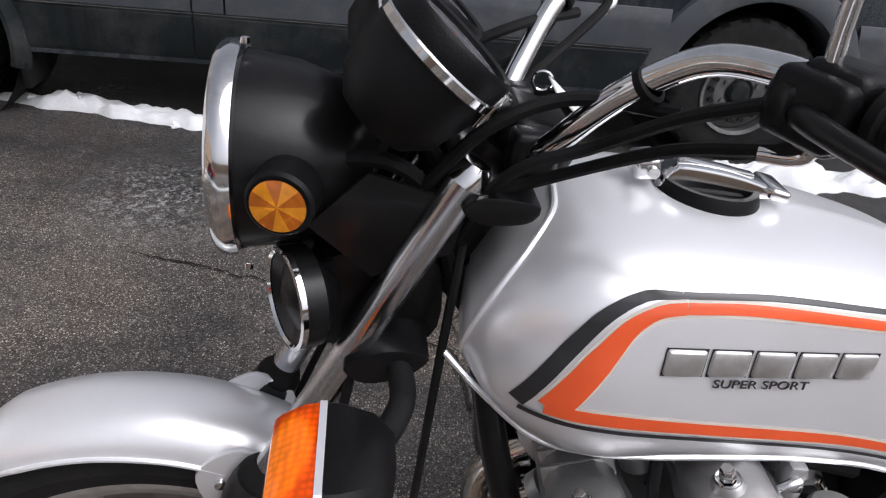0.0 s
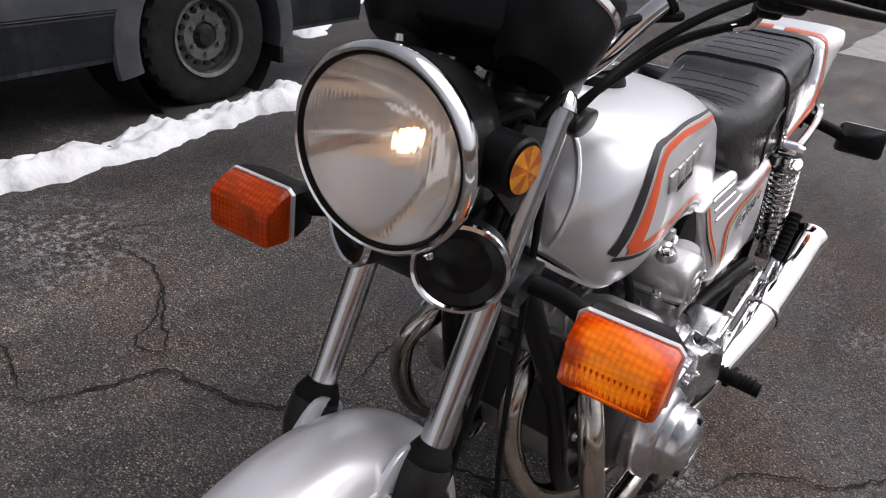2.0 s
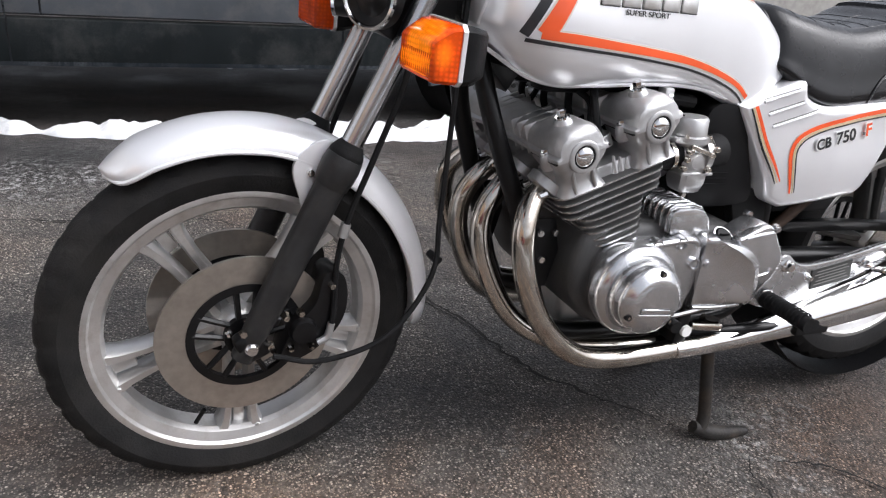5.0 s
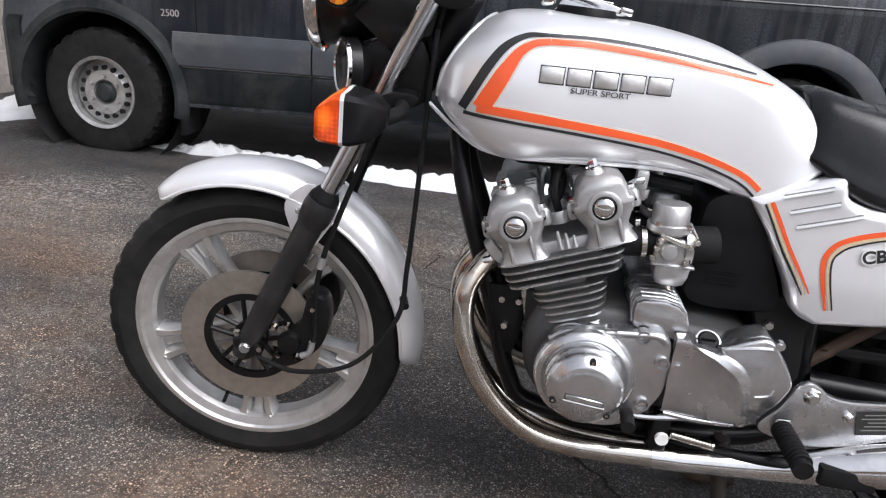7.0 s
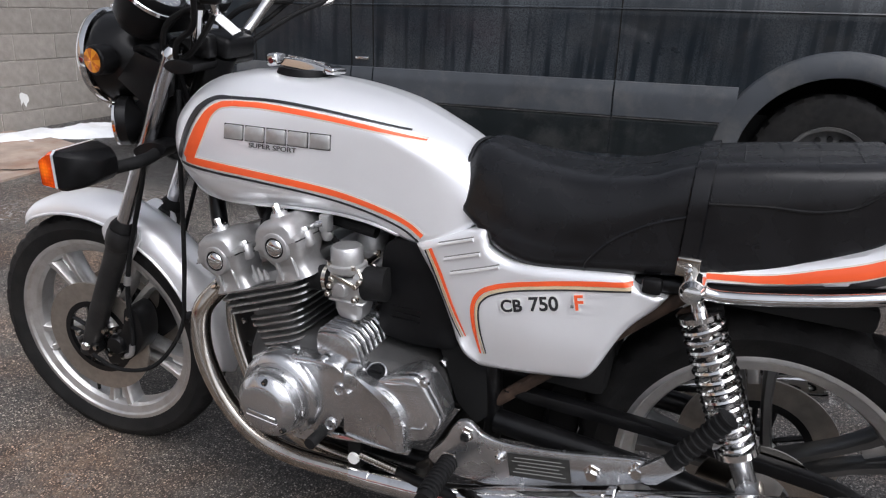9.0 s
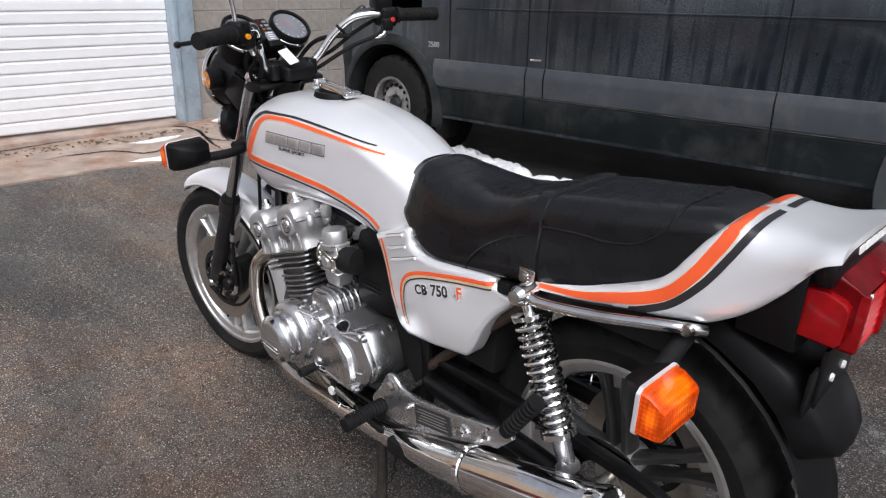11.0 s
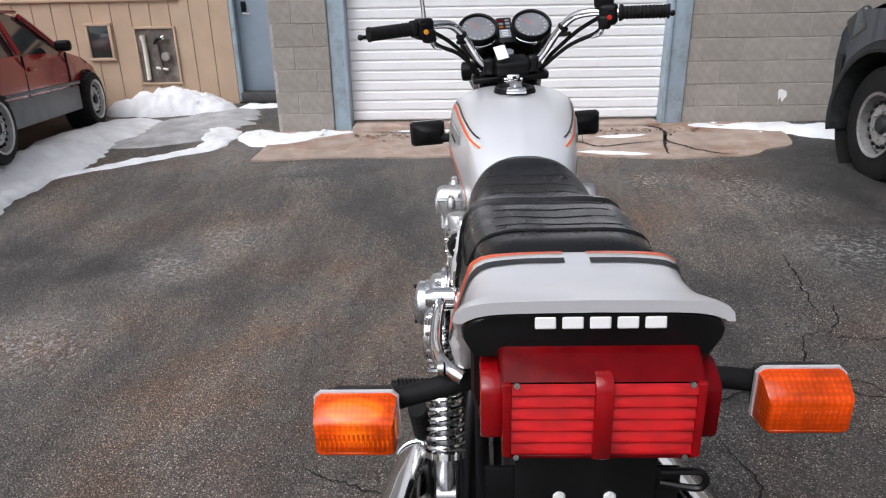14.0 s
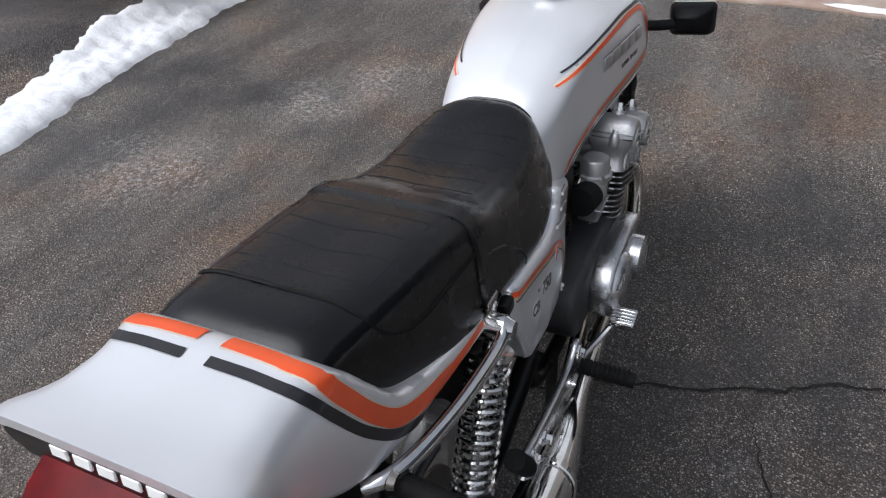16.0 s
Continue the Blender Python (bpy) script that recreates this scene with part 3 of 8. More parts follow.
crack([(0.04, 1.18), (0.17, 1.11), (0.19, 1.06), (0.29, 1.01), (0.38, 0.99), (0.48, 0.95), (0.5, 0.84), (0.53, 0.73), (0.56, 0.66), (0.62, 0.52), (0.66, 0.4), (0.69, 0.25), (0.73, 0.15), (0.81, 0.02), (0.9, -0.08), (1.02, -0.24)], 0.0042)
crack([(-0.6, 1.3), (-0.3, 1.25), (0.04, 1.18)], 0.003)
crack([(0.18, 1.11), (0.22, 1.22), (0.24, 1.37)], 0.0028)
crack([(0.48, 0.95), (0.55, 1.08), (0.64, 1.23), (0.72, 1.4), (0.7, 1.7)], 0.0028)
crack([(0.72, 1.33), (0.6, 1.2), (0.49, 1.11), (0.48, 1.04), (0.56, 1.0)], 0.0026)
crack([(-0.05, 1.28), (0.1, 1.21), (0.19, 1.14)], 0.0028)
crack([(1.02, -0.24), (1.18, -0.33), (1.26, -0.45), (1.36, -0.57), (1.6, -0.7)], 0.003)
crack([(1.03, -0.25), (0.98, -0.33), (0.96, -0.41), (0.93, -0.5), (0.86, -0.62)], 0.003)
crack([(0.62, 0.52), (0.9, 0.62), (1.1, 0.58), (1.3, 0.72), (1.45, 0.95), (1.4, 1.3)], 0.003)
crack([(1.1, 0.58), (1.35, 0.42), (1.7, 0.5), (2.1, 0.42)], 0.0026)
crack([(0.42, 1.6), (0.7, 1.68), (1.1, 1.6), (1.5, 1.72)], 0.0024)


def snow(name, path, widths, heights, label, rough=1.0, chunks=0, material=None):
    """A bank of old snow along path, ragged at its edges and lumpy on top, with loose chunks on it."""
    run = sum((Vector(b) - Vector(a)).length for a, b in zip(path, path[1:]))
    n = min(260, max(30, int(42 * run)))
    c = curve([(x, y, 0) for x, y in path], n)
    ws = np.interp(np.linspace(0, 1, n), np.linspace(0, 1, len(widths)), widths)
    hs_ = np.interp(np.linspace(0, 1, n), np.linspace(0, 1, len(heights)), heights)
    k = 23
    rows = []
    for i, q in enumerate(c):
        d = Vector(c[min(i + 1, n - 1)]) - Vector(c[max(i - 1, 0)])
        s = Vector((-d.y, d.x, 0)).normalized()
        taper = min(1.0, 3.0 * min(i, n - 1 - i) / 14)
        row = []
        wl_ = ws[i] * (1 + rough * (0.4 * noise.noise((q[0] * 3.1, q[1] * 3.1, 5)) + 0.32 * noise.noise((q[0] * 9, q[1] * 9, 2)) + 0.12 * noise.noise((q[0] * 27, q[1] * 27, 2))))
        wr_ = ws[i] * (1 + rough * (0.4 * noise.noise((q[0] * 3.1, q[1] * 3.1, 15)) + 0.32 * noise.noise((q[0] * 9, q[1] * 9, 12)) + 0.12 * noise.noise((q[0] * 27, q[1] * 27, 12))))
        for j in range(k):
            v = 2 * j / (k - 1) - 1
            p = Vector(q) + s * (v * (wr_ if v > 0 else wl_) * (0.15 + 0.85 * taper))
            lump = 0.72 + rough * (0.5 * noise.noise((p.x * 5, p.y * 5, 9)) + 0.35 * noise.noise((p.x * 13, p.y * 13, 4)) + 0.22 * noise.noise((p.x * 34, p.y * 34, 4)))
            h = hs_[i] * taper * (1 - abs(v) ** 3.2) * lump
            p.z = ground_z(p.x, p.y) + max(-0.004, h) - (0.012 if abs(v) > 0.99 else 0.0)
            row.append(p)
        rows.append(row)
    bm = grid_bm(rows)
    rnd = random.Random(int(run * 1000))
    for _ in range(chunks):
        i = rnd.randrange(4, n - 4)
        r = rnd.uniform(0.008, 0.024)
        d = Vector(c[i + 1]) - Vector(c[i])
        s = Vector((-d.y, d.x, 0)).normalized()
        p = Vector(c[i]) + s * rnd.uniform(-1.25, 1.1) * ws[i]
        lump = bmesh.new()
        bmesh.ops.create_icosphere(lump, subdivisions=2, radius=r)
        for w in lump.verts:
            w.co = w.co * (1 + 0.9 * noise.noise(w.co * (1.7 / r) + Vector((i, 0, 0))))
            w.co.z *= 0.7
            w.co += Vector((p.x, p.y, ground_z(p.x, p.y) + r * 0.35 + (hs_[i] * 0.55 if (p - Vector(c[i])).length < ws[i] * 0.7 else 0)))
        add(bm, lump)
    return tagged(part(name, bm, material or M_SNOW, sharp=75), label, "snow", "snow round the yard", "stuff")


snow("snow_bank", [(-1.72, 2.54), (-1.45, 2.52), (-1.1, 2.48), (-0.8, 2.43), (-0.55, 2.38)], [0.04, 0.06, 0.08, 0.07, 0.06], [0.03, 0.05, 0.08, 0.06, 0.05], "broken lumps of old snow on the asphalt beside the van", 1.3, 12)
snow("snow_bank", [(-0.6, 2.38), (-0.2, 2.31), (0.3, 2.24), (0.9, 2.25), (1.5, 2.3), (2.3, 2.38), (3.0, 2.4)], [0.06, 0.09, 0.115, 0.115, 0.12, 0.12, 0.08], [0.05, 0.07, 0.085, 0.085, 0.09, 0.09, 0.05], "thin ridge of old snow on the asphalt beside the van", 1.25)
snow("snow_bank", [(-1.6, 4.6), (-0.4, 4.65), (0.5, 4.7), (1.5, 4.8), (2.6, 4.9), (4.0, 5.0)], [0.2, 0.26, 0.26, 0.26, 0.26, 0.2], [0.1, 0.14, 0.15, 0.15, 0.14, 0.1], "snow line on the far side of the van", 1.2)
snow("snow_bank", [(-3.36, 1.6), (-3.27, 1.85), (-3.22, 2.15), (-3.14, 2.4), (-2.95, 2.75), (-2.85, 3.3), (-2.9, 4.5)], [0.04, 0.14, 0.2, 0.26, 0.42, 0.5, 0.4], [0.02, 0.05, 0.06, 0.07, 0.09, 0.1, 0.1], "snow lying along the foot of the block wall", 0.7, 8)
snow("snow_bank", [(2.2, -2.7), (1.2, -2.68), (0.4, -2.76), (0.0, -2.86), (-0.5, -2.97), (-1.0, -3.03), (-1.5, -3.08), (-2.05, -3.12), (-2.5, -3.14), (-3.0, -3.26), (-3.5, -3.25), (-4.1, -3.2)], [0.25, 0.22, 0.2, 0.18, 0.19, 0.2, 0.2, 0.2, 0.27, 0.29, 0.36, 0.3], [0.08, 0.08, 0.08, 0.08, 0.09, 0.09, 0.09, 0.08, 0.09, 0.09, 0.07, 0.05], "long bank of dirty snow beside the red car", 0.6)
snow("snow_slush", [(-2.95, -2.95), (-3.3, -2.75), (-3.7, -2.6), (-4.2, -2.45), (-4.55, -2.3)], [0.2, 0.42, 0.5, 0.45, 0.2], [0.016, 0.026, 0.03, 0.03, 0.02], "thin grey trampled slush", 0.8, 0, M_SLUSH)
snow("snow_bank", [(-1.95, -3.05), (-2.2, -2.88), (-2.42, -2.64), (-2.66, -2.38), (-2.92, -2.16), (-3.3, -2.2), (-3.7, -2.35)], [0.03, 0.05, 0.06, 0.09, 0.14, 0.16, 0.1], [0.014, 0.022, 0.026, 0.03, 0.035, 0.03, 0.02], "thin ragged edge of snow", 0.9)
snow("snow_bank", [(-3.5, -1.95), (-3.25, -1.85), (-3.12, -1.65), (-3.22, -1.4), (-3.3, -1.2), (-3.3, -1.0)], [0.1, 0.17, 0.2, 0.16, 0.1, 0.03], [0.03, 0.05, 0.055, 0.05, 0.04, 0.015], "snow lying against the block pier", 0.8, 6)
snow("snow_bank", [(-4.6, -2.45), (-4.65, -2.1), (-4.68, -1.8)], [0.1, 0.1, 0.06], [0.05, 0.05, 0.03], "thin snow before the blue door", 0.9)
snow("snow_pile", [(-4.45, -3.75), (-4.5, -3.4), (-4.52, -3.05), (-4.52, -2.75), (-4.5, -2.4)], [0.2, 0.3, 0.34, 0.26, 0.14], [0.1, 0.2, 0.3, 0.2, 0.05], "shovelled heap of snow in front of the tan wall", 0.45, 4)
for pts_ in ([(-3.0, 0.85), (-2.95, 1.05), (-3.02, 1.25)], [(-2.52, 0.65), (-2.46, 0.9), (-2.42, 1.15)], [(-3.3, -0.8), (-3.28, -0.4), (-3.3, 0.1)]):
    sn_ = snow("snow_remains", pts_, [0.02, 0.06, 0.03], [0.008, 0.012, 0.008], "last thin remains of snow on the concrete apron", 1.4)
    sn_.data.transform(Matrix.Translation((0, 0, 0.012)))
snow("snow_bank", [(5.2, 5.2), (7.0, 5.0), (9.5, 4.6), (12.5, 3.2), (13.0, 1.5)], [0.35, 0.3, 0.22, 0.3, 0.3], [0.06, 0.07, 0.06, 0.07, 0.06], "snow line at the far edge of the yard")
snow("snow_bank", [(3.2, 3.4), (4.0, 4.1), (5.2, 4.8)], [0.15, 0.25, 0.3], [0.05, 0.07, 0.06], "snow patch behind the van", 1.0, 8)

apron_pts = [(-2.45, -1.7), (-2.5, -1.1), (-2.46, -0.5), (-2.48, 0.05), (-2.44, 0.6), (-2.34, 1.0), (-2.3, 1.3), (-2.33, 1.6), (-2.36, 1.85), (-2.5, 1.98), (-2.62, 2.2), (-2.95, 2.3)]


def apron_rows():
    f = curve([(x, y, 0) for x, y in apron_pts], 90)
    rows = []
    for q in f:
        row = [(q[0] + 0.012 * noise.noise((0, q[1] * 9, 0)), q[1], ground_z(q[0], q[1]) - 0.02)]
        for k in range(9):
            x = q[0] + (-3.5 - q[0]) * k / 8
            row.append((x, q[1], ground_z(x, q[1]) + 0.012))
        rows.append(row)
    return rows


tagged(part("concrete_apron", grid_bm(apron_rows()), M_CONC), "rust-stained pinkish concrete apron before the garage", "apron", kind="structure")



def apron_crack(pts, width):
    c = crack(pts, width)
    c.data.transform(Matrix.Translation((0, 0, 0.0085)))
    tagged(c, "joint cracked in the concrete apron, filled with dirt", "crack", "cracks in the yard", "structure")


apron_crack([(-3.34, 0.7), (-3.35, 0.95), (-3.38, 1.19), (-3.3, 1.36), (-3.1, 1.42), (-2.79, 1.34), (-2.49, 1.28), (-2.32, 1.3)], 0.013)
apron_crack([(-3.11, 1.42), (-2.79, 1.36), (-2.53, 1.49), (-2.38, 1.64), (-2.43, 1.8)], 0.008)
apron_crack([(-2.79, 1.32), (-2.74, 1.10), (-2.66, 0.83), (-2.85, 0.66), (-2.9, 0.2)], 0.009)
apron_crack([(-3.3, -1.15), (-3.25, -0.4), (-3.28, 0.3), (-3.34, 0.7)], 0.009)
rl = random.Random(5)
lm = bmesh.new()
for _ in range(260):
    y = rl.uniform(-1.05, 1.7)
    x = -3.2 + abs(rl.gauss(0, 0.09)) + (0.15 if rl.random() < 0.1 else 0)
    c_ = Vector((x, y, ground_z(x, y) + 0.014 + rl.uniform(0.002, 0.012)))
    r_ = rl.uniform(0.008, 0.024)
    a_ = rl.uniform(0, 6.28)
    d_ = Vector((math.cos(a_), math.sin(a_), rl.uniform(-0.25, 0.25))) * r_
    e_ = Vector((-math.sin(a_), math.cos(a_), rl.uniform(-0.4, 0.4))) * (r_ * 0.5)
    q_ = [lm.verts.new(c_ + w_) for w_ in (d_, d_ * 0.3 + e_ + Vector((0, 0, 0.004)), -d_ * 0.4 + e_ * 0.9, -d_, -d_ * 0.3 - e_, d_ * 0.4 - e_ * 0.9 + Vector((0, 0, 0.003)))]
    lm.faces.new(q_)
tagged(part("leaf_litter", lm, M_LEAF, smooth=False), "dry brown leaf litter blown against the door sill", "leaf litter", kind="stuff")
tagged(part("road", box((13.5, 2.0, -0.01), (9.0, 26.0, 0.03)), M_CONC2), "pale concrete road beyond the yard", "road", kind="structure")

# ---- the garage ----
LEVEL = pose(-0.1, -0.07, 0, -0.5, 0, 0)
WX = -3.35


def wall_core(name, x0, x1, y0, y1, z1, label, material=M_MORTAR):
    bm = box(((x0 + x1) / 2, (y0 + y1) / 2, (z1 - 0.6) / 2), (abs(x1 - x0), y1 - y0, z1 + 0.6))
    return tagged(part(name, moved(bm, LEVEL), material, smooth=False), label, "wall", kind="structure")


BLK_W, BLK_H, JOINT = 0.335, 0.18, 0.008


def block_mesh(w):
    bm = box((0, 0, 0), (0.03, w - JOINT, BLK_H - JOINT), 0.003, 1)
    me = bpy.data.meshes.new("block")
    for f in bm.faces:
        f.smooth = False
    bm.to_mesh(me)
    bm.free()
    me.materials.append(M_BLOCK)
    return me


FULL, HALF = block_mesh(BLK_W), block_mesh(BLK_W / 2)


def lay_blocks(wall, x, y0, y1, z0, rows, first):
    """Courses of blocks in running bond on a wall's face; first is a joint of the odd courses."""
    for r in range(rows):
        y = first - BLK_W + (0 if r % 2 else BLK_W / 2)
        while y + BLK_W < y0 + 0.01:
            y += BLK_W
        while y < y1 - 0.02:
            a, b = max(y, y0), min(y + BLK_W, y1)
            if b - a > 0.06:
                w = b - a
                ob = new("block", FULL if w > 0.25 else HALF)
                sc = w / BLK_W if w > 0.25 else w / (BLK_W / 2)
                zc = z0 + (r + 0.5) * BLK_H
                m = LEVEL @ Matrix.Translation((x + random.uniform(-0.0015, 0.0015), (a + b) / 2, zc))
                ob.parent = wall
                ob.matrix_basis = m @ Matrix.Diagonal((1, sc, 1, 1))
            y += BLK_W


wall_r = wall_core("wall_garage_right", WX - 0.25, WX + 0.0095, 1.705, 7.0, 3.2, "grey-brown concrete block wall of the garage")
lay_blocks(wall_r, WX, 1.705, 5.2, -0.025, 12, 1.81)
wall_l = wall_core("wall_garage_pier", WX - 0.25, WX + 0.0495, -1.65, -1.18, 3.2, "narrow grey concrete block pier")
lay_blocks(wall_l, WX + 0.04, -1.65, -1.18, -0.04, 14, -1.46)
wall_core("wall_garage_side", -5.3, WX - 0.25, -1.645, -1.4, 3.2, "side of the garage in grey block", M_BLOCK)
tagged(part("wall_over_door", moved(box((WX - 0.12, 0.27, 2.85), (0.24, 2.94, 0.9)), LEVEL), M_BLOCK, smooth=False), "block wall above the garage door", "wall", kind="structure")


def garage_door():
    door = thing("door_garage", (WX - 0.06, 0.27, 0), "white sectional garage door with horizontal ribs, shut", "garage door", kind="structure")
    zs = 0.062
    h = 0.082
    bm = box((WX - 0.075, 0.245, 1.24), (0.02, 2.54, 2.36))
    part("backing", moved(bm, LEVEL), M_DOORW, door, smooth=False)
    for i in range(28):
        lo = zs + i * h
        deep = 0.0 if i % 2 else 0.003
        prof = [(0.006, 0.002), (0.012, 0.006), (0.014, 0.014), (0.014, h - 0.016), (0.009 - deep, h - 0.01), (0.008 - deep, h - 0.004), (0.005 - deep, h - 0.001)]
        rows = [[Vector((WX - 0.066 + a, y, lo + b)) for a, b in prof] for y in (-1.03, 1.52)]
        part("panel", moved(grid_bm(rows), LEVEL), M_DOORW, door, smooth=False)
    return door


sp_ = bmesh.new()
rs = random.Random(8)
vs_ = [sp_.verts.new((WX + 0.0185, 2.5 + (0.03 + 0.035 * rs.random()) * math.cos(k * 0.4488), 0.25 + (0.02 + 0.05 * rs.random()) * math.sin(k * 0.4488))) for k in range(14)]
sp_.faces.new(vs_)
part("spalled_patch", moved(sp_, LEVEL), M_WHITED, wall_r, "pale spalled patch on a block", False)
garage_door()
for y0, y1, nm in ((-1.18, -1.03, "door_frame_left"), (1.52, 1.705, "door_frame_right")):
    fr = thing(nm, (WX, (y0 + y1) / 2, 0), "chipped blue-grey steel door frame", "door frame", "garage door frame", "structure")
    part("jamb", moved(box((WX - 0.03, (y0 + y1) / 2, 1.1), (0.13, y1 - y0 - 0.004, 2.9), 0.006), LEVEL), M_JAMB, fr)
    yy = y1 - 0.02 if y0 < 0 else y0 + 0.02
    part("stop", moved(box((WX + 0.045, yy, 1.1), (0.03, 0.03, 2.9), 0.004), LEVEL), M_JAMB, fr)
tagged(part("door_sill", moved(box((WX - 0.02, 0.245, 0.0), (0.3, 2.53, 0.09), 0.01), LEVEL), M_CONC), "worn concrete sill under the garage door", "sill", kind="structure")

# the tan wall to the left, with its blue door and meter box
TX = -4.75
tan = wall_core("wall_tan", TX - 0.2, TX - 0.012, -9.0, -2.43, 3.4, "tan building with vertical board siding", M_SIDING)
for i in range(16):
    y = -5.53 + i * 0.2
    part("siding_board", moved(box((TX - 0.006, y, 1.5), (0.016, 0.194, 3.1), 0.003, 1), LEVEL), M_SIDING, tan, smooth=False)
blue = thing("door_blue", (TX - 0.1, -1.85, 0), "pale blue steel service door, closed", "door", kind="structure")
part("leaf", moved(box((TX - 0.10, -2.03, 1.2), (0.05, 0.7, 2.2), 0.004), LEVEL), mat("pale_blue_door", (0.26, 0.32, 0.38), 0.45, 0.0, 0.06, 4.0, dirt=(0.2, 0.24, 0.27), damt=0.3), blue)
part("door_frame", moved(box((TX - 0.06, -2.405, 1.2), (0.14, 0.045, 2.4), 0.004), LEVEL), M_JAMB, blue)
part("lock_plate", moved(box((TX - 0.065, -2.3, 0.93), (0.02, 0.05, 0.1), 0.006), LEVEL), M_PLASTIC, blue)
part("handle", moved(tube([(TX - 0.05, -2.3, 0.87), (TX - 0.02, -2.3, 0.87), (TX - 0.015, -2.22, 0.865)], 0.011, 8), LEVEL), M_CHROME, blue)
part("threshold", moved(box((TX - 0.03, -2.03, 0.05), (0.2, 0.72, 0.1), 0.008), LEVEL), M_CASE, blue)
meter = thing("utility_box", (TX, -3.21, 0.2), "recessed utility box with pale pipes and valves in the tan wall", "meter box")
for dy, dz, sy, sz in ((0, 0.275, 0.43, 0.022), (0, -0.275, 0.43, 0.022), (-0.204, 0, 0.022, 0.53), (0.204, 0, 0.022, 0.53)):
    part("frame", moved(box((TX + 0.012, -3.21 + dy, 0.475 + dz), (0.03, sy, sz), 0.004), LEVEL), M_SIDING, meter)
part("back", moved(box((TX + 0.004, -3.21, 0.475), (0.012, 0.39, 0.53)), LEVEL), M_BOXIN, meter)
part("pipe", moved(tube([(TX + 0.035, -3.33, 0.24), (TX + 0.035, -3.325, 0.5), (TX + 0.035, -3.33, 0.66)], 0.022), LEVEL), M_CREAM, meter)
part("pipe_cap", moved(tube([(TX + 0.035, -3.33, 0.64), (TX + 0.035, -3.33, 0.68)], 0.028), LEVEL), M_CREAM, meter)
part("valve", moved(tube([(TX + 0.03, -3.22, 0.6), (TX + 0.05, -3.18, 0.64), (TX + 0.05, -3.13, 0.655)], 0.019), LEVEL), M_BLACK, meter)
part("valve_cap", moved(tube([(TX + 0.05, -3.13, 0.655), (TX + 0.052, -3.1, 0.665)], 0.021), LEVEL), M_CHROME, meter)
part("pipe", moved(tube([(TX + 0.03, -3.2, 0.6), (TX + 0.03, -3.19, 0.42), (TX + 0.03, -3.17, 0.3)], 0.017), LEVEL), M_BOXIN, meter)
part("pipe", moved(tube([(TX + 0.03, -3.24, 0.36), (TX + 0.03, -3.12, 0.34)], 0.014), LEVEL), M_CREAM, meter)
part("meter", moved(lathe([(0, 0.05), (0.04, 0.045), (0.045, 0)], (TX + 0.02, -3.12, 0.47), (1, 0, 0), 20), LEVEL), M_BLOCK, meter)
for wy, wz, sy, sz in ((-4.3, 1.12, 2.7, 0.2), (-3.78, 0.62, 0.24, 0.34)):
    win = tagged(part("window_tan_wall", moved(box((TX + 0.004, wy, wz), (0.03, sy, sz), 0.004), LEVEL), M_CARGLASS), "dark window in the tan wall", "window", kind="structure")
    for dy, dz, fy, fz in ((0, sz / 2, sy + 0.04, 0.03), (0, -sz / 2, sy + 0.04, 0.03), (-sy / 2, 0, 0.03, sz - 0.032), (sy / 2, 0, 0.03, sz - 0.032)):
        part("window_frame", moved(box((TX + 0.015, wy + dy, wz + dz), (0.035, fy, fz), 0.004), LEVEL), M_SIDING, win)
# the first wall is out of view, added to bound the sky in reflections
tagged(part("wall_unseen_yard", box((0, -16, 1.2), (46, 0.3, 2.9)), M_SIDING, smooth=False), "long plain wall, unseen, added to close the yard in reflections", "wall", kind="structure")
tagged(part("wall_beyond_van", box((6, 17, 1.4), (50, 0.3, 3.3)), M_CONC2, smooth=False), "long plain wall beyond the road", "wall", kind="structure")


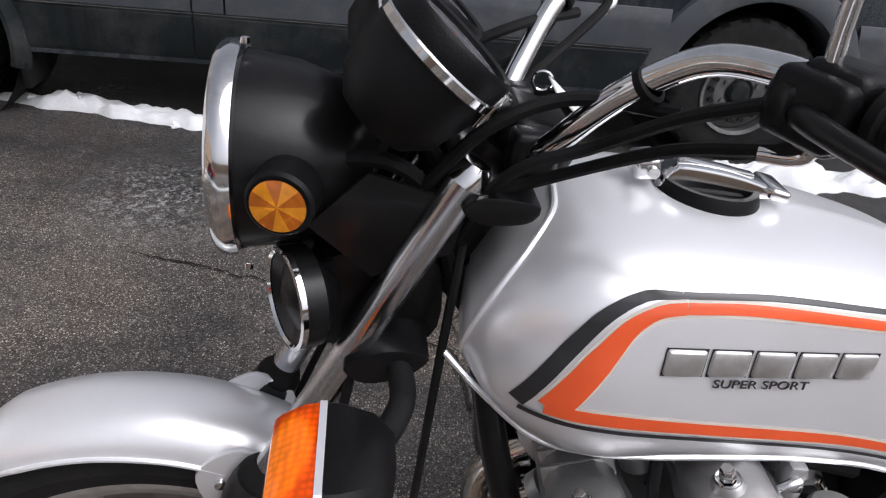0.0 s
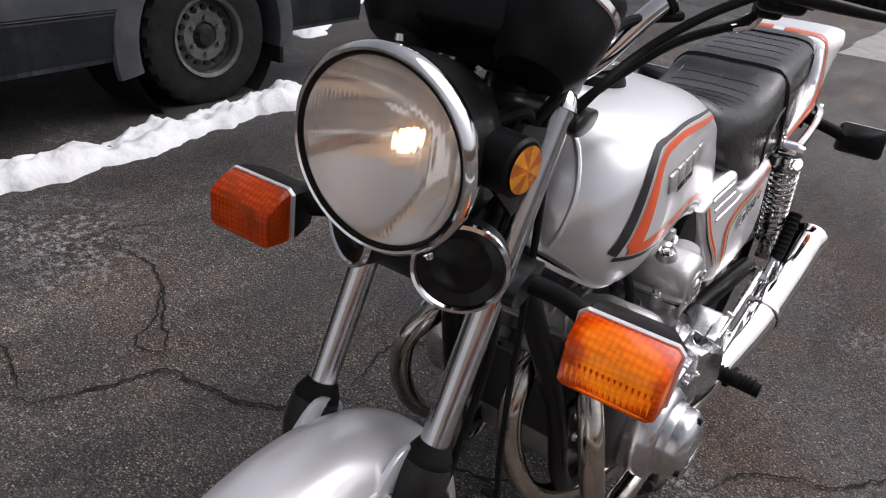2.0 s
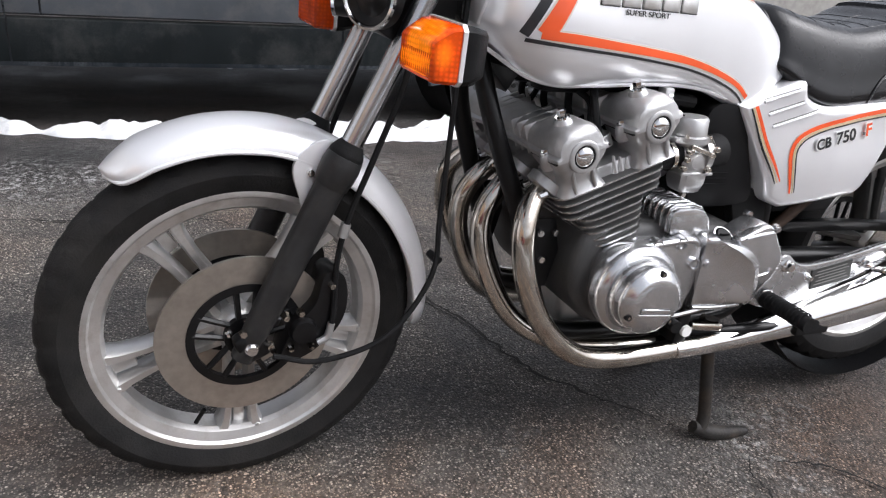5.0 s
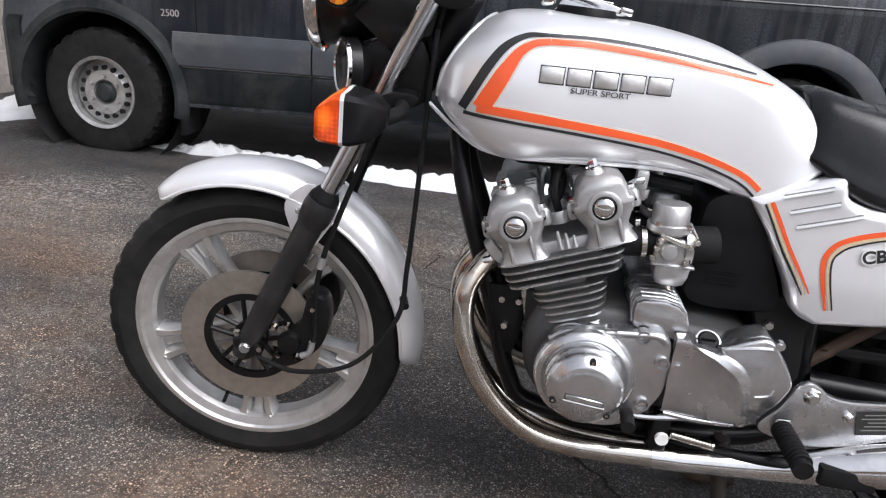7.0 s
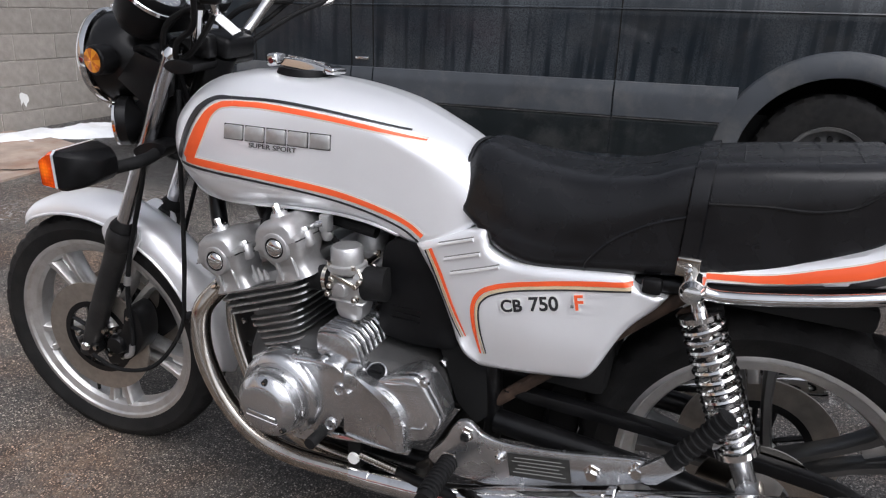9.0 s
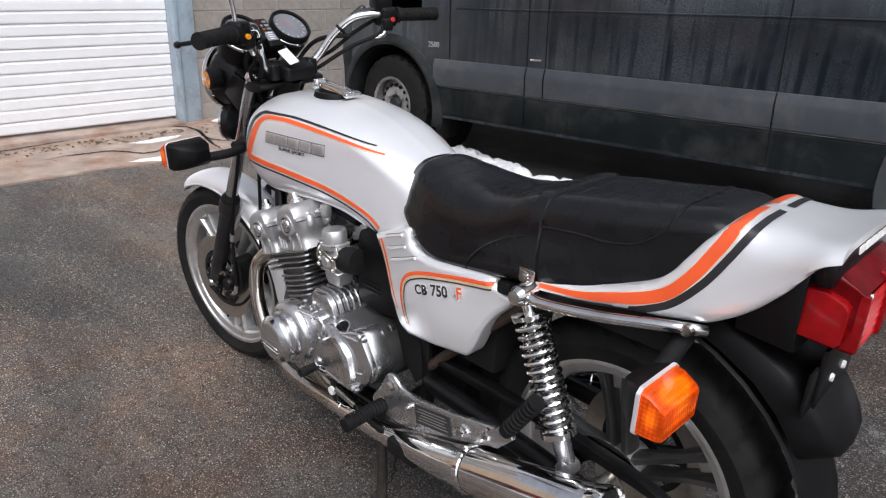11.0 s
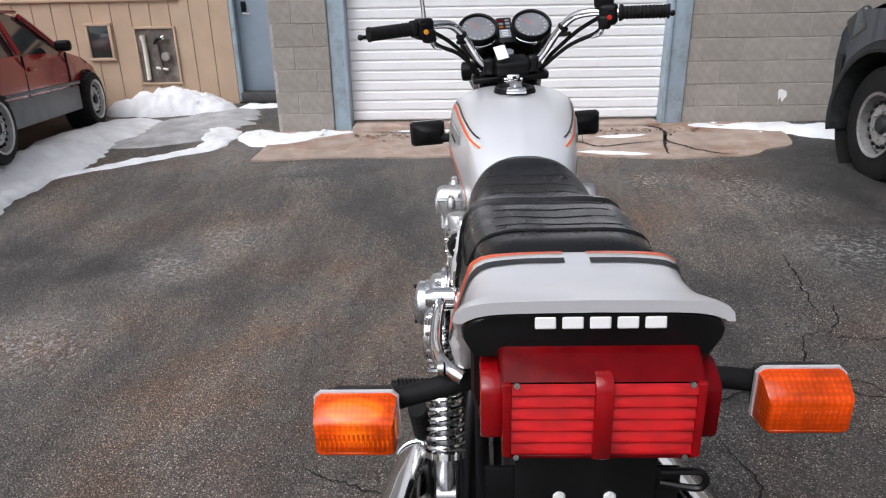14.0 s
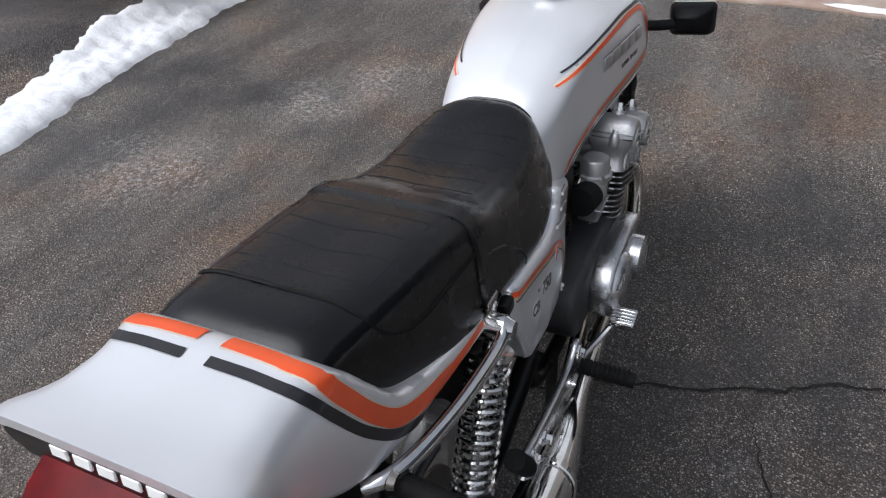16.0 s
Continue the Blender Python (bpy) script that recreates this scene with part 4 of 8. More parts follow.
# ---- vehicles ----
def road_wheel(parent, c, r, w, rim_mat, side, rimr, name="wheel"):
    """A steel wheel with its tyre; side -1 faces the motorcycle."""
    x, y, z = c
    wh = part(name, lathe([(rimr * 1.0, -side * 0.0), (rimr * 1.0, side * -w * 0.5), (rimr * 0.93, side * w * 0.5), (rimr * 1.02, side * w * 0.54), (rimr * 1.03, side * w * 0.5)], c, (0, 1, 0), 40), rim_mat, parent)
    n = 96
    prof = [(rimr, -0.42), (rimr * 1.04, -0.5), (r * 0.86, -0.53), (r * 0.95, -0.49), (r * 0.995, -0.4), (r, -0.2), (r, 0.2), (r * 0.995, 0.4), (r * 0.95, 0.49), (r * 0.86, 0.53), (rimr * 1.04, 0.5), (rimr, 0.42)]
    rows = []
    for i, (pr, ph) in enumerate(prof):
        row = []
        for k in range(n):
            a = 6.2831853 * k / n
            rr = pr - (0.011 if i in (4, 5, 6, 7, 3, 8) and (k + 2 * i) % 4 == 0 else 0.0)
            row.append((x + rr * math.cos(a), y + ph * w, z + rr * math.sin(a)))
        rows.append(row)
    part("tyre", grid_bm(rows, True), M_TYRE, wh, sharp=25)
    f = side
    part("wheel_disc", lathe([(0, f * w * 0.2), (rimr * 0.3, f * w * 0.22), (rimr * 0.36, f * w * 0.32), (rimr * 0.62, f * w * 0.34), (rimr * 0.78, f * w * 0.22), (rimr * 0.93, f * w * 0.2)], c, (0, 1, 0), 40), rim_mat, wh)
    part("hub_cap", lathe([(0, f * w * 0.44), (rimr * 0.22, f * w * 0.42), (rimr * 0.3, f * w * 0.3)], c, (0, 1, 0), 24), M_VANLOW, wh)
    for k in range(16):
        a = 6.2831853 * k / 16
        q = (x + rimr * 0.7 * math.cos(a), y + f * w * 0.29, z + rimr * 0.7 * math.sin(a))
        part("vent_hole", lathe([(0, f * 0.012), (rimr * 0.07, f * 0.012), (rimr * 0.07, -0.01 * f)], q, (0, 1, 0), 10), M_DARK, wh)
    for k in range(6):
        a = 6.2831853 * (k + 0.5) / 6
        q = (x + rimr * 0.45 * math.cos(a), y + f * w * 0.33, z + rimr * 0.45 * math.sin(a))
        part("wheel_nut", lathe([(0, f * 0.018), (0.011, f * 0.016), (0.012, 0)], q, (0, 1, 0), 8), rim_mat, wh)
    return wh


def van():
    """A tall panel van in its own axes: front towards -x, the side that is seen at y = 0, the front axle at x = 0."""
    place = Matrix.Translation((-1.81, 2.29, -0.02)) @ pose(0, 0, 0, 0, 0, 3.9) @ pose(0, 0, 0, 0, -2.0, 0)
    v = thing("van", (-1.81, 2.29, 0), "dirty charcoal panel van with grey rub strips and steel wheels", "van")
    WB, L0, L1, WZ, RA = 3.64, -0.5, 4.75, 0.335, 0.425

    def vp(name, bm, m, label="", smooth=True, parent=None):
        return part(name, moved(bm, place), m, parent or v, label, smooth)

    def bow(cx, r, z0=0.3, n=28):
        pts = [(cx + r * math.cos(math.pi * k / n), WZ + r * math.sin(math.pi * k / n)) for k in range(n, -1, -1)]
        return [(cx - r, z0)] + pts + [(cx + r, z0)]

    # lower body side with the wheel openings cut out
    edge = [(L0 + 0.05, 0.34), (-0.435, 0.31)] + bow(0.0, RA) + bow(WB, RA) + [(L1, 0.3), (L1, 1.0), (-0.05, 1.0), (-0.27, 0.99), (-0.41, 0.94), (L0 + 0.02, 0.84), (L0 - 0.01, 0.66), (L0 + 0.02, 0.42)]
    vp("body_side", slab(edge, 0.012, 0.05), M_VAN, "charcoal painted lower side streaked with dirt", False)
    up = [[(x, y, z) for y, z in ((0.014, 0.995), (0.02, 1.2), (0.035, 1.22), (0.05, 1.6), (0.12, 2.1), (0.25, 2.38), (0.6, 2.44), (1.3, 2.44), (1.7, 2.38), (1.85, 2.1), (1.9, 1.2), (1.9, 0.3), (0.46, 0.3), (0.46, 0.995))] for x in (0.3, 1.2, 2.6, L1 - 0.03, L1)]
    up[4] = [(L1, max(0.05, min(1.86, y)), z) for _, y, z in up[4]]
    vp("upper_body", grid_bm(up, True, True), M_VAN, "charcoal painted upper side streaked with rain marks", True)
    # nose: from the bumper up over the bonnet to the screen
    prof = [(0.12, 0.34), (0.02, 0.42), (-0.01, 0.66), (0.02, 0.84), (0.14, 0.95), (0.36, 1.02), (0.7, 1.1), (0.76, 1.18), (1.0, 1.62)]
    rows = []
    for y, f in ((0.03, 0.0), (0.08, 0.05), (0.2, 0.13), (0.5, 0.24), (0.95, 0.29), (1.4, 0.24), (1.7, 0.13), (1.82, 0.05), (1.87, 0.0)):
        rows.append([(L0 + a - f * (1.0 if a < 0.5 else 0.3), y, z + 0.04 * f * (a > 0.1)) for a, z in prof])
    vp("nose", grid_bm(rows), M_VAN, "rounded charcoal nose")
    rows = []
    for x, y in ((-0.415, 0.004), (-0.46, 0.002), (-0.495, 0.01), (L0 - 0.025, 0.05), (L0 - 0.09, 0.12), (L0 - 0.17, 0.25), (L0 - 0.265, 0.5), (L0 - 0.315, 0.95), (L0 - 0.265, 1.4)):
        rows.append([(x + 0.05 * (z < 0.32) + 0.02 * (z > 0.7), y, z) for z in (0.29, 0.33, 0.42, 0.52, 0.62, 0.68, 0.715)])
    vp("front_bumper", grid_bm(rows), M_VANLOW, "scuffed dark plastic bumper")
    vp("headlamp", box((L0 + 0.16, 0.035, 0.9), (0.2, 0.06, 0.16), 0.025, 3, (0, -30, 0)), M_CARGLASS, "dark headlamp at the corner of the nose")
    # wide flares round the wheels, the strip and the cladding between them
    for cx, m in ((0.0, M_VANLOW), (WB, M_VANSTRIP)):
        RB = 0.49 if cx == 0.0 else 0.535
        rows = []
        for k in range(-2, 31):
            a = math.pi * k / 28
            ca, sa = math.cos(a), math.sin(a)
            rows.append([(cx + r * ca, y, WZ + r * sa) for r, y in ((RB + 0.004, 0.013), (RB - 0.004, -0.006), (RB - 0.03, -0.016), (RA + 0.02, -0.026), (RA, -0.022), (RA - 0.008, 0.03), (RA + 0.01, 0.2))])
        vp("wheel_arch", grid_bm(rows), m, "wide flared arch trim")
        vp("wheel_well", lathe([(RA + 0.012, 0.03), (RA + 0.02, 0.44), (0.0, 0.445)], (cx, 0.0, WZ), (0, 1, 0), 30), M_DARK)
    runs = [(0.42, 1.163), (1.171, 1.296), (1.304, 2.616), (2.624, WB - 0.44), (WB + 0.44, L1)]
    for a, b in runs:
        rows = [[(x, y, z) for y, z in ((0.013, 0.513), (-0.006, 0.519), (-0.01, 0.625), (-0.006, 0.65), (0.006, 0.686), (0.013, 0.69))] for x in (a, a + 0.004, b - 0.004, b)]
        vp("rub_strip", grid_bm(rows), M_VANSTRIP, "mid-grey plastic rub strip")
    for a, b in ((RA + 0.04, 1.163), (1.171, 2.616), (2.624, WB - RA - 0.04), (WB + RA + 0.04, L1)):
        rows = [[(x, y, z) for y, z in ((0.05, 0.305), (0.015, 0.312), (0.002, 0.34), (0.0, 0.495), (0.012, 0.508))] for x in (a, a + 0.01, b - 0.004, b)]
        vp("lower_cladding", grid_bm(rows), M_VANLOW, "dark lower cladding caked with road dirt")
        vp("dirt_ledge", box(((a + b) / 2, 0.008, 0.5105), (b - a, 0.014, 0.0035)), M_VANDUST, "thin pale line of road dust", False)
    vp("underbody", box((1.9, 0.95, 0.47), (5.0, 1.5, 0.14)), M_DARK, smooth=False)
    for x, za, zb in ((0.55, 0.695, 1.6), (1.167, 0.695, 2.1), (1.3, 0.695, 1.25), (2.62, 0.695, 2.1)):
        vp("door_seam", box((x, 0.012, (za + zb) / 2), (0.007, 0.006, zb - za)), M_DARK, smooth=False)
    for zz in (1.03,):
        vp("body_crease", tube([(0.6, 0.014, zz - 0.02), (2.6, 0.014, zz), (L1, 0.014, zz)], 0.006, 8), M_VAN)
    vp("mud_flap", box((0.46, 0.09, 0.262), (0.03, 0.2, 0.236), 0.006), M_RUBBER)
    vp("mud_flap", box((WB + 0.44, 0.09, 0.262), (0.03, 0.2, 0.236), 0.006), M_RUBBER)
    vp("badge", moved(text_bm("2500", 0.05, 0.002), pose(0.36, 0.011, 0.752, 90, 0, 0)), M_WHEEL, "small raised chrome numerals")
    vp("side_marker", box((1.235, 0.006, 0.735), (0.08, 0.014, 0.016), 0.003), M_CHROME)
    for cx, m in ((0.0, M_VANRIM), (WB, M_VANRIMD)):
        c = place @ Vector((cx, 0.125, WZ))
        road_wheel(v, c, 0.345, 0.2, m, -1, 0.19)
    return v


van()


def red_car():
    """A saloon parked nose to the wall; only its near side shows."""
    place = Matrix.Identity(4)
    c = thing("car", (-3.17, -3.9, 0), "dark red saloon car with grey lower cladding beside a snow bank", "car")
    secs = []
    for x, hw, z0, zb, zt in ((-1.72, 0.55, 0.3, 0.5, 0.56), (-1.6, 0.66, 0.24, 0.6, 0.66), (-1.1, 0.72, 0.22, 0.72, 0.76), (-0.55, 0.74, 0.22, 0.8, 0.84), (0.6, 0.75, 0.22, 0.8, 0.83), (1.4, 0.74, 0.22, 0.78, 0.82), (2.1, 0.7, 0.24, 0.74, 0.78), (2.3, 0.6, 0.3, 0.6, 0.66)):
        secs.append([(x, y, z) for y, z in ((hw * 0.9, z0), (hw, z0 + 0.14), (hw * 1.01, zb - 0.12), (hw * 0.96, zb), (hw * 0.8, zt), (0, zt + 0.02), (-hw * 0.8, zt), (-hw * 0.96, zb), (-hw * 1.01, zb - 0.12), (-hw, z0 + 0.14), (-hw * 0.9, z0))])
    part("body", moved(grid_bm(secs, True, True), place), M_CARRED, c, "glossy dark red paint")
    cab = []
    for x, k, z in ((-0.5, 0.98, 0.8), (0.1, 0.82, 1.12), (0.5, 0.8, 1.17), (1.1, 0.8, 1.14), (1.6, 0.95, 0.82)):
        hw = 0.74 * k
        cab.append([(x, y, zz) for y, zz in ((0.72, 0.78), (hw, z), (0, z + 0.02), (-hw, z), (-0.72, 0.78))])
    part("greenhouse", moved(grid_bm(cab, False, False), place), M_CARGLASS, c, "tinted windows")
    part("body_moulding", moved(box((0.14, 0.756, 0.49), (1.7, 0.02, 0.03), 0.006), place), M_CARGREY, c)
    for a, b in (((-0.5, 0.72, 0.81), (0.12, 0.63, 1.13)), ((0.55, 0.74, 0.81), (0.6, 0.62, 1.17)), ((1.6, 0.72, 0.82), (1.1, 0.62, 1.15))):
        part("window_pillar", moved(tube([a, b], 0.024, 8), place), M_CARRED, c)
    part("roof", moved(box((0.6, 0, 1.165), (1.0, 1.24, 0.03), 0.012), place), M_CARRED, c)
    part("cladding", moved(box((0.14, 0.735, 0.34), (1.66, 0.05, 0.24), 0.02), place), M_CARGREY, c, "grey plastic lower side panels")
    part("bumper", moved(box((-1.68, 0, 0.42), (0.18, 1.25, 0.2), 0.05, 3), place), M_CARGREY, c)
    part("door_seam", moved(box((0.52, 0.748, 0.55), (0.008, 0.02, 0.5)), place), M_DARK, c)
    part("door_seam", moved(box((-0.5, 0.745, 0.55), (0.008, 0.02, 0.5)), place), M_DARK, c)
    part("mirror", moved(box((-0.25, 0.83, 0.86), (0.1, 0.14, 0.1), 0.03, 3), place), M_PLASTIC, c)
    part("door_handle", moved(box((0.38, 0.765, 0.68), (0.14, 0.02, 0.035), 0.008), place), M_CARRED, c)
    for x in (-1.02, 0.95 + 0.35):
        part("wheel_well", moved(lathe([(0.31, 0.0), (0.32, -0.2), (0, -0.21)], (x, 0.752, 0.29), (0, 1, 0), 30), place), M_DARK, c)
        q = place @ Vector((x, 0.725, 0.285))
        road_wheel(c, q, 0.285, 0.17, M_CARRIM, 1, 0.2)
    yaw_, tip_, size_ = pose(0, 0, 0, 0, 0, 10.2), pose(0, 0, 0, 0, -4.0, 0), Matrix.Scale(0.84, 4)
    hub_ = (yaw_ @ tip_ @ size_) @ Vector((-1.02, 0.725, 0.285))
    put_ = Matrix.Translation(Vector((-3.9, -3.57, 0.235)) - hub_) @ yaw_ @ tip_ @ size_
    for ob in c.children_recursive:
        ob.data.transform(put_)
    return c


red_car()

# ---- the motorcycle ----
from mathutils.bvhtree import BVHTree

bike = thing("motorcycle", (0.75, 0, 0), "silver standard motorcycle with orange and black stripes on its centre stand", "motorcycle")
RAKE = 0.4516
AXIS = Vector((RAKE, 0, 1)).normalized()
STEM = Vector((0.072, 0, 0.3))
STEER = Matrix.Translation(STEM) @ Matrix.Rotation(radians(6.0), 4, AXIS) @ Matrix.Translation(-STEM)


def leg_x(z):
    return 0.024 + RAKE * (z - 0.3)


def bp(name, bm, m, label="", parent=None, smooth=True, sharp=40.0):
    return part(name, bm, m, parent or bike, label, smooth, sharp)


def fp(name, bm, m, label="", parent=None, smooth=True, sharp=40.0):
    """A part that turns with the handlebar."""
    return part(name, moved(bm, STEER), m, parent or bike, label, smooth, sharp)


def body_loft(keys, nx, nu):
    """A body symmetrical about y = 0: keys of (x, half outline from the top centre round to the bottom centre)."""
    k = len(keys[0][1])
    cols = [curve([(x, o[i][0], o[i][1]) for x, o in keys], nx) for i in range(k)]
    rows = []
    for j in range(nx):
        half = curve([tuple(cols[i][j]) for i in range(k)], nu)
        half = [Vector(p) for p in half]
        half[0].y = 0.0
        half[-1].y = 0.0
        rows.append(half + [Vector((p.x, -p.y, p.z)) for p in half[-2:0:-1]])
    return rows


def tree_of(bm):
    bmesh.ops.recalc_face_normals(bm, faces=bm.faces)
    bm.normal_update()
    return BVHTree.FromBMesh(bm)


def decal(tree, pts, widths, side, lift=0.0014, n=0):
    """A ribbon along pts (x, z), laid on the side of a body."""
    n = n or 22 * len(pts)
    c = curve([(x, 0, z) for x, z in pts], n)
    ws = np.interp(np.linspace(0, 1, n), np.linspace(0, 1, len(widths)), widths)
    rows = []
    for i, q in enumerate(c):
        d = Vector(c[min(i + 1, n - 1)]) - Vector(c[max(i - 1, 0)])
        s = Vector((-d.z, 0, d.x)).normalized()
        row = []
        for v in (-1, -0.6, -0.2, 0.2, 0.6, 1):
            p = Vector(q) + s * (v * ws[i] * 0.5)
            hit = tree.ray_cast(Vector((p.x, side * 0.6, p.z)), Vector((0, -side, 0)))
            row.append(hit[0] + hit[1].normalized() * (lift if hit[1].y * side > 0 else -lift) if hit[0] else None)
        if all(r is not None for r in row):
            rows.append(row)
    return grid_bm(rows)


# fuel tank
TANK = [
    (0.360, [(0, 0.862), (0.05, 0.862), (0.085, 0.85), (0.094, 0.83), (0.095, 0.815), (0.085, 0.805), (0.06, 0.81), (0, 0.82)]),
    (0.39, [(0, 0.915), (0.06, 0.91), (0.105, 0.885), (0.127, 0.85), (0.131, 0.81), (0.124, 0.782), (0.09, 0.785), (0, 0.79)]),
    (0.44, [(0, 0.953), (0.065, 0.947), (0.112, 0.918), (0.141, 0.87), (0.151, 0.81), (0.144, 0.748), (0.11, 0.748), (0, 0.77)]),
    (0.50, [(0, 0.966), (0.068, 0.959), (0.114, 0.932), (0.143, 0.885), (0.156, 0.815), (0.152, 0.737), (0.12, 0.735), (0, 0.77)]),
    (0.60, [(0, 0.966), (0.068, 0.958), (0.112, 0.934), (0.137, 0.888), (0.150, 0.82), (0.149, 0.744), (0.12, 0.74), (0, 0.78)]),
    (0.70, [(0, 0.960), (0.066, 0.951), (0.106, 0.927), (0.129, 0.885), (0.141, 0.82), (0.142, 0.748), (0.115, 0.744), (0, 0.78)]),
    (0.80, [(0, 0.942), (0.062, 0.933), (0.097, 0.908), (0.118, 0.868), (0.131, 0.805), (0.133, 0.741), (0.105, 0.738), (0, 0.78)]),
    (0.88, [(0, 0.913), (0.058, 0.903), (0.09, 0.878), (0.11, 0.838), (0.122, 0.78), (0.124, 0.716), (0.1, 0.716), (0, 0.77)]),
    (0.94, [(0, 0.885), (0.055, 0.876), (0.084, 0.85), (0.103, 0.815), (0.115, 0.775), (0.117, 0.733), (0.095, 0.733), (0, 0.77)]),
    (0.995, [(0, 0.845), (0.05, 0.838), (0.075, 0.822), (0.093, 0.802), (0.103, 0.785), (0.105, 0.772), (0.09, 0.768), (0, 0.775)]),
]
def tucked(key):
    """Below the lower stripe the flank turns in towards the seam."""
    x, o = key
    wide = float(np.interp(x, [0.37, 0.42, 0.5, 0.62, 0.74, 0.85], [1.06, 1.1, 1.1, 1.07, 1.03, 1.0]))
    o = [(y * wide, z) for y, z in o]
    sq = float(np.interp(x, [0.37, 0.45, 0.6, 0.88, 1.0], [0.5, 1.0, 1.0, 1.5, 0.8]))
    for i_, k_ in ((1, 0.15), (2, 0.16), (3, 0.06)):
        o[i_] = (o[i_][0] * (1 + k_ * sq), o[i_][1])
    d = float(np.interp(x, [0.37, 0.44, 0.6, 0.7, 0.8, 0.88, 0.94], [0.006, 0.022, 0.024, 0.02, 0.014, 0.007, 0.0]))
    zc = float(np.interp(x, [0.37, 0.40, 0.44, 0.5, 0.6, 0.7, 0.8, 0.88, 0.94, 1.0], [0.815, 0.8, 0.79, 0.787, 0.78, 0.772, 0.757, 0.735, 0.76, 0.78]))
    o[4] = (o[4][0] + 0.001, zc + 0.004)
    o[5] = (o[5][0] - d, o[5][1] - 0.003)
    o[6] = (o[6][0] - d, o[6][1] - 0.003)
    return x, o


tank_rows = body_loft([tucked(k) for k in TANK], 90, 56)
tank_bm = grid_bm(tank_rows, True, True)
TANK_TREE = tree_of(tank_bm)
tank = bp("fuel_tank", tank_bm, M_SILVER, "silver metallic fuel tank with orange pinstripes", sharp=60)
seam = [p for p in curve([(0.342, 0.8), (0.37, 0.781), (0.405, 0.76), (0.45, 0.738), (0.52, 0.733), (0.62, 0.738), (0.72, 0.742), (0.80, 0.735), (0.86, 0.72), (0.89, 0.712)], 30)]
for sd in (-1, 1):
    # front and upper orange band, with their pale edging
    for pts, wd in (
        ([(0.440, 0.808), (0.458, 0.842), (0.474, 0.873), (0.490, 0.899), (0.511, 0.914), (0.535, 0.919)], [0.028, 0.027, 0.025, 0.018, 0.011, 0.009]),
        ([(0.535, 0.919), (0.6, 0.9205), (0.7, 0.914), (0.8, 0.902), (0.888, 0.889)], [0.009, 0.009, 0.008, 0.006, 0.002]),
        ([(0.434, 0.809), (0.5, 0.806), (0.58, 0.8), (0.66, 0.793), (0.73, 0.785), (0.79, 0.773), (0.845, 0.757), (0.875, 0.744), (0.899, 0.727)], [0.013, 0.014, 0.013, 0.0125, 0.012, 0.011, 0.01, 0.009, 0.008]),
    ):
        bp("cream_edging", decal(TANK_TREE, pts, [w + 0.0055 for w in wd], sd, 0.0007), M_CREAM, "", tank)
        bp("orange_stripe", decal(TANK_TREE, pts, wd, sd), M_ORANGE, "", tank)
    bp("black_stripe", decal(TANK_TREE, [(0.410, 0.806), (0.428, 0.842), (0.446, 0.876), (0.468, 0.906), (0.497, 0.924), (0.530, 0.928)], [0.015, 0.015, 0.015, 0.013, 0.008, 0.005], sd), M_BLACKD, "", tank)
    bp("black_stripe", decal(TANK_TREE, [(0.530, 0.928), (0.617, 0.930), (0.706, 0.924), (0.794, 0.913), (0.859, 0.903)], [0.005, 0.0045, 0.004, 0.0035, 0.002], sd), M_BLACKD, "", tank)
    bp("black_stripe", decal(TANK_TREE, [(0.413, 0.799), (0.5, 0.793), (0.58, 0.7875), (0.66, 0.7805), (0.73, 0.772), (0.79, 0.76), (0.84, 0.745), (0.87, 0.732), (0.892, 0.716)], [0.006, 0.005, 0.0045, 0.0045, 0.004, 0.004, 0.004, 0.004, 0.004], sd), M_BLACKD, "", tank)
    # raised chrome maker's mark as plain blocks; the dark ground paints their outline and shadow
    u0, v0, u1, v1 = 0.523, 0.8715, 0.730, 0.8715
    for i in range(5):
        a = i / 5 + 0.012
        b = (i + 1) / 5 - 0.012
        q = []
        for t in (a, b):
            for dz in (-0.0125, 0.0125):
                x = u0 + (u1 - u0) * t
                z = v0 + (v1 - v0) * t + dz
                h = TANK_TREE.ray_cast(Vector((x, sd * 0.6, z)), Vector((0, -sd, 0)))
                q.append(h[0])
        o = Vector((0, sd, 0))
        bm = bmesh.new()
        lo = [bm.verts.new(p - o * 0.002) for p in (q[0], q[2], q[3], q[1])]
        hi = [bm.verts.new(p + o * 0.0045) for p in (q[0], q[2], q[3], q[1])]
        bm.faces.new(hi)
        for k in range(4):
            bm.faces.new((lo[k], lo[(k + 1) % 4], hi[(k + 1) % 4], hi[k]))
        bmesh.ops.recalc_face_normals(bm, faces=bm.faces)
        bmesh.ops.bevel(bm, geom=list(bm.edges), offset=0.003, segments=2, profile=0.5, affect="EDGES")
        bp("maker_mark", bm, M_WHEEL, "raised silver block of the maker's mark", tank)
        xa, xb = u0 + (u1 - u0) * a - 0.001, u0 + (u1 - u0) * b + 0.001
        bp("mark_outline_shade", decal(TANK_TREE, [(xa, v0 + (v1 - v0) * a), (xb, v0 + (v1 - v0) * b)], [0.0275, 0.0275], sd, 0.0008, 12), M_BLACKD, "", tank)
    t0 = TANK_TREE.ray_cast(Vector((0.6, sd * 0.6, 0.835)), Vector((0, -sd, 0)))
    wy = math.degrees(math.atan2(-0.12, 1.0))
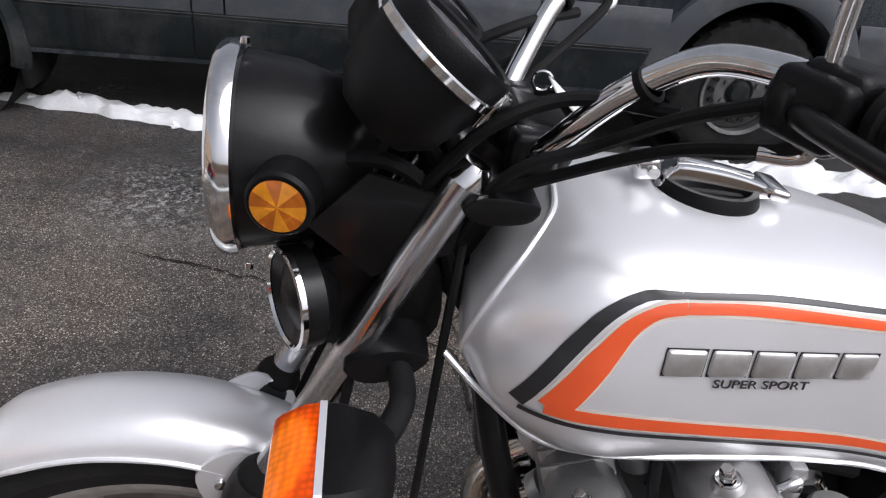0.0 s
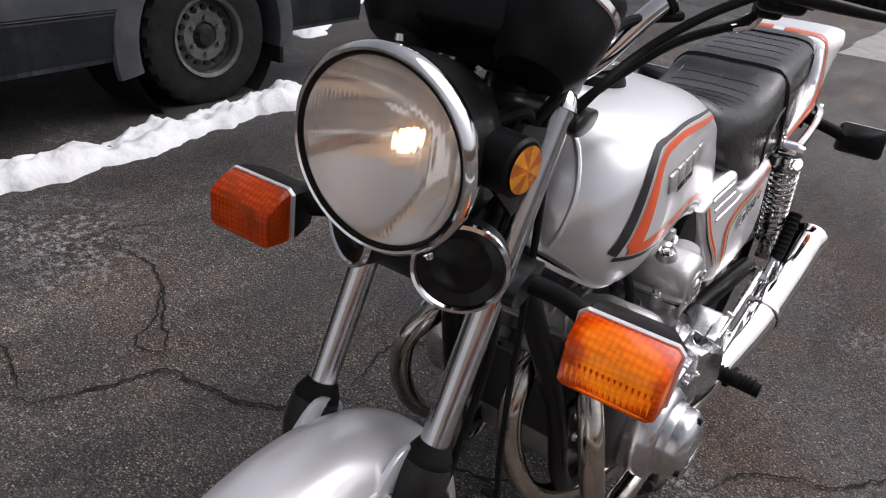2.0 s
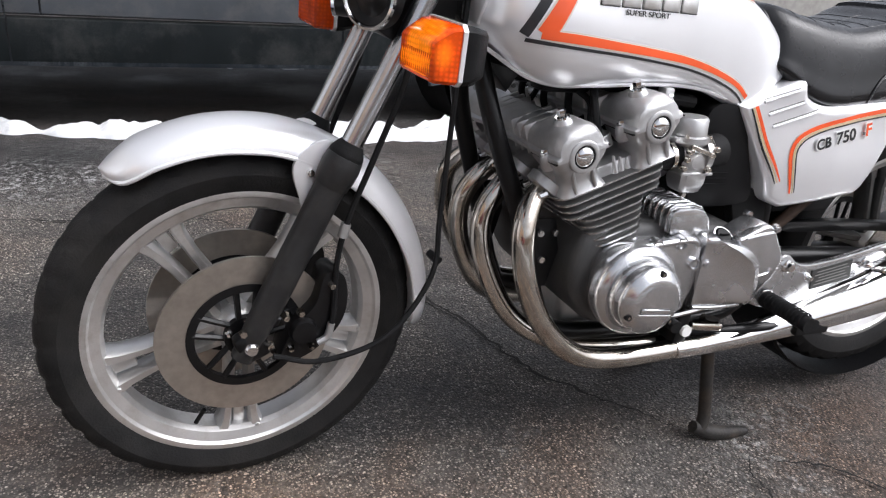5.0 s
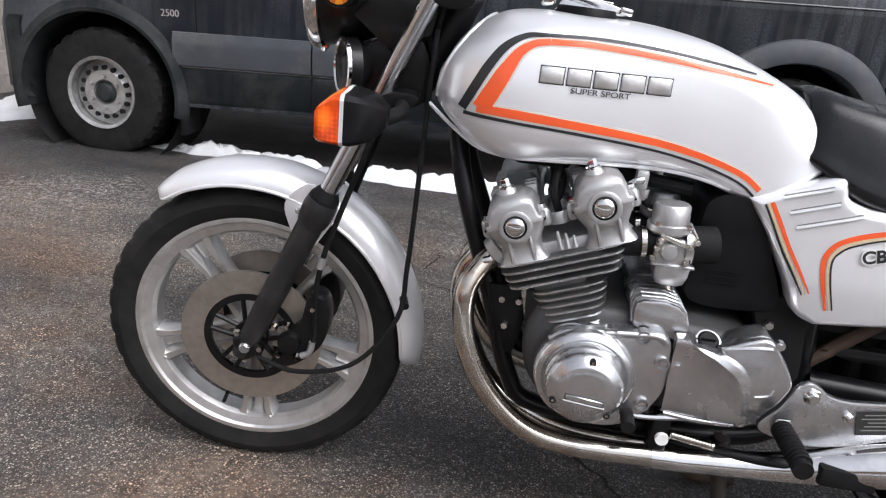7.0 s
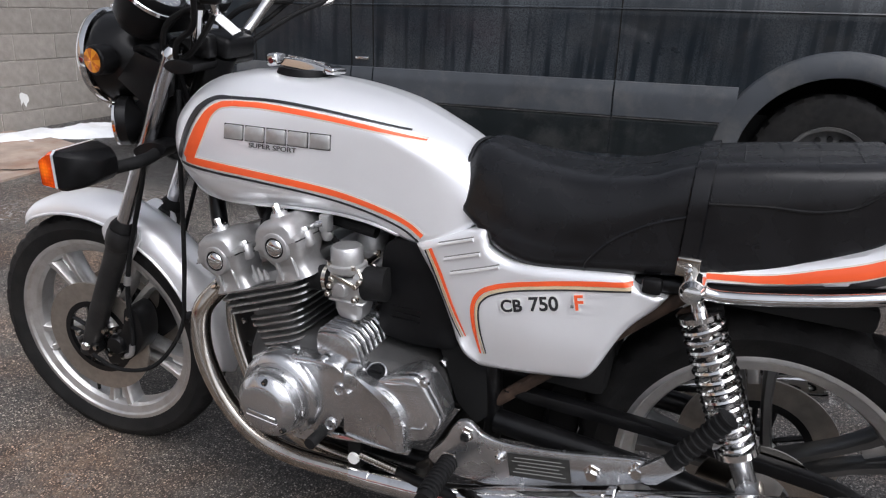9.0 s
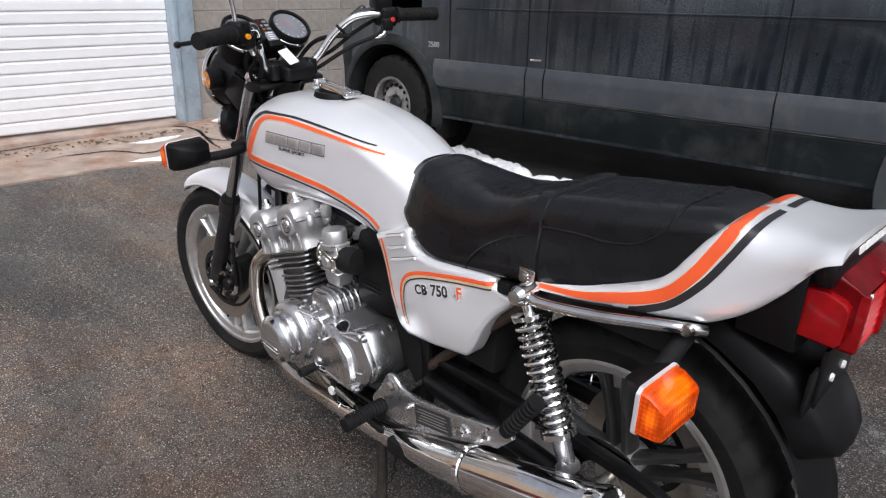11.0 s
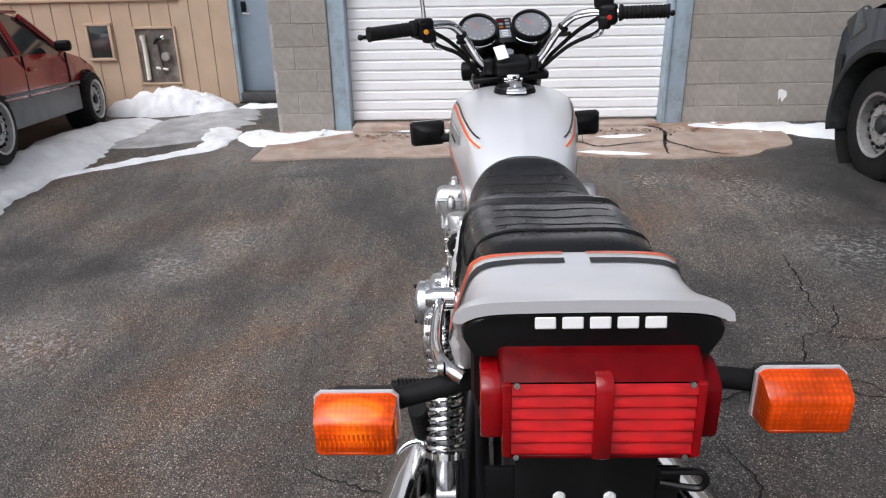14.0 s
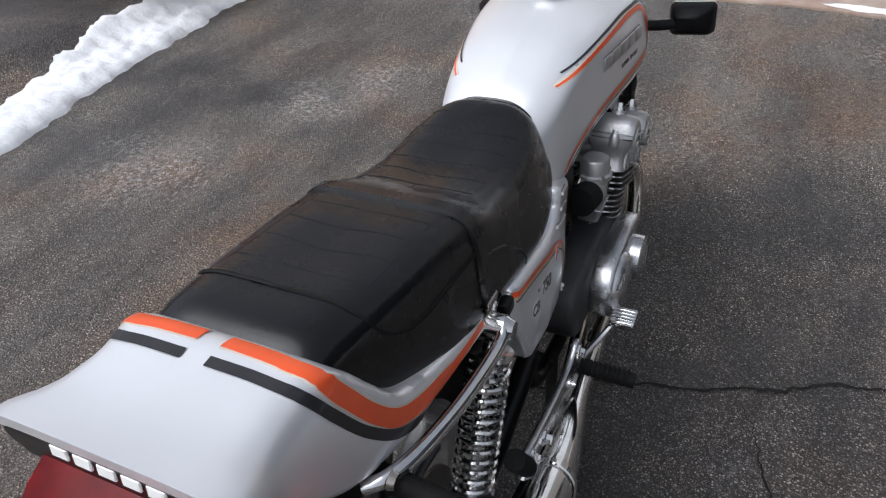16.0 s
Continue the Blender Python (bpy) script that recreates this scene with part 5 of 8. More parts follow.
    if sd < 0:
        m = Matrix.Translation((0.575, t0[0].y - 0.0045, 0.8455)) @ pose(0, 0, 0, 84, 0, -wy)
    else:
        m = Matrix.Translation((0.679, t0[0].y + 0.0045, 0.8455)) @ pose(0, 0, 0, 84, 0, 180 + wy)
    bp("lettering", moved(text_bm("SUPER SPORT", 0.0118, 0.0006), m @ Matrix.Diagonal((1.3, 1, 1, 1))), M_BLACKD, "small dark lettering", tank, False)
    bp("tank_seam", tube([Vector((p[0], sd * 0.0 + sd * (np.interp(p[0], [0.352, 0.4, 0.45, 0.52, 0.7, 0.885], [0.084, 0.12, 0.135, 0.141, 0.13, 0.118])), p[1])) for p in seam[::3]], 0.0035, 6), M_SILVER, "", tank)
for sd in (-1, 1):
    lip_ = [TANK_TREE.find_nearest(Vector((x, sd * y, z)))[0] for x, y, z in ((0.36, 0.097, 0.812), (0.368, 0.105, 0.842), (0.384, 0.107, 0.88), (0.412, 0.085, 0.92), (0.43, 0.05, 0.945), (0.436, 0.0, 0.95))]
    bp("tank_seam", tube(lip_, 0.0035, 8), M_SILVER, "", tank)
cap = bp("filler_cap", lathe([(0, 0.004), (0.04, 0.004), (0.044, 0.012), (0.05, 0.012), (0.054, 0.002), (0.056, -0.012)], (0.587, 0, 0.964), (0.03, 0, 1), 40), M_PLASTIC, "black round filler recess with a chrome hinged lid", tank)
bp("lid", slab(rounded([(0.53, 0.978), (0.545, 0.992), (0.60, 0.99), (0.645, 0.98), (0.648, 0.968), (0.53, 0.968)], 26), -0.0165, 0.0165, 0.004, 2), M_CHROME, "chrome lid", cap)
bp("lid_ridge", box((0.59, 0, 0.9905), (0.08, 0.012, 0.004), 0.0015, 2, (0, 6, 0)), M_CHROME, "", cap)
bp("hinge", box((0.52, 0, 0.985), (0.026, 0.036, 0.024), 0.006, 3, (0, -12, 0)), M_CHROME, "", cap)
bp("hinge_pin", tube([(0.524, -0.024, 0.984), (0.524, 0.024, 0.984)], 0.006, 10), M_CHROME, "", cap)
bp("latch", box((0.652, 0, 0.976), (0.022, 0.05, 0.012), 0.004, 3, (0, 10, 0)), M_CHROME, "", cap)

# seat
SEAT = [
    (0.958, [(0, 0.884), (0.04, 0.88), (0.068, 0.862), (0.084, 0.835), (0.096, 0.805), (0.102, 0.785), (0.06, 0.78), (0, 0.78)]),
    (0.985, [(0, 0.892), (0.05, 0.888), (0.083, 0.87), (0.1, 0.84), (0.113, 0.8), (0.119, 0.772), (0.07, 0.768), (0, 0.768)]),
    (1.04, [(0, 0.880), (0.06, 0.877), (0.1, 0.862), (0.117, 0.83), (0.13, 0.78), (0.135, 0.737), (0.08, 0.73), (0, 0.73)]),
    (1.10, [(0, 0.872), (0.065, 0.870), (0.106, 0.856), (0.124, 0.825), (0.137, 0.77), (0.141, 0.722), (0.08, 0.718), (0, 0.718)]),
    (1.17, [(0, 0.870), (0.067, 0.869), (0.108, 0.857), (0.127, 0.827), (0.138, 0.775), (0.141, 0.728), (0.08, 0.722), (0, 0.722)]),
    (1.25, [(0, 0.884), (0.069, 0.884), (0.110, 0.874), (0.128, 0.845), (0.137, 0.79), (0.139, 0.738), (0.08, 0.734), (0, 0.734)]),
    (1.31, [(0, 0.907), (0.07, 0.907), (0.111, 0.899), (0.128, 0.866), (0.136, 0.80), (0.138, 0.748), (0.08, 0.744), (0, 0.744)]),
    (1.40, [(0, 0.925), (0.07, 0.925), (0.112, 0.915), (0.127, 0.88), (0.134, 0.82), (0.136, 0.763), (0.08, 0.76), (0, 0.76)]),
    (1.50, [(0, 0.938), (0.07, 0.938), (0.11, 0.927), (0.122, 0.895), (0.127, 0.845), (0.127, 0.79), (0.08, 0.79), (0, 0.79)]),
    (1.58, [(0, 0.951), (0.07, 0.950), (0.104, 0.938), (0.114, 0.915), (0.117, 0.872), (0.118, 0.815), (0.08, 0.81), (0, 0.81)]),
    (1.63, [(0, 0.957), (0.066, 0.955), (0.096, 0.944), (0.106, 0.93), (0.109, 0.905), (0.111, 0.862), (0.08, 0.86), (0, 0.86)]),
    (1.662, [(0, 0.945), (0.062, 0.943), (0.09, 0.937), (0.099, 0.929), (0.102, 0.92), (0.102, 0.912), (0.08, 0.91), (0, 0.91)]),
]
seat_bm = grid_bm(body_loft(SEAT, 90, 36), True, True)
SEAT_TREE = tree_of(seat_bm)
seat = bp("seat", seat_bm, M_VINYL, "ribbed black vinyl dual seat with strap", sharp=70)


def on_top(tree, x, y):
    h = tree.ray_cast(Vector((x, y, 1.5)), Vector((0, 0, -1)))
    return h[0] + Vector((0, 0, 0.0005)) if h[0] else None


def on_side(tree, x, z, sd):
    h = tree.ray_cast(Vector((x, sd * 0.6, z)), Vector((0, -sd, 0)))
    return h[0] + Vector((0, sd * 0.0005, 0)) if h[0] else None


def seam_line(name, pts, r, m=M_VINYL, parent=None):
    pts = [p - Vector((0, 0, 0.0012 if name == "rib" else 0.0)) for p in pts if p is not None]
    return bp(name, tube(pts, r, 6, 4 * len(pts)), m, "", parent or seat)


# raised ribs across the seat, and the piping
for x in (1.01, 1.057, 1.104, 1.151, 1.198, 1.245):
    seam_line("rib", [on_top(SEAT_TREE, x + 0.006 * (1 - abs(y) / 0.085) + 0.002 * math.sin(40 * y + 90 * x), y) for y in np.linspace(-0.085, 0.085, 11)], 0.0017)
for x in (1.38, 1.43, 1.48, 1.53):
    seam_line("rib", [on_top(SEAT_TREE, x + 0.006 * (1 - abs(y) / 0.085) + 0.002 * math.sin(40 * y + 90 * x), y) for y in np.linspace(-0.085, 0.085, 11)], 0.0017)
for y in (-0.088, 0.088):
    seam_line("rib", [on_top(SEAT_TREE, x, y * (1 - 0.25 * (x < 1.02))) for x in np.linspace(0.99, 1.27, 10)], 0.0011)
    seam_line("rib", [on_top(SEAT_TREE, x, y) for x in np.linspace(1.345, 1.545, 8)], 0.0011)
seam_line("rib", [on_top(SEAT_TREE, x, 0.0) for x in np.linspace(0.985, 1.27, 8)], 0.0009)
seam_line("rib", [on_top(SEAT_TREE, x, 0.0) for x in np.linspace(1.35, 1.55, 6)], 0.0009)
for sd in (-1, 1):
    seam_line("piping", [on_side(SEAT_TREE, x, z, sd) for x, z in ((1.345, 0.862), (1.42, 0.87), (1.48, 0.872), (1.53, 0.885), (1.565, 0.915))] + [on_top(SEAT_TREE, 1.575, sd * y) for y in (0.1, 0.07, 0.03, 0.0)], 0.0026, M_RUBBER)
    seam_line("piping", [on_side(SEAT_TREE, x, z, sd) for x, z in ((1.325, 0.84), (1.27, 0.818), (1.22, 0.785), (1.19, 0.75), (1.185, 0.73))], 0.003)
seam_line("piping", [Vector((0.957, y, z)) for y, z in ((-0.101, 0.788), (-0.096, 0.806), (-0.084, 0.836), (-0.068, 0.863), (-0.04, 0.881), (0.0, 0.885), (0.04, 0.881), (0.068, 0.863), (0.084, 0.836), (0.096, 0.806), (0.101, 0.788))], 0.0034)
# strap over the seat
rows = []
for xx in (1.318, 1.321, 1.345, 1.348):
    ring = []
    lift = 0.0055 if xx in (1.321, 1.345) else -0.001
    for z in np.linspace(0.752, 0.885, 8):
        p = on_side(SEAT_TREE, xx, z, -1)
        ring.append(p + Vector((0, -lift, 0)))
    for y in np.linspace(-0.118, 0.118, 17):
        p = on_top(SEAT_TREE, xx, y)
        ring.append(p + Vector((0, 0, lift)))
    for z in np.linspace(0.885, 0.752, 8):
        p = on_side(SEAT_TREE, xx, z, 1)
        ring.append(p + Vector((0, lift, 0)))
    rows.append(ring)
bp("strap", grid_bm(rows), M_VINYL, "black seat strap", seat)
for sd in (-1, 1):
    pl = bp("strap_plate", box((1.335, sd * 0.146, 0.768), (0.034, 0.006, 0.03), 0.003), M_STEEL, "", seat)
    bp("screw", lathe([(0, 0.004), (0.006, 0.003), (0.007, 0)], (1.335, sd * 0.149, 0.768), (0, sd, 0), 12), M_CHROME, "", pl)

# tail cowl
TAIL = [
    (1.352, [(0, 0.768), (0.07, 0.768), (0.128, 0.767), (0.139, 0.764), (0.143, 0.756), (0.142, 0.747), (0.1, 0.745), (0, 0.75)]),
    (1.44, [(0, 0.786), (0.07, 0.786), (0.13, 0.786), (0.14, 0.782), (0.144, 0.768), (0.142, 0.757), (0.1, 0.757), (0, 0.76)]),
    (1.53, [(0, 0.816), (0.07, 0.817), (0.133, 0.819), (0.141, 0.813), (0.148, 0.795), (0.144, 0.778), (0.1, 0.779), (0, 0.785)]),
    (1.585, [(0, 0.848), (0.07, 0.849), (0.128, 0.851), (0.138, 0.845), (0.147, 0.812), (0.145, 0.788), (0.1, 0.788), (0, 0.8)]),
    (1.63, [(0, 0.925), (0.065, 0.924), (0.115, 0.917), (0.128, 0.903), (0.143, 0.838), (0.141, 0.797), (0.1, 0.797), (0, 0.81)]),
    (1.665, [(0, 0.957), (0.065, 0.956), (0.107, 0.951), (0.121, 0.933), (0.137, 0.858), (0.137, 0.806), (0.1, 0.808), (0, 0.83)]),
    (1.71, [(0, 0.958), (0.066, 0.957), (0.101, 0.951), (0.119, 0.93), (0.131, 0.878), (0.132, 0.835), (0.1, 0.84), (0, 0.86)]),
    (1.755, [(0, 0.958), (0.068, 0.957), (0.104, 0.952), (0.122, 0.937), (0.131, 0.903), (0.131, 0.882), (0.1, 0.885), (0, 0.9)]),
    (1.79, [(0, 0.963), (0.07, 0.962), (0.108, 0.960), (0.128, 0.953), (0.136, 0.942), (0.135, 0.93), (0.1, 0.938), (0, 0.943)]),
    (1.815, [(0, 0.969), (0.075, 0.968), (0.108, 0.966), (0.127, 0.961), (0.133, 0.952), (0.131, 0.944), (0.1, 0.954), (0, 0.956)]),
]
tail_bm = grid_bm(body_loft(TAIL, 70, 32), True, True)
TAIL_TREE = tree_of(tail_bm)
tail = bp("tail_cowl", tail_bm, M_SILVER, "silver tail cowl with a ducktail lip", sharp=55)
def wrap(tree, pts, widths, lift=0.0014):
    """A ribbon along pts (x, y, z) that follows a body round its shoulder."""
    n = 16 * len(pts)
    c = [Vector(q) for q in curve(pts, n)]
    ws = np.interp(np.linspace(0, 1, n), np.linspace(0, 1, len(widths)), widths)
    rows = []
    for i, q in enumerate(c):
        p, nn, _, _ = tree.find_nearest(q)
        t = (c[min(i + 1, n - 1)] - c[max(i - 1, 0)]).normalized()
        s = nn.cross(t).normalized()
        row = []
        for v in (-1, -0.5, 0, 0.5, 1):
            a, an, _, _ = tree.find_nearest(p + s * (v * ws[i] * 0.5))
            row.append(a + an * lift)
        rows.append(row)
    return grid_bm(rows)


for sd in (-1, 1):
    low = [(1.362, 0.143, 0.759), (1.44, 0.143, 0.77), (1.51, 0.147, 0.791), (1.565, 0.147, 0.811), (1.602, 0.146, 0.834), (1.63, 0.139, 0.869), (1.65, 0.13, 0.906), (1.662, 0.122, 0.931), (1.669, 0.1, 0.954), (1.668, 0.06, 0.957), (1.667, 0.014, 0.957)]
    lw = [0.008, 0.009, 0.012, 0.017, 0.0195, 0.02, 0.02, 0.02, 0.02, 0.02, 0.02]
    blk = [(1.362, 0.143, 0.75), (1.44, 0.143, 0.758), (1.52, 0.146, 0.776), (1.575, 0.147, 0.797), (1.612, 0.146, 0.82), (1.647, 0.139, 0.861), (1.672, 0.129, 0.905), (1.687, 0.117, 0.936), (1.695, 0.096, 0.954), (1.695, 0.06, 0.957), (1.695, 0.014, 0.957)]
    bw = [0.003, 0.004, 0.008, 0.01, 0.011, 0.012, 0.012, 0.012, 0.012, 0.012, 0.012]
    o_ = [(x, sd * y, z) for x, y, z in low]
    bp("cream_edging", wrap(TAIL_TREE, o_, [w + 0.005 for w in lw], 0.0007), M_CREAM, "", tail)
    bp("orange_stripe", wrap(TAIL_TREE, o_, lw), M_ORANGE, "", tail)
    bp("black_stripe", wrap(TAIL_TREE, [(x, sd * y, z) for x, y, z in blk], bw), M_BLACKD, "", tail)
# black rear face with the maker's mark as plain white bars
half_ = [(0.0, 0.954), (0.108, 0.952), (0.122, 0.945), (0.129, 0.935), (0.128, 0.924), (0.118, 0.903), (0.0, 0.9)]
ring_ = half_ + [(-y, z) for y, z in half_[-2:0:-1]]
bp("rear_fairing", grid_bm([[(x, y * k_, z) for y, z in ((0.0, 0.93), (0.108, 0.93), (0.12, 0.9), (0.12, 0.84), (0.108, 0.79), (0.0, 0.785))] + [(x, -y * k_, z) for y, z in ((0.108, 0.79), (0.12, 0.84), (0.12, 0.9), (0.108, 0.93))] for x, k_ in ((1.69, 0.88), (1.74, 0.95), (1.772, 1.0), (1.778, 0.97))], True, True), M_PLASTIC, "black fairing behind the tail lamp", tail)
bp("rear_panel", grid_bm([[(x + (z - 0.93) * 0.12, y * k_, 0.93 + (z - 0.93) * k_) for y, z in ring_] for x, k_ in ((1.778, 0.9), (1.79, 0.97), (1.804, 1.0), (1.809, 0.985), (1.811, 0.95))], True, True), M_BLACK, "glossy black panel under the lip", tail)
for i in range(5):
    y = -0.047 + 0.0265 * i
    bp("maker_mark", box((1.814, y + 0.0, 0.9445), (0.003, 0.0205, 0.0125), 0.0012, 1, (0, -8, 0)), M_WHITED, "plain white bar of the maker's mark", tail, False)

# tail lamp
LY = 0.007
lamp = bp("tail_lamp", box((1.79, LY, 0.862), (0.05, 0.19, 0.095), 0.012, 3), M_PLASTIC, "large twin red tail lamp with a sloping hood")


def hood_row(x, z, hw, r):
    """A cross line of the hood with rounded corners that turn down at both ends."""
    out = []
    for sg in (-1, 1):
        arc_ = [(sg * (hw - r + r * math.sin(a)), z - r + r * math.cos(a)) for a in [radians(90 - 22.5 * k) for k in range(5)]]
        out += arc_ if sg < 0 else arc_[::-1]
    return [(x, LY - hw + 0.0, z - 0.06)] + [(x, LY + y, zz) for y, zz in out] + [(x, LY + hw, z - 0.06)]


bp("lens_hood", grid_bm([hood_row(1.766, 0.929, 0.1, 0.012), hood_row(1.776, 0.933, 0.104, 0.014), hood_row(1.804, 0.919, 0.1, 0.008), hood_row(1.832, 0.904, 0.0975, 0.004), hood_row(1.843, 0.896, 0.0965, 0.002)]), M_RED, "dark red sloping hood", lamp, True, 30)
bp("hood_rim", tube([(1.776, LY + y, z) for y, z in ((-0.1042, 0.89), (-0.1042, 0.919), (-0.098, 0.9305), (-0.09, 0.9335), (0.09, 0.9335), (0.098, 0.9305), (0.1042, 0.919), (0.1042, 0.89))], 0.0022, 8, 60), M_EDGEGLINT, "pale painted glint of the sky along the edge", lamp)
bp("lens_floor", box((1.818, LY, 0.811), (0.056, 0.19, 0.006), 0.002, 1), M_RED, "", lamp)
for sgn in (-1, 1):
    # six louvres on each half of the rear face
    rows = []
    for k in range(6):
        z0 = 0.8145 + 0.0135 * k
        for dz, dx in ((0.0, 0.0), (0.0012, 0.0034), (0.0034, 0.004), (0.012, 0.0008), (0.0135, 0.0)):
            rows.append([(1.845 + dx, LY + sgn * y, z0 + dz) for y in (0.009, 0.011, 0.086, 0.088)])
    bp("lens_face", grid_bm(rows), M_REDLIT, "glowing louvred red lens", lamp, True, 25)
    bp("face_edge", box((1.838, LY + sgn * 0.0925, 0.8545), (0.022, 0.009, 0.084), 0.002, 2), M_REDMID, "", lamp)
    bp("lens_side", slab([(1.775, 0.822), (1.775, 0.892), (1.8, 0.895), (1.826, 0.884), (1.832, 0.876), (1.832, 0.828), (1.826, 0.82)], LY + sgn * 0.095, LY + sgn * 0.118, 0.003, 2), M_REDMID if sgn < 0 else M_RED, "", lamp)
    for z in (0.8945, 0.811):
        bp("screw", lathe([(0, 0.002), (0.003, 0.002), (0.0035, 0)], (1.8455, LY + sgn * 0.083, z), (1, 0, 0.2), 10), M_CHROME, "", lamp)
bp("divider", slab([(1.835, 0.812), (1.835, 0.904), (1.846, 0.902), (1.8535, 0.892), (1.8535, 0.815), (1.85, 0.811)], LY - 0.009, LY + 0.009, 0.002, 2), M_REDMID, "", lamp)

# rear mudguard and plate bracket
rows = []
for x, z, w in ((1.60, 0.80, 0.07), (1.66, 0.79, 0.078), (1.72, 0.768, 0.082), (1.78, 0.738, 0.084), (1.822, 0.7, 0.084), (1.846, 0.665, 0.08), (1.858, 0.64, 0.072), (1.86, 0.625, 0.055)):
    rows.append([(x - 0.05, -w, z - 0.03), (x - 0.012, -w * 0.98, z - 0.004), (x, -w * 0.8, z), (x + 0.004, 0, z + 0.003), (x, w * 0.8, z), (x - 0.012, w * 0.98, z - 0.004), (x - 0.05, w, z - 0.03)])
bp("rear_mudguard", grid_bm(rows), M_PLASTIC, "black plastic rear mudguard", None, True, 60)
brk = bp("plate_bracket", box((1.812, 0, 0.735), (0.008, 0.15, 0.12), 0.003), M_BLACK, "black bracket with no plate on it")
for y in (-0.03, 0.024):
    bp("screw", lathe([(0, 0.005), (0.006, 0.004), (0.007, 0)], (1.816, y + 0.003, 0.735), (1, 0, 0), 12), M_WHITED, "", brk)
for y in (-0.09, 0.085):
    bp("bracket_ear", box((1.808, y, 0.732), (0.006, 0.034, 0.075), 0.004), M_BLACK, "", brk)
bp("bracket_tab", tube([(1.812, 0.08, 0.765), (1.82, 0.12, 0.77), (1.82, 0.12, 0.75), (1.812, 0.08, 0.75)], 0.004, 8), M_BLACK, "", brk)


def indicator(c, sd, front, lit, parent=None, M=None):
    """A square indicator: lens, chrome rim, black shell and stalk; c is the lens centre, front: -1 faces forward, 1 back."""
    put = (lambda n_, b_, m_, l_="", p_=None: fp(n_, b_, m_, l_, p_)) if M else (lambda n_, b_, m_, l_="", p_=None: bp(n_, b_, m_, l_, p_))
    x, y, z = c
    w, h = 0.053, 0.037
    f = front
    sh = []
    for d, k in (((0.0, 1.0), (-0.012, 1.0), (-0.04, 0.82), (-0.058, 0.42)) if front < 0 else ((0.0, 1.0), (-0.006, 0.97), (-0.03, 0.7), (-0.046, 0.4))):
        sh.append([(x + f * d, y + sd * (a * w * k - (1 - k) * w * 0.5), z + b * h * k) for a, b in ((-0.85, -1), (0.85, -1), (1, -0.8), (1, 0.8), (0.85, 1), (-0.85, 1), (-1, 0.8), (-1, -0.8))])
    top = put("indicator", grid_bm(sh, True, True), M_PLASTIC, "amber square indicator on a black stalk")
    rim = []
    for d, k in ((-0.002, 1.03), (0.004, 1.03), (0.004, 0.98)):
        rim.append([(x + f * d, y + sd * a * w * k, z + b * h * k) for a, b in ((-0.85, -1), (0.85, -1), (1, -0.8), (1, 0.8), (0.85, 1), (-0.85, 1), (-1, 0.8), (-1, -0.8))])
    put("rim", grid_bm(rim, True), M_SILVER, "bright rim", top)
    le = []
    for d, k, up_, dn_ in ((0.002, 0.98, 0.98, 0.98), (0.016, 0.97, 0.9, 0.97), (0.034, 0.95, 0.56, 0.94), (0.039, 0.93, 0.42, 0.88), (0.041, 0.9, 0.3, 0.8)):
        le.append([(x + f * d, y + sd * a * w * k, z + (b * h * up_ if b > 0 else b * h * dn_)) for a, b in ((-0.88, -1), (0.88, -1), (1, -0.86), (1, 0.86), (0.88, 1), (-0.88, 1), (-1, 0.86), (-1, -0.86))])
    put("lens", grid_bm(le, True, True), M_AMBERLIT if lit else M_AMBER, "ribbed amber lens with a sloping top", top)
    for k in range(15):
        put("lens_rib", box((x + f * 0.041, y + sd * (-0.042 + 0.006 * k), z - 0.0125), (0.0014, 0.0026, 0.026), 0.0005, 1), M_AMBERLIT if lit else M_AMBER, "", top)
    put("lens_line", box((x + f * 0.0405, y, z - 0.0275), (0.0024, 0.092, 0.0018), 0.0005, 1), M_AMBERLIT if lit else M_AMBER, "", top)
    return top, put


for sd in (-1, 1):
    top, put = indicator((1.662, sd * 0.276 + 0.009, 0.747 + 0.016 * sd), sd, 1, sd < 0)
    put("stalk", tube([(1.64, sd * 0.25 + 0.006, 0.748 + 0.016 * sd), (1.638, sd * 0.2, 0.758 + 0.012 * sd), (1.63, sd * 0.1, 0.772)], 0.0145, 14), M_RUBBER, "", top)
for sd in (-1, 1):
    top, put = indicator((0.226, sd * 0.244, 0.792 - 0.004 * sd), sd, -1, sd < 0, None, True)
    put("stalk", tube([(0.27, sd * 0.205, 0.785), (0.295, sd * 0.15, 0.79), (0.29, sd * 0.09, 0.795)], 0.0125, 12), M_RUBBER, "", top)

# side panels
PANEL = [(0.888, 0.712), (0.93, 0.730), (1.008, 0.764), (1.022, 0.752), (1.03, 0.735), (1.07, 0.722), (1.13, 0.725), (1.25, 0.737), (1.262, 0.728), (1.275, 0.722), (1.315, 0.712), (1.30, 0.69), (1.26, 0.645), (1.225, 0.57), (1.208, 0.55), (1.19, 0.546), (1.05, 0.524), (1.02, 0.524), (0.992, 0.54), (0.97, 0.587), (0.93, 0.655)]


def panel_y(x, z):
    """How far the panel stands out: it follows the tank at the front and swells rearward."""
    return np.interp(x, [0.88, 0.96, 1.03, 1.12, 1.25, 1.32], [0.126, 0.137, 0.15, 0.157, 0.155, 0.146]) + 0.010 * math.exp(-((z - 0.60) / 0.07) ** 2) - 0.02 * smooth01((x - 0.985) * -10) * smooth01((0.70 - z) * 8)


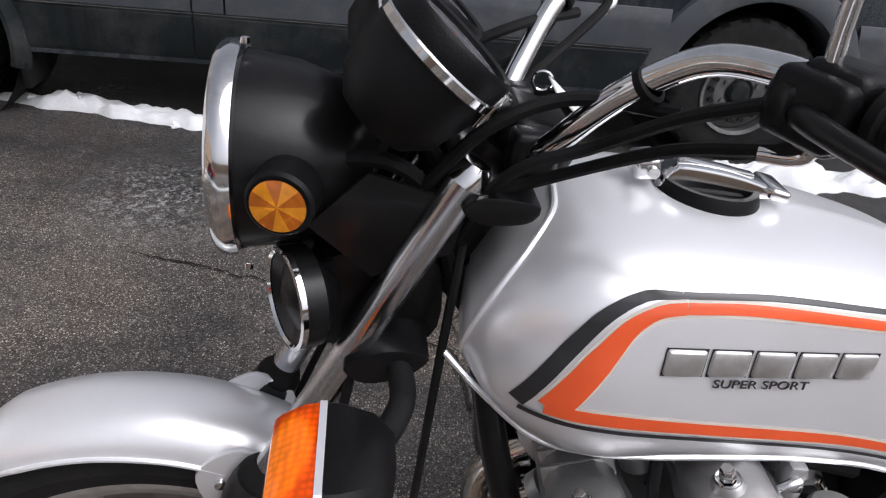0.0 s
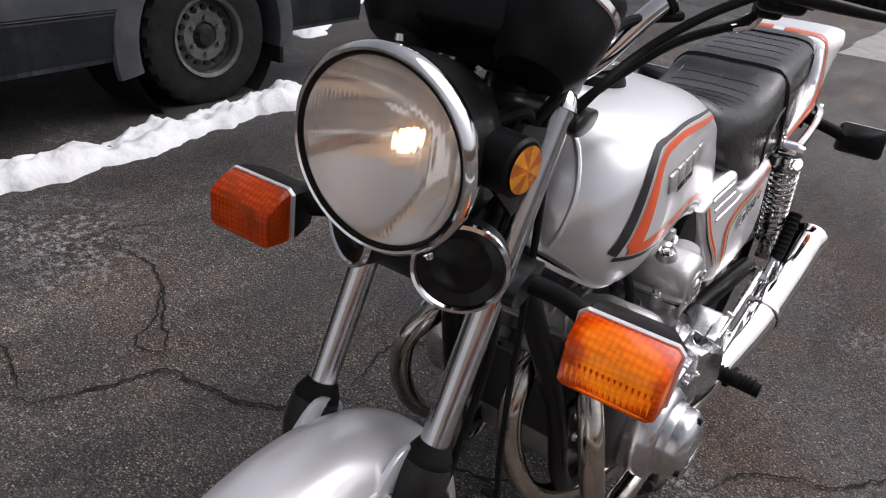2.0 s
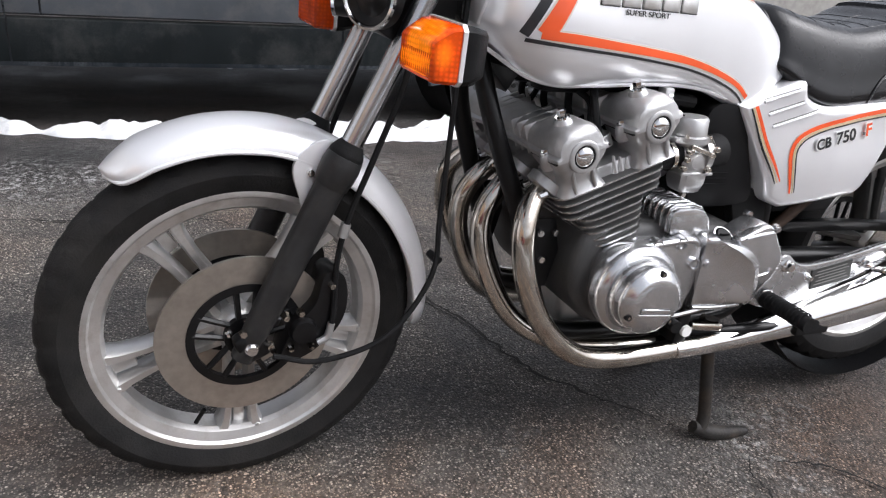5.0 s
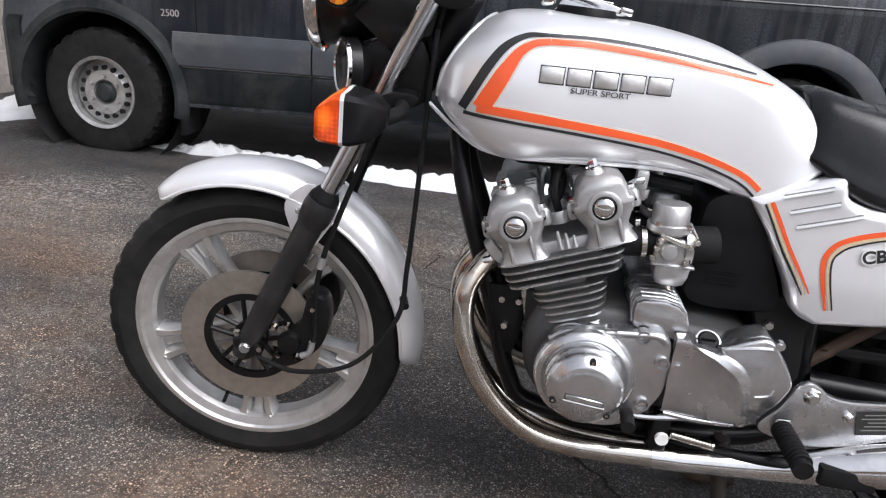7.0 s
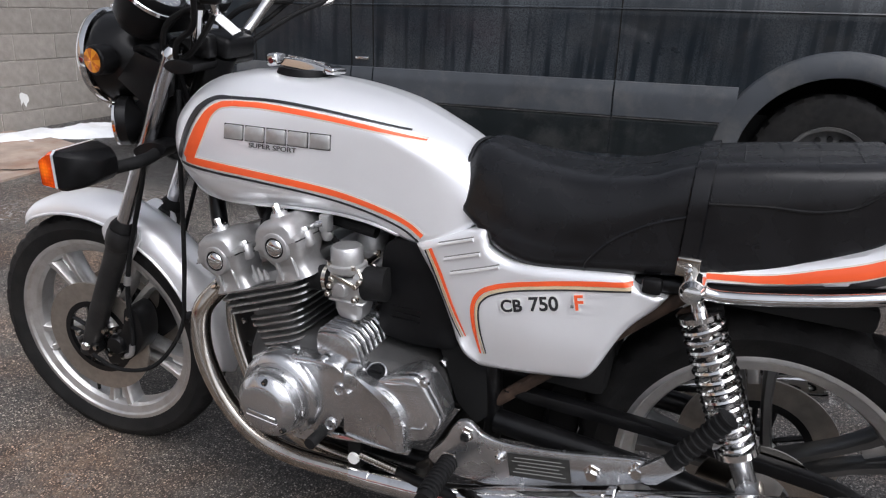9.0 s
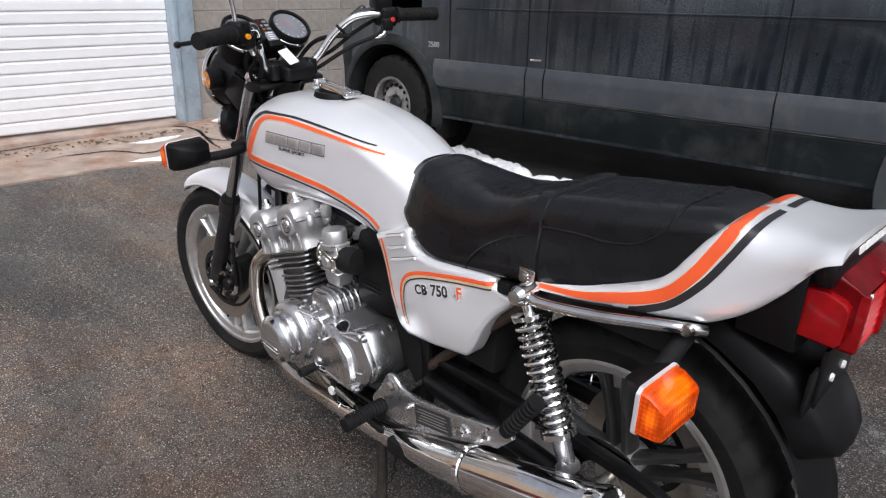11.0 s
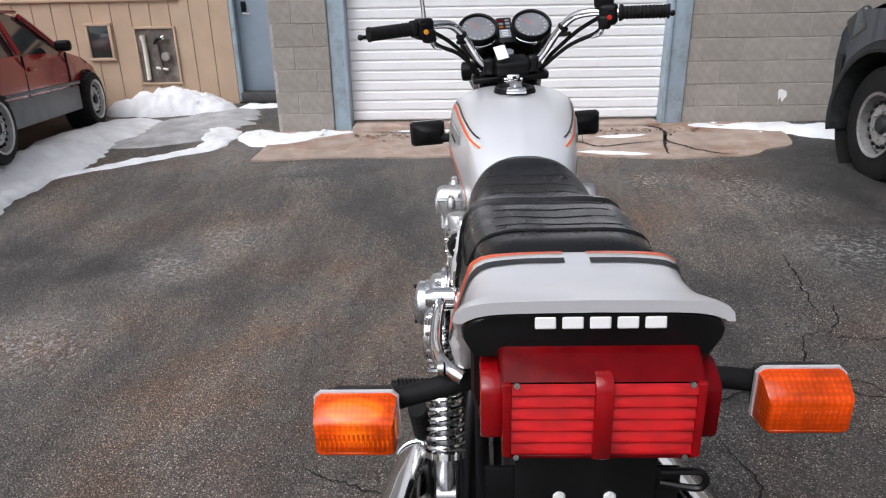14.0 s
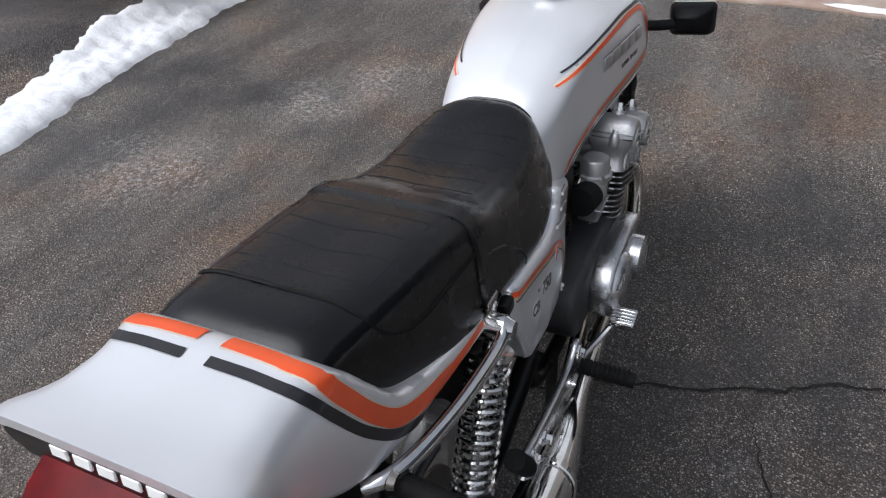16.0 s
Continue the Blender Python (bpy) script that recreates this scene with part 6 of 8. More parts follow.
for sd in (-1, 1):
    top_ = curve([(x, 0, z) for x, z in PANEL[:11]], 90)
    bot_ = curve([(x, 0, z) for x, z in [PANEL[0]] + PANEL[:10:-1] + [PANEL[10]]], 90)
    rim_pts = [Vector(q) for q in top_ + bot_]
    rows = []
    for a, b in zip(top_, bot_):
        row = []
        for k in range(25):
            v_ = k / 24
            v_ = v_ * v_ * (3 - 2 * v_)
            p = Vector(a).lerp(Vector(b), v_)
            dd = min((p - r).length for r in rim_pts)
            p.y = sd * (panel_y(p.x, p.z) - 0.010 * (1 - min(1.0, dd / 0.012)) ** 2)
            row.append(p)
        rows.append(row)
    bm = grid_bm(rows)
    bmesh.ops.remove_doubles(bm, verts=bm.verts, dist=1e-5)
    edge = [e for e in bm.edges if e.is_boundary]
    ext = bmesh.ops.extrude_edge_only(bm, edges=edge)
    for g in ext["geom"]:
        if isinstance(g, bmesh.types.BMVert):
            g.co.y -= sd * 0.035
    PTREE = tree_of(bm)
    pan = bp("side_panel", bm, M_SILVER, "silver side panel with orange lines", sharp=50)
    for pts, wd, mm in (
        ([(0.92, 0.713), (0.94, 0.680), (0.96, 0.645), (0.985, 0.606), (1.004, 0.577)], [0.007, 0.0065, 0.006, 0.005, 0.002], M_ORANGE),
        ([(0.9145, 0.7105), (0.9345, 0.677), (0.9545, 0.642), (0.9795, 0.603), (0.9985, 0.574)], [0.004, 0.004, 0.004, 0.003, 0.002], M_GOLD),
        ([(0.9105, 0.7085), (0.9305, 0.675), (0.9505, 0.64), (0.9755, 0.601), (0.9945, 0.572)], [0.003, 0.003, 0.003, 0.003, 0.002], M_BLACKD),
        ([(1.262, 0.727), (1.16, 0.709), (1.09, 0.692), (1.045, 0.676), (1.022, 0.66), (1.012, 0.635), (1.018, 0.6), (1.034, 0.553)], [0.008, 0.008, 0.008, 0.008, 0.0085, 0.008, 0.007, 0.003], M_ORANGE),
        ([(1.262, 0.720), (1.16, 0.702), (1.09, 0.685), (1.049, 0.67), (1.029, 0.656), (1.0195, 0.635), (1.025, 0.6), (1.040, 0.554)], [0.005, 0.005, 0.005, 0.005, 0.005, 0.005, 0.004, 0.002], M_GOLD),
        ([(1.262, 0.716), (1.16, 0.698), (1.09, 0.681), (1.052, 0.6665), (1.033, 0.654), (1.0235, 0.635), (1.029, 0.6), (1.044, 0.555)], [0.003, 0.003, 0.003, 0.003, 0.003, 0.003, 0.003, 0.002], M_BLACKD),
    ):
        bp("panel_line", decal(PTREE, pts, wd, sd), mm, "", pan)
    for k in range(3):
        q = [on_side(PTREE, 0.935 + 0.014 * k + 0.022 * i, 0.722 - 0.022 * k + 0.0085 * i, sd) for i in range(5)]
        bp("vent_rib", tube([p for p in q if p], 0.0032, 8), M_SILVER, "", pan)
        q = [on_side(PTREE, 0.935 + 0.014 * k + 0.022 * i, 0.7265 - 0.022 * k + 0.0085 * i, sd) for i in range(5)]
        bp("vent_slot", tube([p for p in q if p], 0.001, 6), M_TEXTG, "", pan)
    yy = panel_y(1.15, 0.67)
    for bd, x, mm, sz in (("CB", 1.066, M_BLACKD, 0.0285), ("750", 1.113, M_BLACKD, 0.0325), ("F", 1.184, M_ORANGE, 0.034)):
        xx = x if sd < 0 else 2 * 1.14 - x - 0.004
        base = Matrix.Translation((xx, sd * (yy + 0.0035), 0.635 + (x - 1.066) * 0.25))
        m = base @ (pose(0, 0, 0, 0, -14.0, 0) @ pose(0, 0, 0, 87, 0, 0) if sd < 0 else pose(0, 0, 0, 0, -14.0, 0) @ pose(0, 0, 0, 87, 0, 180))
        if sd > 0 or True:
            bp("lettering_edge", moved(text_bm(bd, sz, 0.0003, 0.0028), m), M_WHITED, "", pan, False)
            bp("lettering", moved(text_bm(bd, sz, 0.0007, 0.0008), m), mm, "", pan, False)
    bp("lettering_dot", box((1.178, sd * (yy + 0.003), 0.676), (0.005, 0.002, 0.005)), M_TEXTG, "", pan, False)

# frame: one black tube work
for sd in (-1, 1):
    bp("frame_tube", tube([(0.385, sd * 0.03, 0.80), (0.42, sd * 0.07, 0.66), (0.49, sd * 0.1, 0.48), (0.545, sd * 0.105, 0.32), (0.60, sd * 0.11, 0.27), (0.80, sd * 0.115, 0.265), (1.0, sd * 0.11, 0.28), (1.05, sd * 0.1, 0.36), (1.03, sd * 0.1, 0.6), (1.02, sd * 0.09, 0.74)], 0.017, 12, 60), M_BLACK, "black frame tube")
    bp("frame_tube", tube([(0.37, sd * 0.02, 0.86), (0.6, sd * 0.06, 0.80), (0.9, sd * 0.09, 0.72), (1.1, sd * 0.115, 0.71), (1.38, sd * 0.12, 0.735), (1.62, sd * 0.115, 0.79)], 0.015, 10, 40), M_BLACK, "black frame tube")
    bp("frame_tube", tube([(1.04, sd * 0.1, 0.42), (1.2, sd * 0.115, 0.58), (1.36, sd * 0.12, 0.735)], 0.012, 10), M_RUST if sd < 0 else M_BLACK, "chipped frame brace")
    bp("engine_mount", slab([(0.49, 0.50), (0.545, 0.50), (0.56, 0.44), (0.545, 0.37), (0.515, 0.37)], sd * 0.112, sd * 0.12, 0.001), M_BLACK, "black engine mounting plate")
    for x, z in ((0.515, 0.475), (0.545, 0.475), (0.525, 0.425)):
        bp("bolt", lathe([(0, 0.008), (0.006, 0.008), (0.008, 0.004), (0.008, 0)], (x, sd * 0.121, z), (0, sd, 0), 6), M_CHROME)
    bp("frame_bolt", lathe([(0, 0.012), (0.007, 0.012), (0.009, 0.009), (0.009, 0)], (0.962, sd * 0.135, 0.507), (0, sd, 0), 6), M_CHROME)
    bp("rear_frame_cover", slab([(0.93, 0.55), (1.02, 0.55), (1.06, 0.42), (1.02, 0.38), (0.98, 0.42)], sd * 0.09, sd * 0.115, 0.003), M_DARK, "black frame gusset")
bp("steering_head", tube([(0.30, 0, 0.80), (0.385, 0, 0.985)], 0.034, 18), M_BLACK, "black steering head")
bp("frame_gusset", slab([(0.33, 0.84), (0.40, 0.90), (0.52, 0.80), (0.46, 0.70)], -0.03, 0.03, 0.004), M_BLACK)
bp("seat_pan", box((1.3, 0, 0.72), (0.6, 0.2, 0.04), 0.01), M_DARK)
bp("inner_guard", lathe([(0.36, -0.075), (0.365, -0.07), (0.365, 0.07), (0.36, 0.075)], (1.50, 0, 0.40), (0, 1, 0), 40), M_PLASTIC, "black inner mudguard")
bp("battery_box", box((1.12, 0, 0.60), (0.24, 0.2, 0.22), 0.015), M_DARK, "black box behind the side panels")

bp("splash_guard", slab(rounded([(0.98, 0.58), (1.22, 0.58), (1.24, 0.5), (1.19, 0.42), (1.18, 0.33), (1.0, 0.3), (0.97, 0.4)], 30), -0.02, 0.02, 0.004), M_DARK, "black splash guard ahead of the rear wheel")

# air box
bm = slab(rounded([(0.83, 0.70), (0.90, 0.705), (0.945, 0.62), (0.975, 0.54), (0.94, 0.52), (0.83, 0.525), (0.825, 0.6)], 40), -0.12, 0.12, 0.012, 3)
air = bp("air_box", bm, M_PLASTIC, "black plastic air box")
for sd in (-1, 1):
    for k in range(3):
        bp("air_box_rib", box((0.875, sd * 0.1215, 0.562 + 0.011 * k), (0.055, 0.003, 0.002)), M_PLASTIC, "", air, False)

# engine
ENG = Matrix.Translation((0.669, 0, 0.41)) @ Matrix.Rotation(radians(-21), 4, "Y")
# in the engine's axes: -x is forward, z along the cylinders


def ep(name, bm, m, label="", parent=None, smooth=True, sharp=40.0):
    return part(name, moved(bm, ENG), m, parent or bike, label, smooth, sharp)


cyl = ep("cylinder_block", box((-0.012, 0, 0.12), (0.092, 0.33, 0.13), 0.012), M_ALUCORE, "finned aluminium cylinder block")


def fin(z, x0, x1, hw, th=0.0035, rnd=0.03):
    pts = []
    for cx, cy, a0 in ((x1 - rnd, hw - rnd, 0), (x0 + rnd, hw - rnd, 90), (x0 + rnd, -hw + rnd, 180), (x1 - rnd, -hw + rnd, 270)):
        for k in range(5):
            a = radians(a0 + 22.5 * k)
            pts.append((cx + rnd * math.cos(a), cy + rnd * math.sin(a)))
    bm = bmesh.new()
    lo = [bm.verts.new((x, y, z - th / 2)) for x, y in pts]
    hi = [bm.verts.new((x, y, z + th / 2)) for x, y in pts]
    bm.faces.new(lo)
    bm.faces.new(hi[::-1])
    for i in range(len(pts)):
        j = (i + 1) % len(pts)
        bm.faces.new((lo[i], hi[i], hi[j], lo[j]))
    return bm


def soot_and_shade(ob):
    """Paints soot and the shade of the gaps on a fin's broad faces; its rim is bright."""
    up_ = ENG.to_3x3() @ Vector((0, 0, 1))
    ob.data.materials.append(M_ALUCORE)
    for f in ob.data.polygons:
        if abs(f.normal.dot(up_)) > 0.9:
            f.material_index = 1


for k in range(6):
    soot_and_shade(ep("fin", fin(0.065 + 0.0134 * k, -0.054 - 0.002 * k, 0.05 + 0.0035 * k, 0.182, 0.0034), M_POLISH, "", cyl, False))
head = ep("cylinder_head", box((-0.005, 0, 0.192), (0.15, 0.335, 0.05), 0.012), M_ALU, "aluminium cylinder head")
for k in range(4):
    soot_and_shade(ep("fin", fin(0.153 + 0.0137 * k, -0.096 - 0.0035 * k, 0.094 + 0.005 * k, 0.192, 0.0036, 0.025), M_POLISH, "", head, False))
def cam_cover(cx):
    """One camshaft cover: a domed casting with a waist in the middle, on towers that rise from the head, a round plug in each end."""
    prof = [(-0.05, 0.0), (-0.05, 0.008), (-0.043, 0.011), (-0.041, 0.024), (-0.034, 0.038), (-0.02, 0.046), (0.02, 0.046), (0.034, 0.038), (0.041, 0.024), (0.043, 0.011), (0.05, 0.008), (0.05, 0.0)]
    rows = []
    for y, s_ in ((-0.206, 0.62), (-0.204, 0.8), (-0.197, 0.94), (-0.186, 1.0), (-0.125, 1.0), (-0.112, 0.9), (-0.1, 0.78), (0.1, 0.78), (0.112, 0.9), (0.125, 1.0), (0.186, 1.0), (0.197, 0.94), (0.204, 0.8), (0.206, 0.62)):
        rows.append([(cx + a * (0.6 + 0.4 * s_), y, 0.264 + b * s_) for a, b in prof])
    cov = ep("cam_cover", grid_bm(rows, True, True), M_ALU, "cast aluminium camshaft cover", None, True, 35)
    for k in range(3):
        for sd in (-1, 1):
            ep("cover_rib", box((cx, sd * (0.04 + 0.024 * k), 0.275), (0.082, 0.007, 0.052), 0.003, 2), M_ALU, "", cov)
    for sd in (-1, 1):
        # tower below the split line
        rows = []
        for z, hx, y0, y1 in ((0.266, 0.048, 0.118, 0.204), (0.255, 0.047, 0.118, 0.202), (0.24, 0.039, 0.122, 0.196), (0.226, 0.033, 0.128, 0.19), (0.21, 0.034, 0.125, 0.19), (0.196, 0.042, 0.115, 0.194)):
            c_ = 0.012
            rows.append([(cx + a, sd * b, z) for a, b in ((-hx, y0), (-hx, y1 - c_), (-hx + 0.004, y1 - 0.004), (-hx + c_, y1), (hx - c_, y1), (hx - 0.004, y1 - 0.004), (hx, y1 - c_), (hx, y0))])
        ep("cam_tower", grid_bm(rows, True, True), M_ALU, "", cov, True, 35)
        ep("tower_web", box((cx - 0.018, sd * 0.19, 0.226), (0.006, 0.012, 0.056), 0.002, 1), M_ALU, "", cov)
        ep("tower_web", box((cx + 0.018, sd * 0.19, 0.226), (0.006, 0.012, 0.056), 0.002, 1), M_ALU, "", cov)
        # split line and its gasket
        ep("gasket", box((cx, sd * 0.162, 0.2645), (0.1, 0.083, 0.0022)), M_DARK, "", cov, False)
        for bx in (-0.047, 0.047):
            ep("cover_lug", lathe([(0, 0.012), (0.008, 0.012), (0.0105, 0.008), (0.0115, -0.012), (0.009, -0.016)], (cx + bx, sd * 0.168, 0.262), (0, 0, 1), 16), M_ALU, "", cov)
            ep("flange_bolt", lathe([(0, 0.009), (0.005, 0.009), (0.006, 0.005), (0.0075, 0.004), (0.0075, 0)], (cx + bx, sd * 0.168, 0.273), (0, 0, 1), 6), M_CHROME, "", cov)
        # round end boss with its plug
        ep("cam_boss", lathe([(0.028, -0.04), (0.028, 0.0), (0.0268, 0.004), (0.024, 0.0055), (0.0195, 0.005), (0.0188, 0.001)], (cx, sd * 0.204, 0.262), (0, sd, 0), 40), M_ALU, "", cov)
        ep("plug_seal", lathe([(0.019, 0.0035), (0.0175, 0.0035), (0.017, 0.001)], (cx, sd * 0.204, 0.262), (0, sd, 0), 32), M_RUBBER, "", cov)
        ep("cam_plug", lathe([(0, 0.0095), (0.008, 0.009), (0.0135, 0.007), (0.0165, 0.004), (0.0172, 0.0)], (cx, sd * 0.204, 0.262), (0, sd, 0), 32), M_CHROME, "shiny domed end plug", cov)
        ep("cover_boss", lathe([(0.013, 0.006), (0.016, 0.002), (0.019, -0.016)], (cx - 0.004, sd * 0.16, 0.312), (0, 0, 1), 18), M_ALU, "", cov)
        ep("washer", lathe([(0.012, 0.003), (0.0125, 0.0), (0.0, 0.0)], (cx - 0.004, sd * 0.16, 0.318), (0, 0, 1), 18), M_CHROME, "", cov)
        ep("cover_bolt", lathe([(0, 0.014), (0.006, 0.014), (0.0075, 0.011), (0.008, 0.0)], (cx - 0.004, sd * 0.16, 0.32), (0, 0, 1), 6), M_CHROME, "", cov)
    return cov


for cx in (-0.058, 0.084):
    cam_cover(cx)
for sd in (-1, 1):
    for k in range(3):
        ep("head_spike", tube([(0.004 + 0.012 * k, sd * 0.186, 0.205), (0.004 + 0.012 * k, sd * 0.186, 0.236 - 0.006 * k)], [0.0052, 0.002], 8), M_ALU, "", head)
for y in (-0.135, -0.045, 0.045, 0.135):
    ep("plug_well", lathe([(0.018, 0.02), (0.02, 0.018), (0.022, 0)], (0.012, y, 0.238), (0, 0, 1), 16), M_ALU, "", head)
    ep("plug_lead", tube([(0.012, y, 0.245), (0.012, y, 0.29), (0.03, y * 0.8, 0.33)], 0.007, 8), M_RUBBER, "", head)
    ep("exhaust_port", tube([(-0.06, y, 0.215), (-0.112, y, 0.208)], 0.026, 16), M_ALU, "", head)
    for dx in (-0.03, 0.03):
        ep("stud", lathe([(0, 0.014), (0.006, 0.013), (0.0075, 0)], (-0.115, y + dx, 0.206), (-1, 0, 0), 8), M_CHROME, "", head)

# crankcase and covers
CASE = rounded([(0.575, 0.49), (0.60, 0.50), (0.72, 0.505), (0.80, 0.50), (0.93, 0.485), (0.965, 0.45), (0.965, 0.40), (0.93, 0.35), (0.82, 0.335), (0.70, 0.31), (0.62, 0.315), (0.575, 0.36), (0.56, 0.43)], 60)
case = bp("crankcase", slab(CASE, -0.175, 0.175, 0.02, 3), M_CASE, "cast aluminium crankcase")
bp("oil_pan", box((0.72, 0, 0.31), (0.24, 0.2, 0.08), 0.02, 3), M_ALU, "", case)
LCOV = rounded([(0.595, 0.403), (0.600, 0.44), (0.608, 0.463), (0.636, 0.477), (0.673, 0.481), (0.697, 0.484), (0.74, 0.489), (0.778, 0.491), (0.794, 0.482), (0.799, 0.458), (0.799, 0.387), (0.767, 0.335), (0.726, 0.31), (0.66, 0.31), (0.61, 0.345)], 70)
lc = bp("alternator_housing", slab(LCOV, -0.21, -0.165, 0.008, 3), M_POLISH, "polished alternator housing")
bp("housing_rim", tube([(0.603, -0.206, 0.452), (0.636, -0.208, 0.471), (0.69, -0.209, 0.478), (0.74, -0.209, 0.483), (0.776, -0.209, 0.485), (0.791, -0.207, 0.474)], 0.0065, 12, 40), M_POLISH, "", lc)
AC = (0.668, -0.2, 0.399)
bp("alternator_base", lathe([(0.084, 0.0), (0.083, 0.02), (0.078, 0.028), (0.071, 0.031), (0.067, 0.027), (0.063, 0.03)], AC, (0, -1, 0), 60), M_POLISH, "", lc)
bp("alternator_step", lathe([(0.0655, 0.02), (0.0655, 0.04), (0.063, 0.045), (0.06, 0.046)], AC, (0, -1, 0), 56), M_POLISH, "", lc)
alt = bp("alternator_cover", lathe([(0, 0.0785), (0.03, 0.0785), (0.0445, 0.078), (0.047, 0.0765), (0.0595, 0.067), (0.062, 0.063), (0.0625, 0.055), (0.0625, 0.03)], AC, (0, -1, 0), 64), M_POLISH, "round brushed alternator cover with a plain raised bar", lc)
bp("maker_ground", box((AC[0], -0.2787, AC[2] - 0.012), (0.064, 0.0014, 0.0125), 0.0006, 1, (0, 5, 0)), M_CASE, "", alt)
bp("maker_bar", box((AC[0], -0.2796, AC[2] - 0.0115), (0.06, 0.0028, 0.0085), 0.0012, 1, (0, 5, 0)), M_POLISH, "", alt)
bp("maker_bar_edge", box((AC[0], -0.2792, AC[2] - 0.0185), (0.066, 0.0024, 0.0018), 0.0004, 1, (0, 5, 0)), M_WHITED, "", alt)
for a in (86, 205, 318):
    q = (AC[0] + 0.0535 * math.cos(radians(a)), -0.271, AC[2] + 0.0535 * math.sin(radians(a)))
    bp("screw_well", lathe([(0, 0.0035), (0.0042, 0.0035), (0.0052, 0.0045), (0.006, -0.004)], q, (0, -1, 0), 14), M_DARK, "", alt)
    bp("cover_screw", lathe([(0, 0.0045), (0.0028, 0.0045), (0.003, 0.0)], q, (0, -1, 0), 8), M_STEEL, "", alt)
for x, z in ((0.699, 0.478), (0.752, 0.481), (0.79, 0.44), (0.772, 0.36), (0.606, 0.375)):
    bp("cover_boss", lathe([(0, 0.004), (0.0055, 0.004), (0.006, 0.001), (0.0085, 0.001), (0.0095, 0.006), (0.012, 0.006), (0.0135, -0.01)], (x, -0.209, z), (0, -1, 0), 16), M_POLISH, "", lc)
SPROCKET = rounded([(0.804, 0.487), (0.831, 0.49), (0.845, 0.477), (0.862, 0.474), (0.878, 0.484), (0.912, 0.505), (0.945, 0.512), (0.976, 0.476), (0.992, 0.449), (0.993, 0.43), (0.977, 0.398), (0.955, 0.386), (0.936, 0.38), (0.927, 0.356), (0.853, 0.354), (0.806, 0.355), (0.806, 0.395), (0.804, 0.444)], 80)
sp = bp("sprocket_cover", slab(SPROCKET, -0.206, -0.16, 0.004, 2), M_POLISH, "polished sprocket cover with a swept ridge and a flat rear face")
RIDGE = [
    [(0.803, -0.2, 0.493), (0.807, -0.2, 0.494), (0.826, -0.2, 0.494), (0.834, -0.2, 0.492), (0.838, -0.2, 0.489)],
    [(0.803, -0.215, 0.487), (0.807, -0.22, 0.4865), (0.826, -0.226, 0.489), (0.834, -0.224, 0.487), (0.838, -0.206, 0.484)],
    [(0.802, -0.218, 0.455), (0.84, -0.223, 0.452), (0.872, -0.236, 0.467), (0.884, -0.233, 0.473), (0.891, -0.21, 0.478)],
    [(0.802, -0.218, 0.42), (0.85, -0.222, 0.422), (0.903, -0.239, 0.444), (0.916, -0.235, 0.45), (0.924, -0.21, 0.454)],
    [(0.803, -0.217, 0.385), (0.86, -0.221, 0.388), (0.916, -0.239, 0.412), (0.929, -0.235, 0.414), (0.937, -0.21, 0.415)],
    [(0.803, -0.215, 0.358), (0.86, -0.218, 0.356), (0.921, -0.236, 0.366), (0.932, -0.232, 0.368), (0.938, -0.21, 0.37)],
    [(0.803, -0.2, 0.352), (0.86, -0.2, 0.351), (0.923, -0.2, 0.352), (0.933, -0.2, 0.354), (0.938, -0.2, 0.357)],
]
cols_ = [curve([tuple(r[i]) for r in RIDGE], 40) for i in range(5)]
bp("swept_ridge", grid_bm([[(cols_[0][j][0], -0.2, cols_[0][j][2])] + [tuple(cols_[i][j]) for i in range(5)] for j in range(40)]), M_POLISH, "", sp, True, 28)
REAR = rounded([(0.872, 0.485), (0.885, 0.492), (0.912, 0.505), (0.945, 0.511), (0.974, 0.476), (0.99, 0.449), (0.991, 0.431), (0.975, 0.4), (0.955, 0.389), (0.93, 0.384), (0.915, 0.42), (0.893, 0.455)], 60)
bp("rear_face", slab(REAR, -0.2225, -0.2, 0.005, 3), M_POLISH, "", sp)
bp("cover_ridge", tube([(0.888, -0.2225, 0.489), (0.92, -0.224, 0.496), (0.948, -0.223, 0.499)], 0.0028, 8), M_POLISH, "", sp)
bp("cover_ridge", tube([(0.808, -0.213, 0.352), (0.86, -0.214, 0.349), (0.922, -0.212, 0.35)], 0.0048, 10), M_POLISH, "", sp)
bp("scuff_ridge", tube([(0.94, -0.223, 0.412), (0.962, -0.2235, 0.418), (0.967, -0.223, 0.428)], 0.0018, 6), M_POLISH, "", sp)
fc_ = bp("oil_filler", lathe([(0, 0.004), (0.014, 0.004), (0.0165, 0.0005), (0.017, -0.02)], (0.856, -0.197, 0.486), (0, -0.62, 0.78), 26), M_PLASTIC, "black oil filler cap", sp)
bp("filler_collar", lathe([(0.0172, -0.014), (0.0175, 0.0015), (0.0205, 0.001), (0.022, -0.02)], (0.856, -0.197, 0.486), (0, -0.62, 0.78), 26), M_POLISH, "", fc_)
bp("filler_grip", box((0.856, -0.2, 0.4905), (0.024, 0.004, 0.007), 0.0015, 1, (38, 0, 0)), M_PLASTIC, "", fc_)
for x, z in ((0.812, 0.443), (0.958, 0.505), (0.93, 0.36)):
    bp("cover_boss", lathe([(0, 0.006), (0.0045, 0.006), (0.005, 0.002), (0.008, 0.002), (0.009, -0.006)], (x, -0.219, z), (0, -1, 0), 12), M_POLISH, "", sp)
STARTER = [(0.733, 0.495), (0.731, 0.522), (0.734, 0.533), (0.743, 0.539), (0.778, 0.541), (0.8, 0.536), (0.814, 0.522), (0.822, 0.5), (0.826, 0.48)]
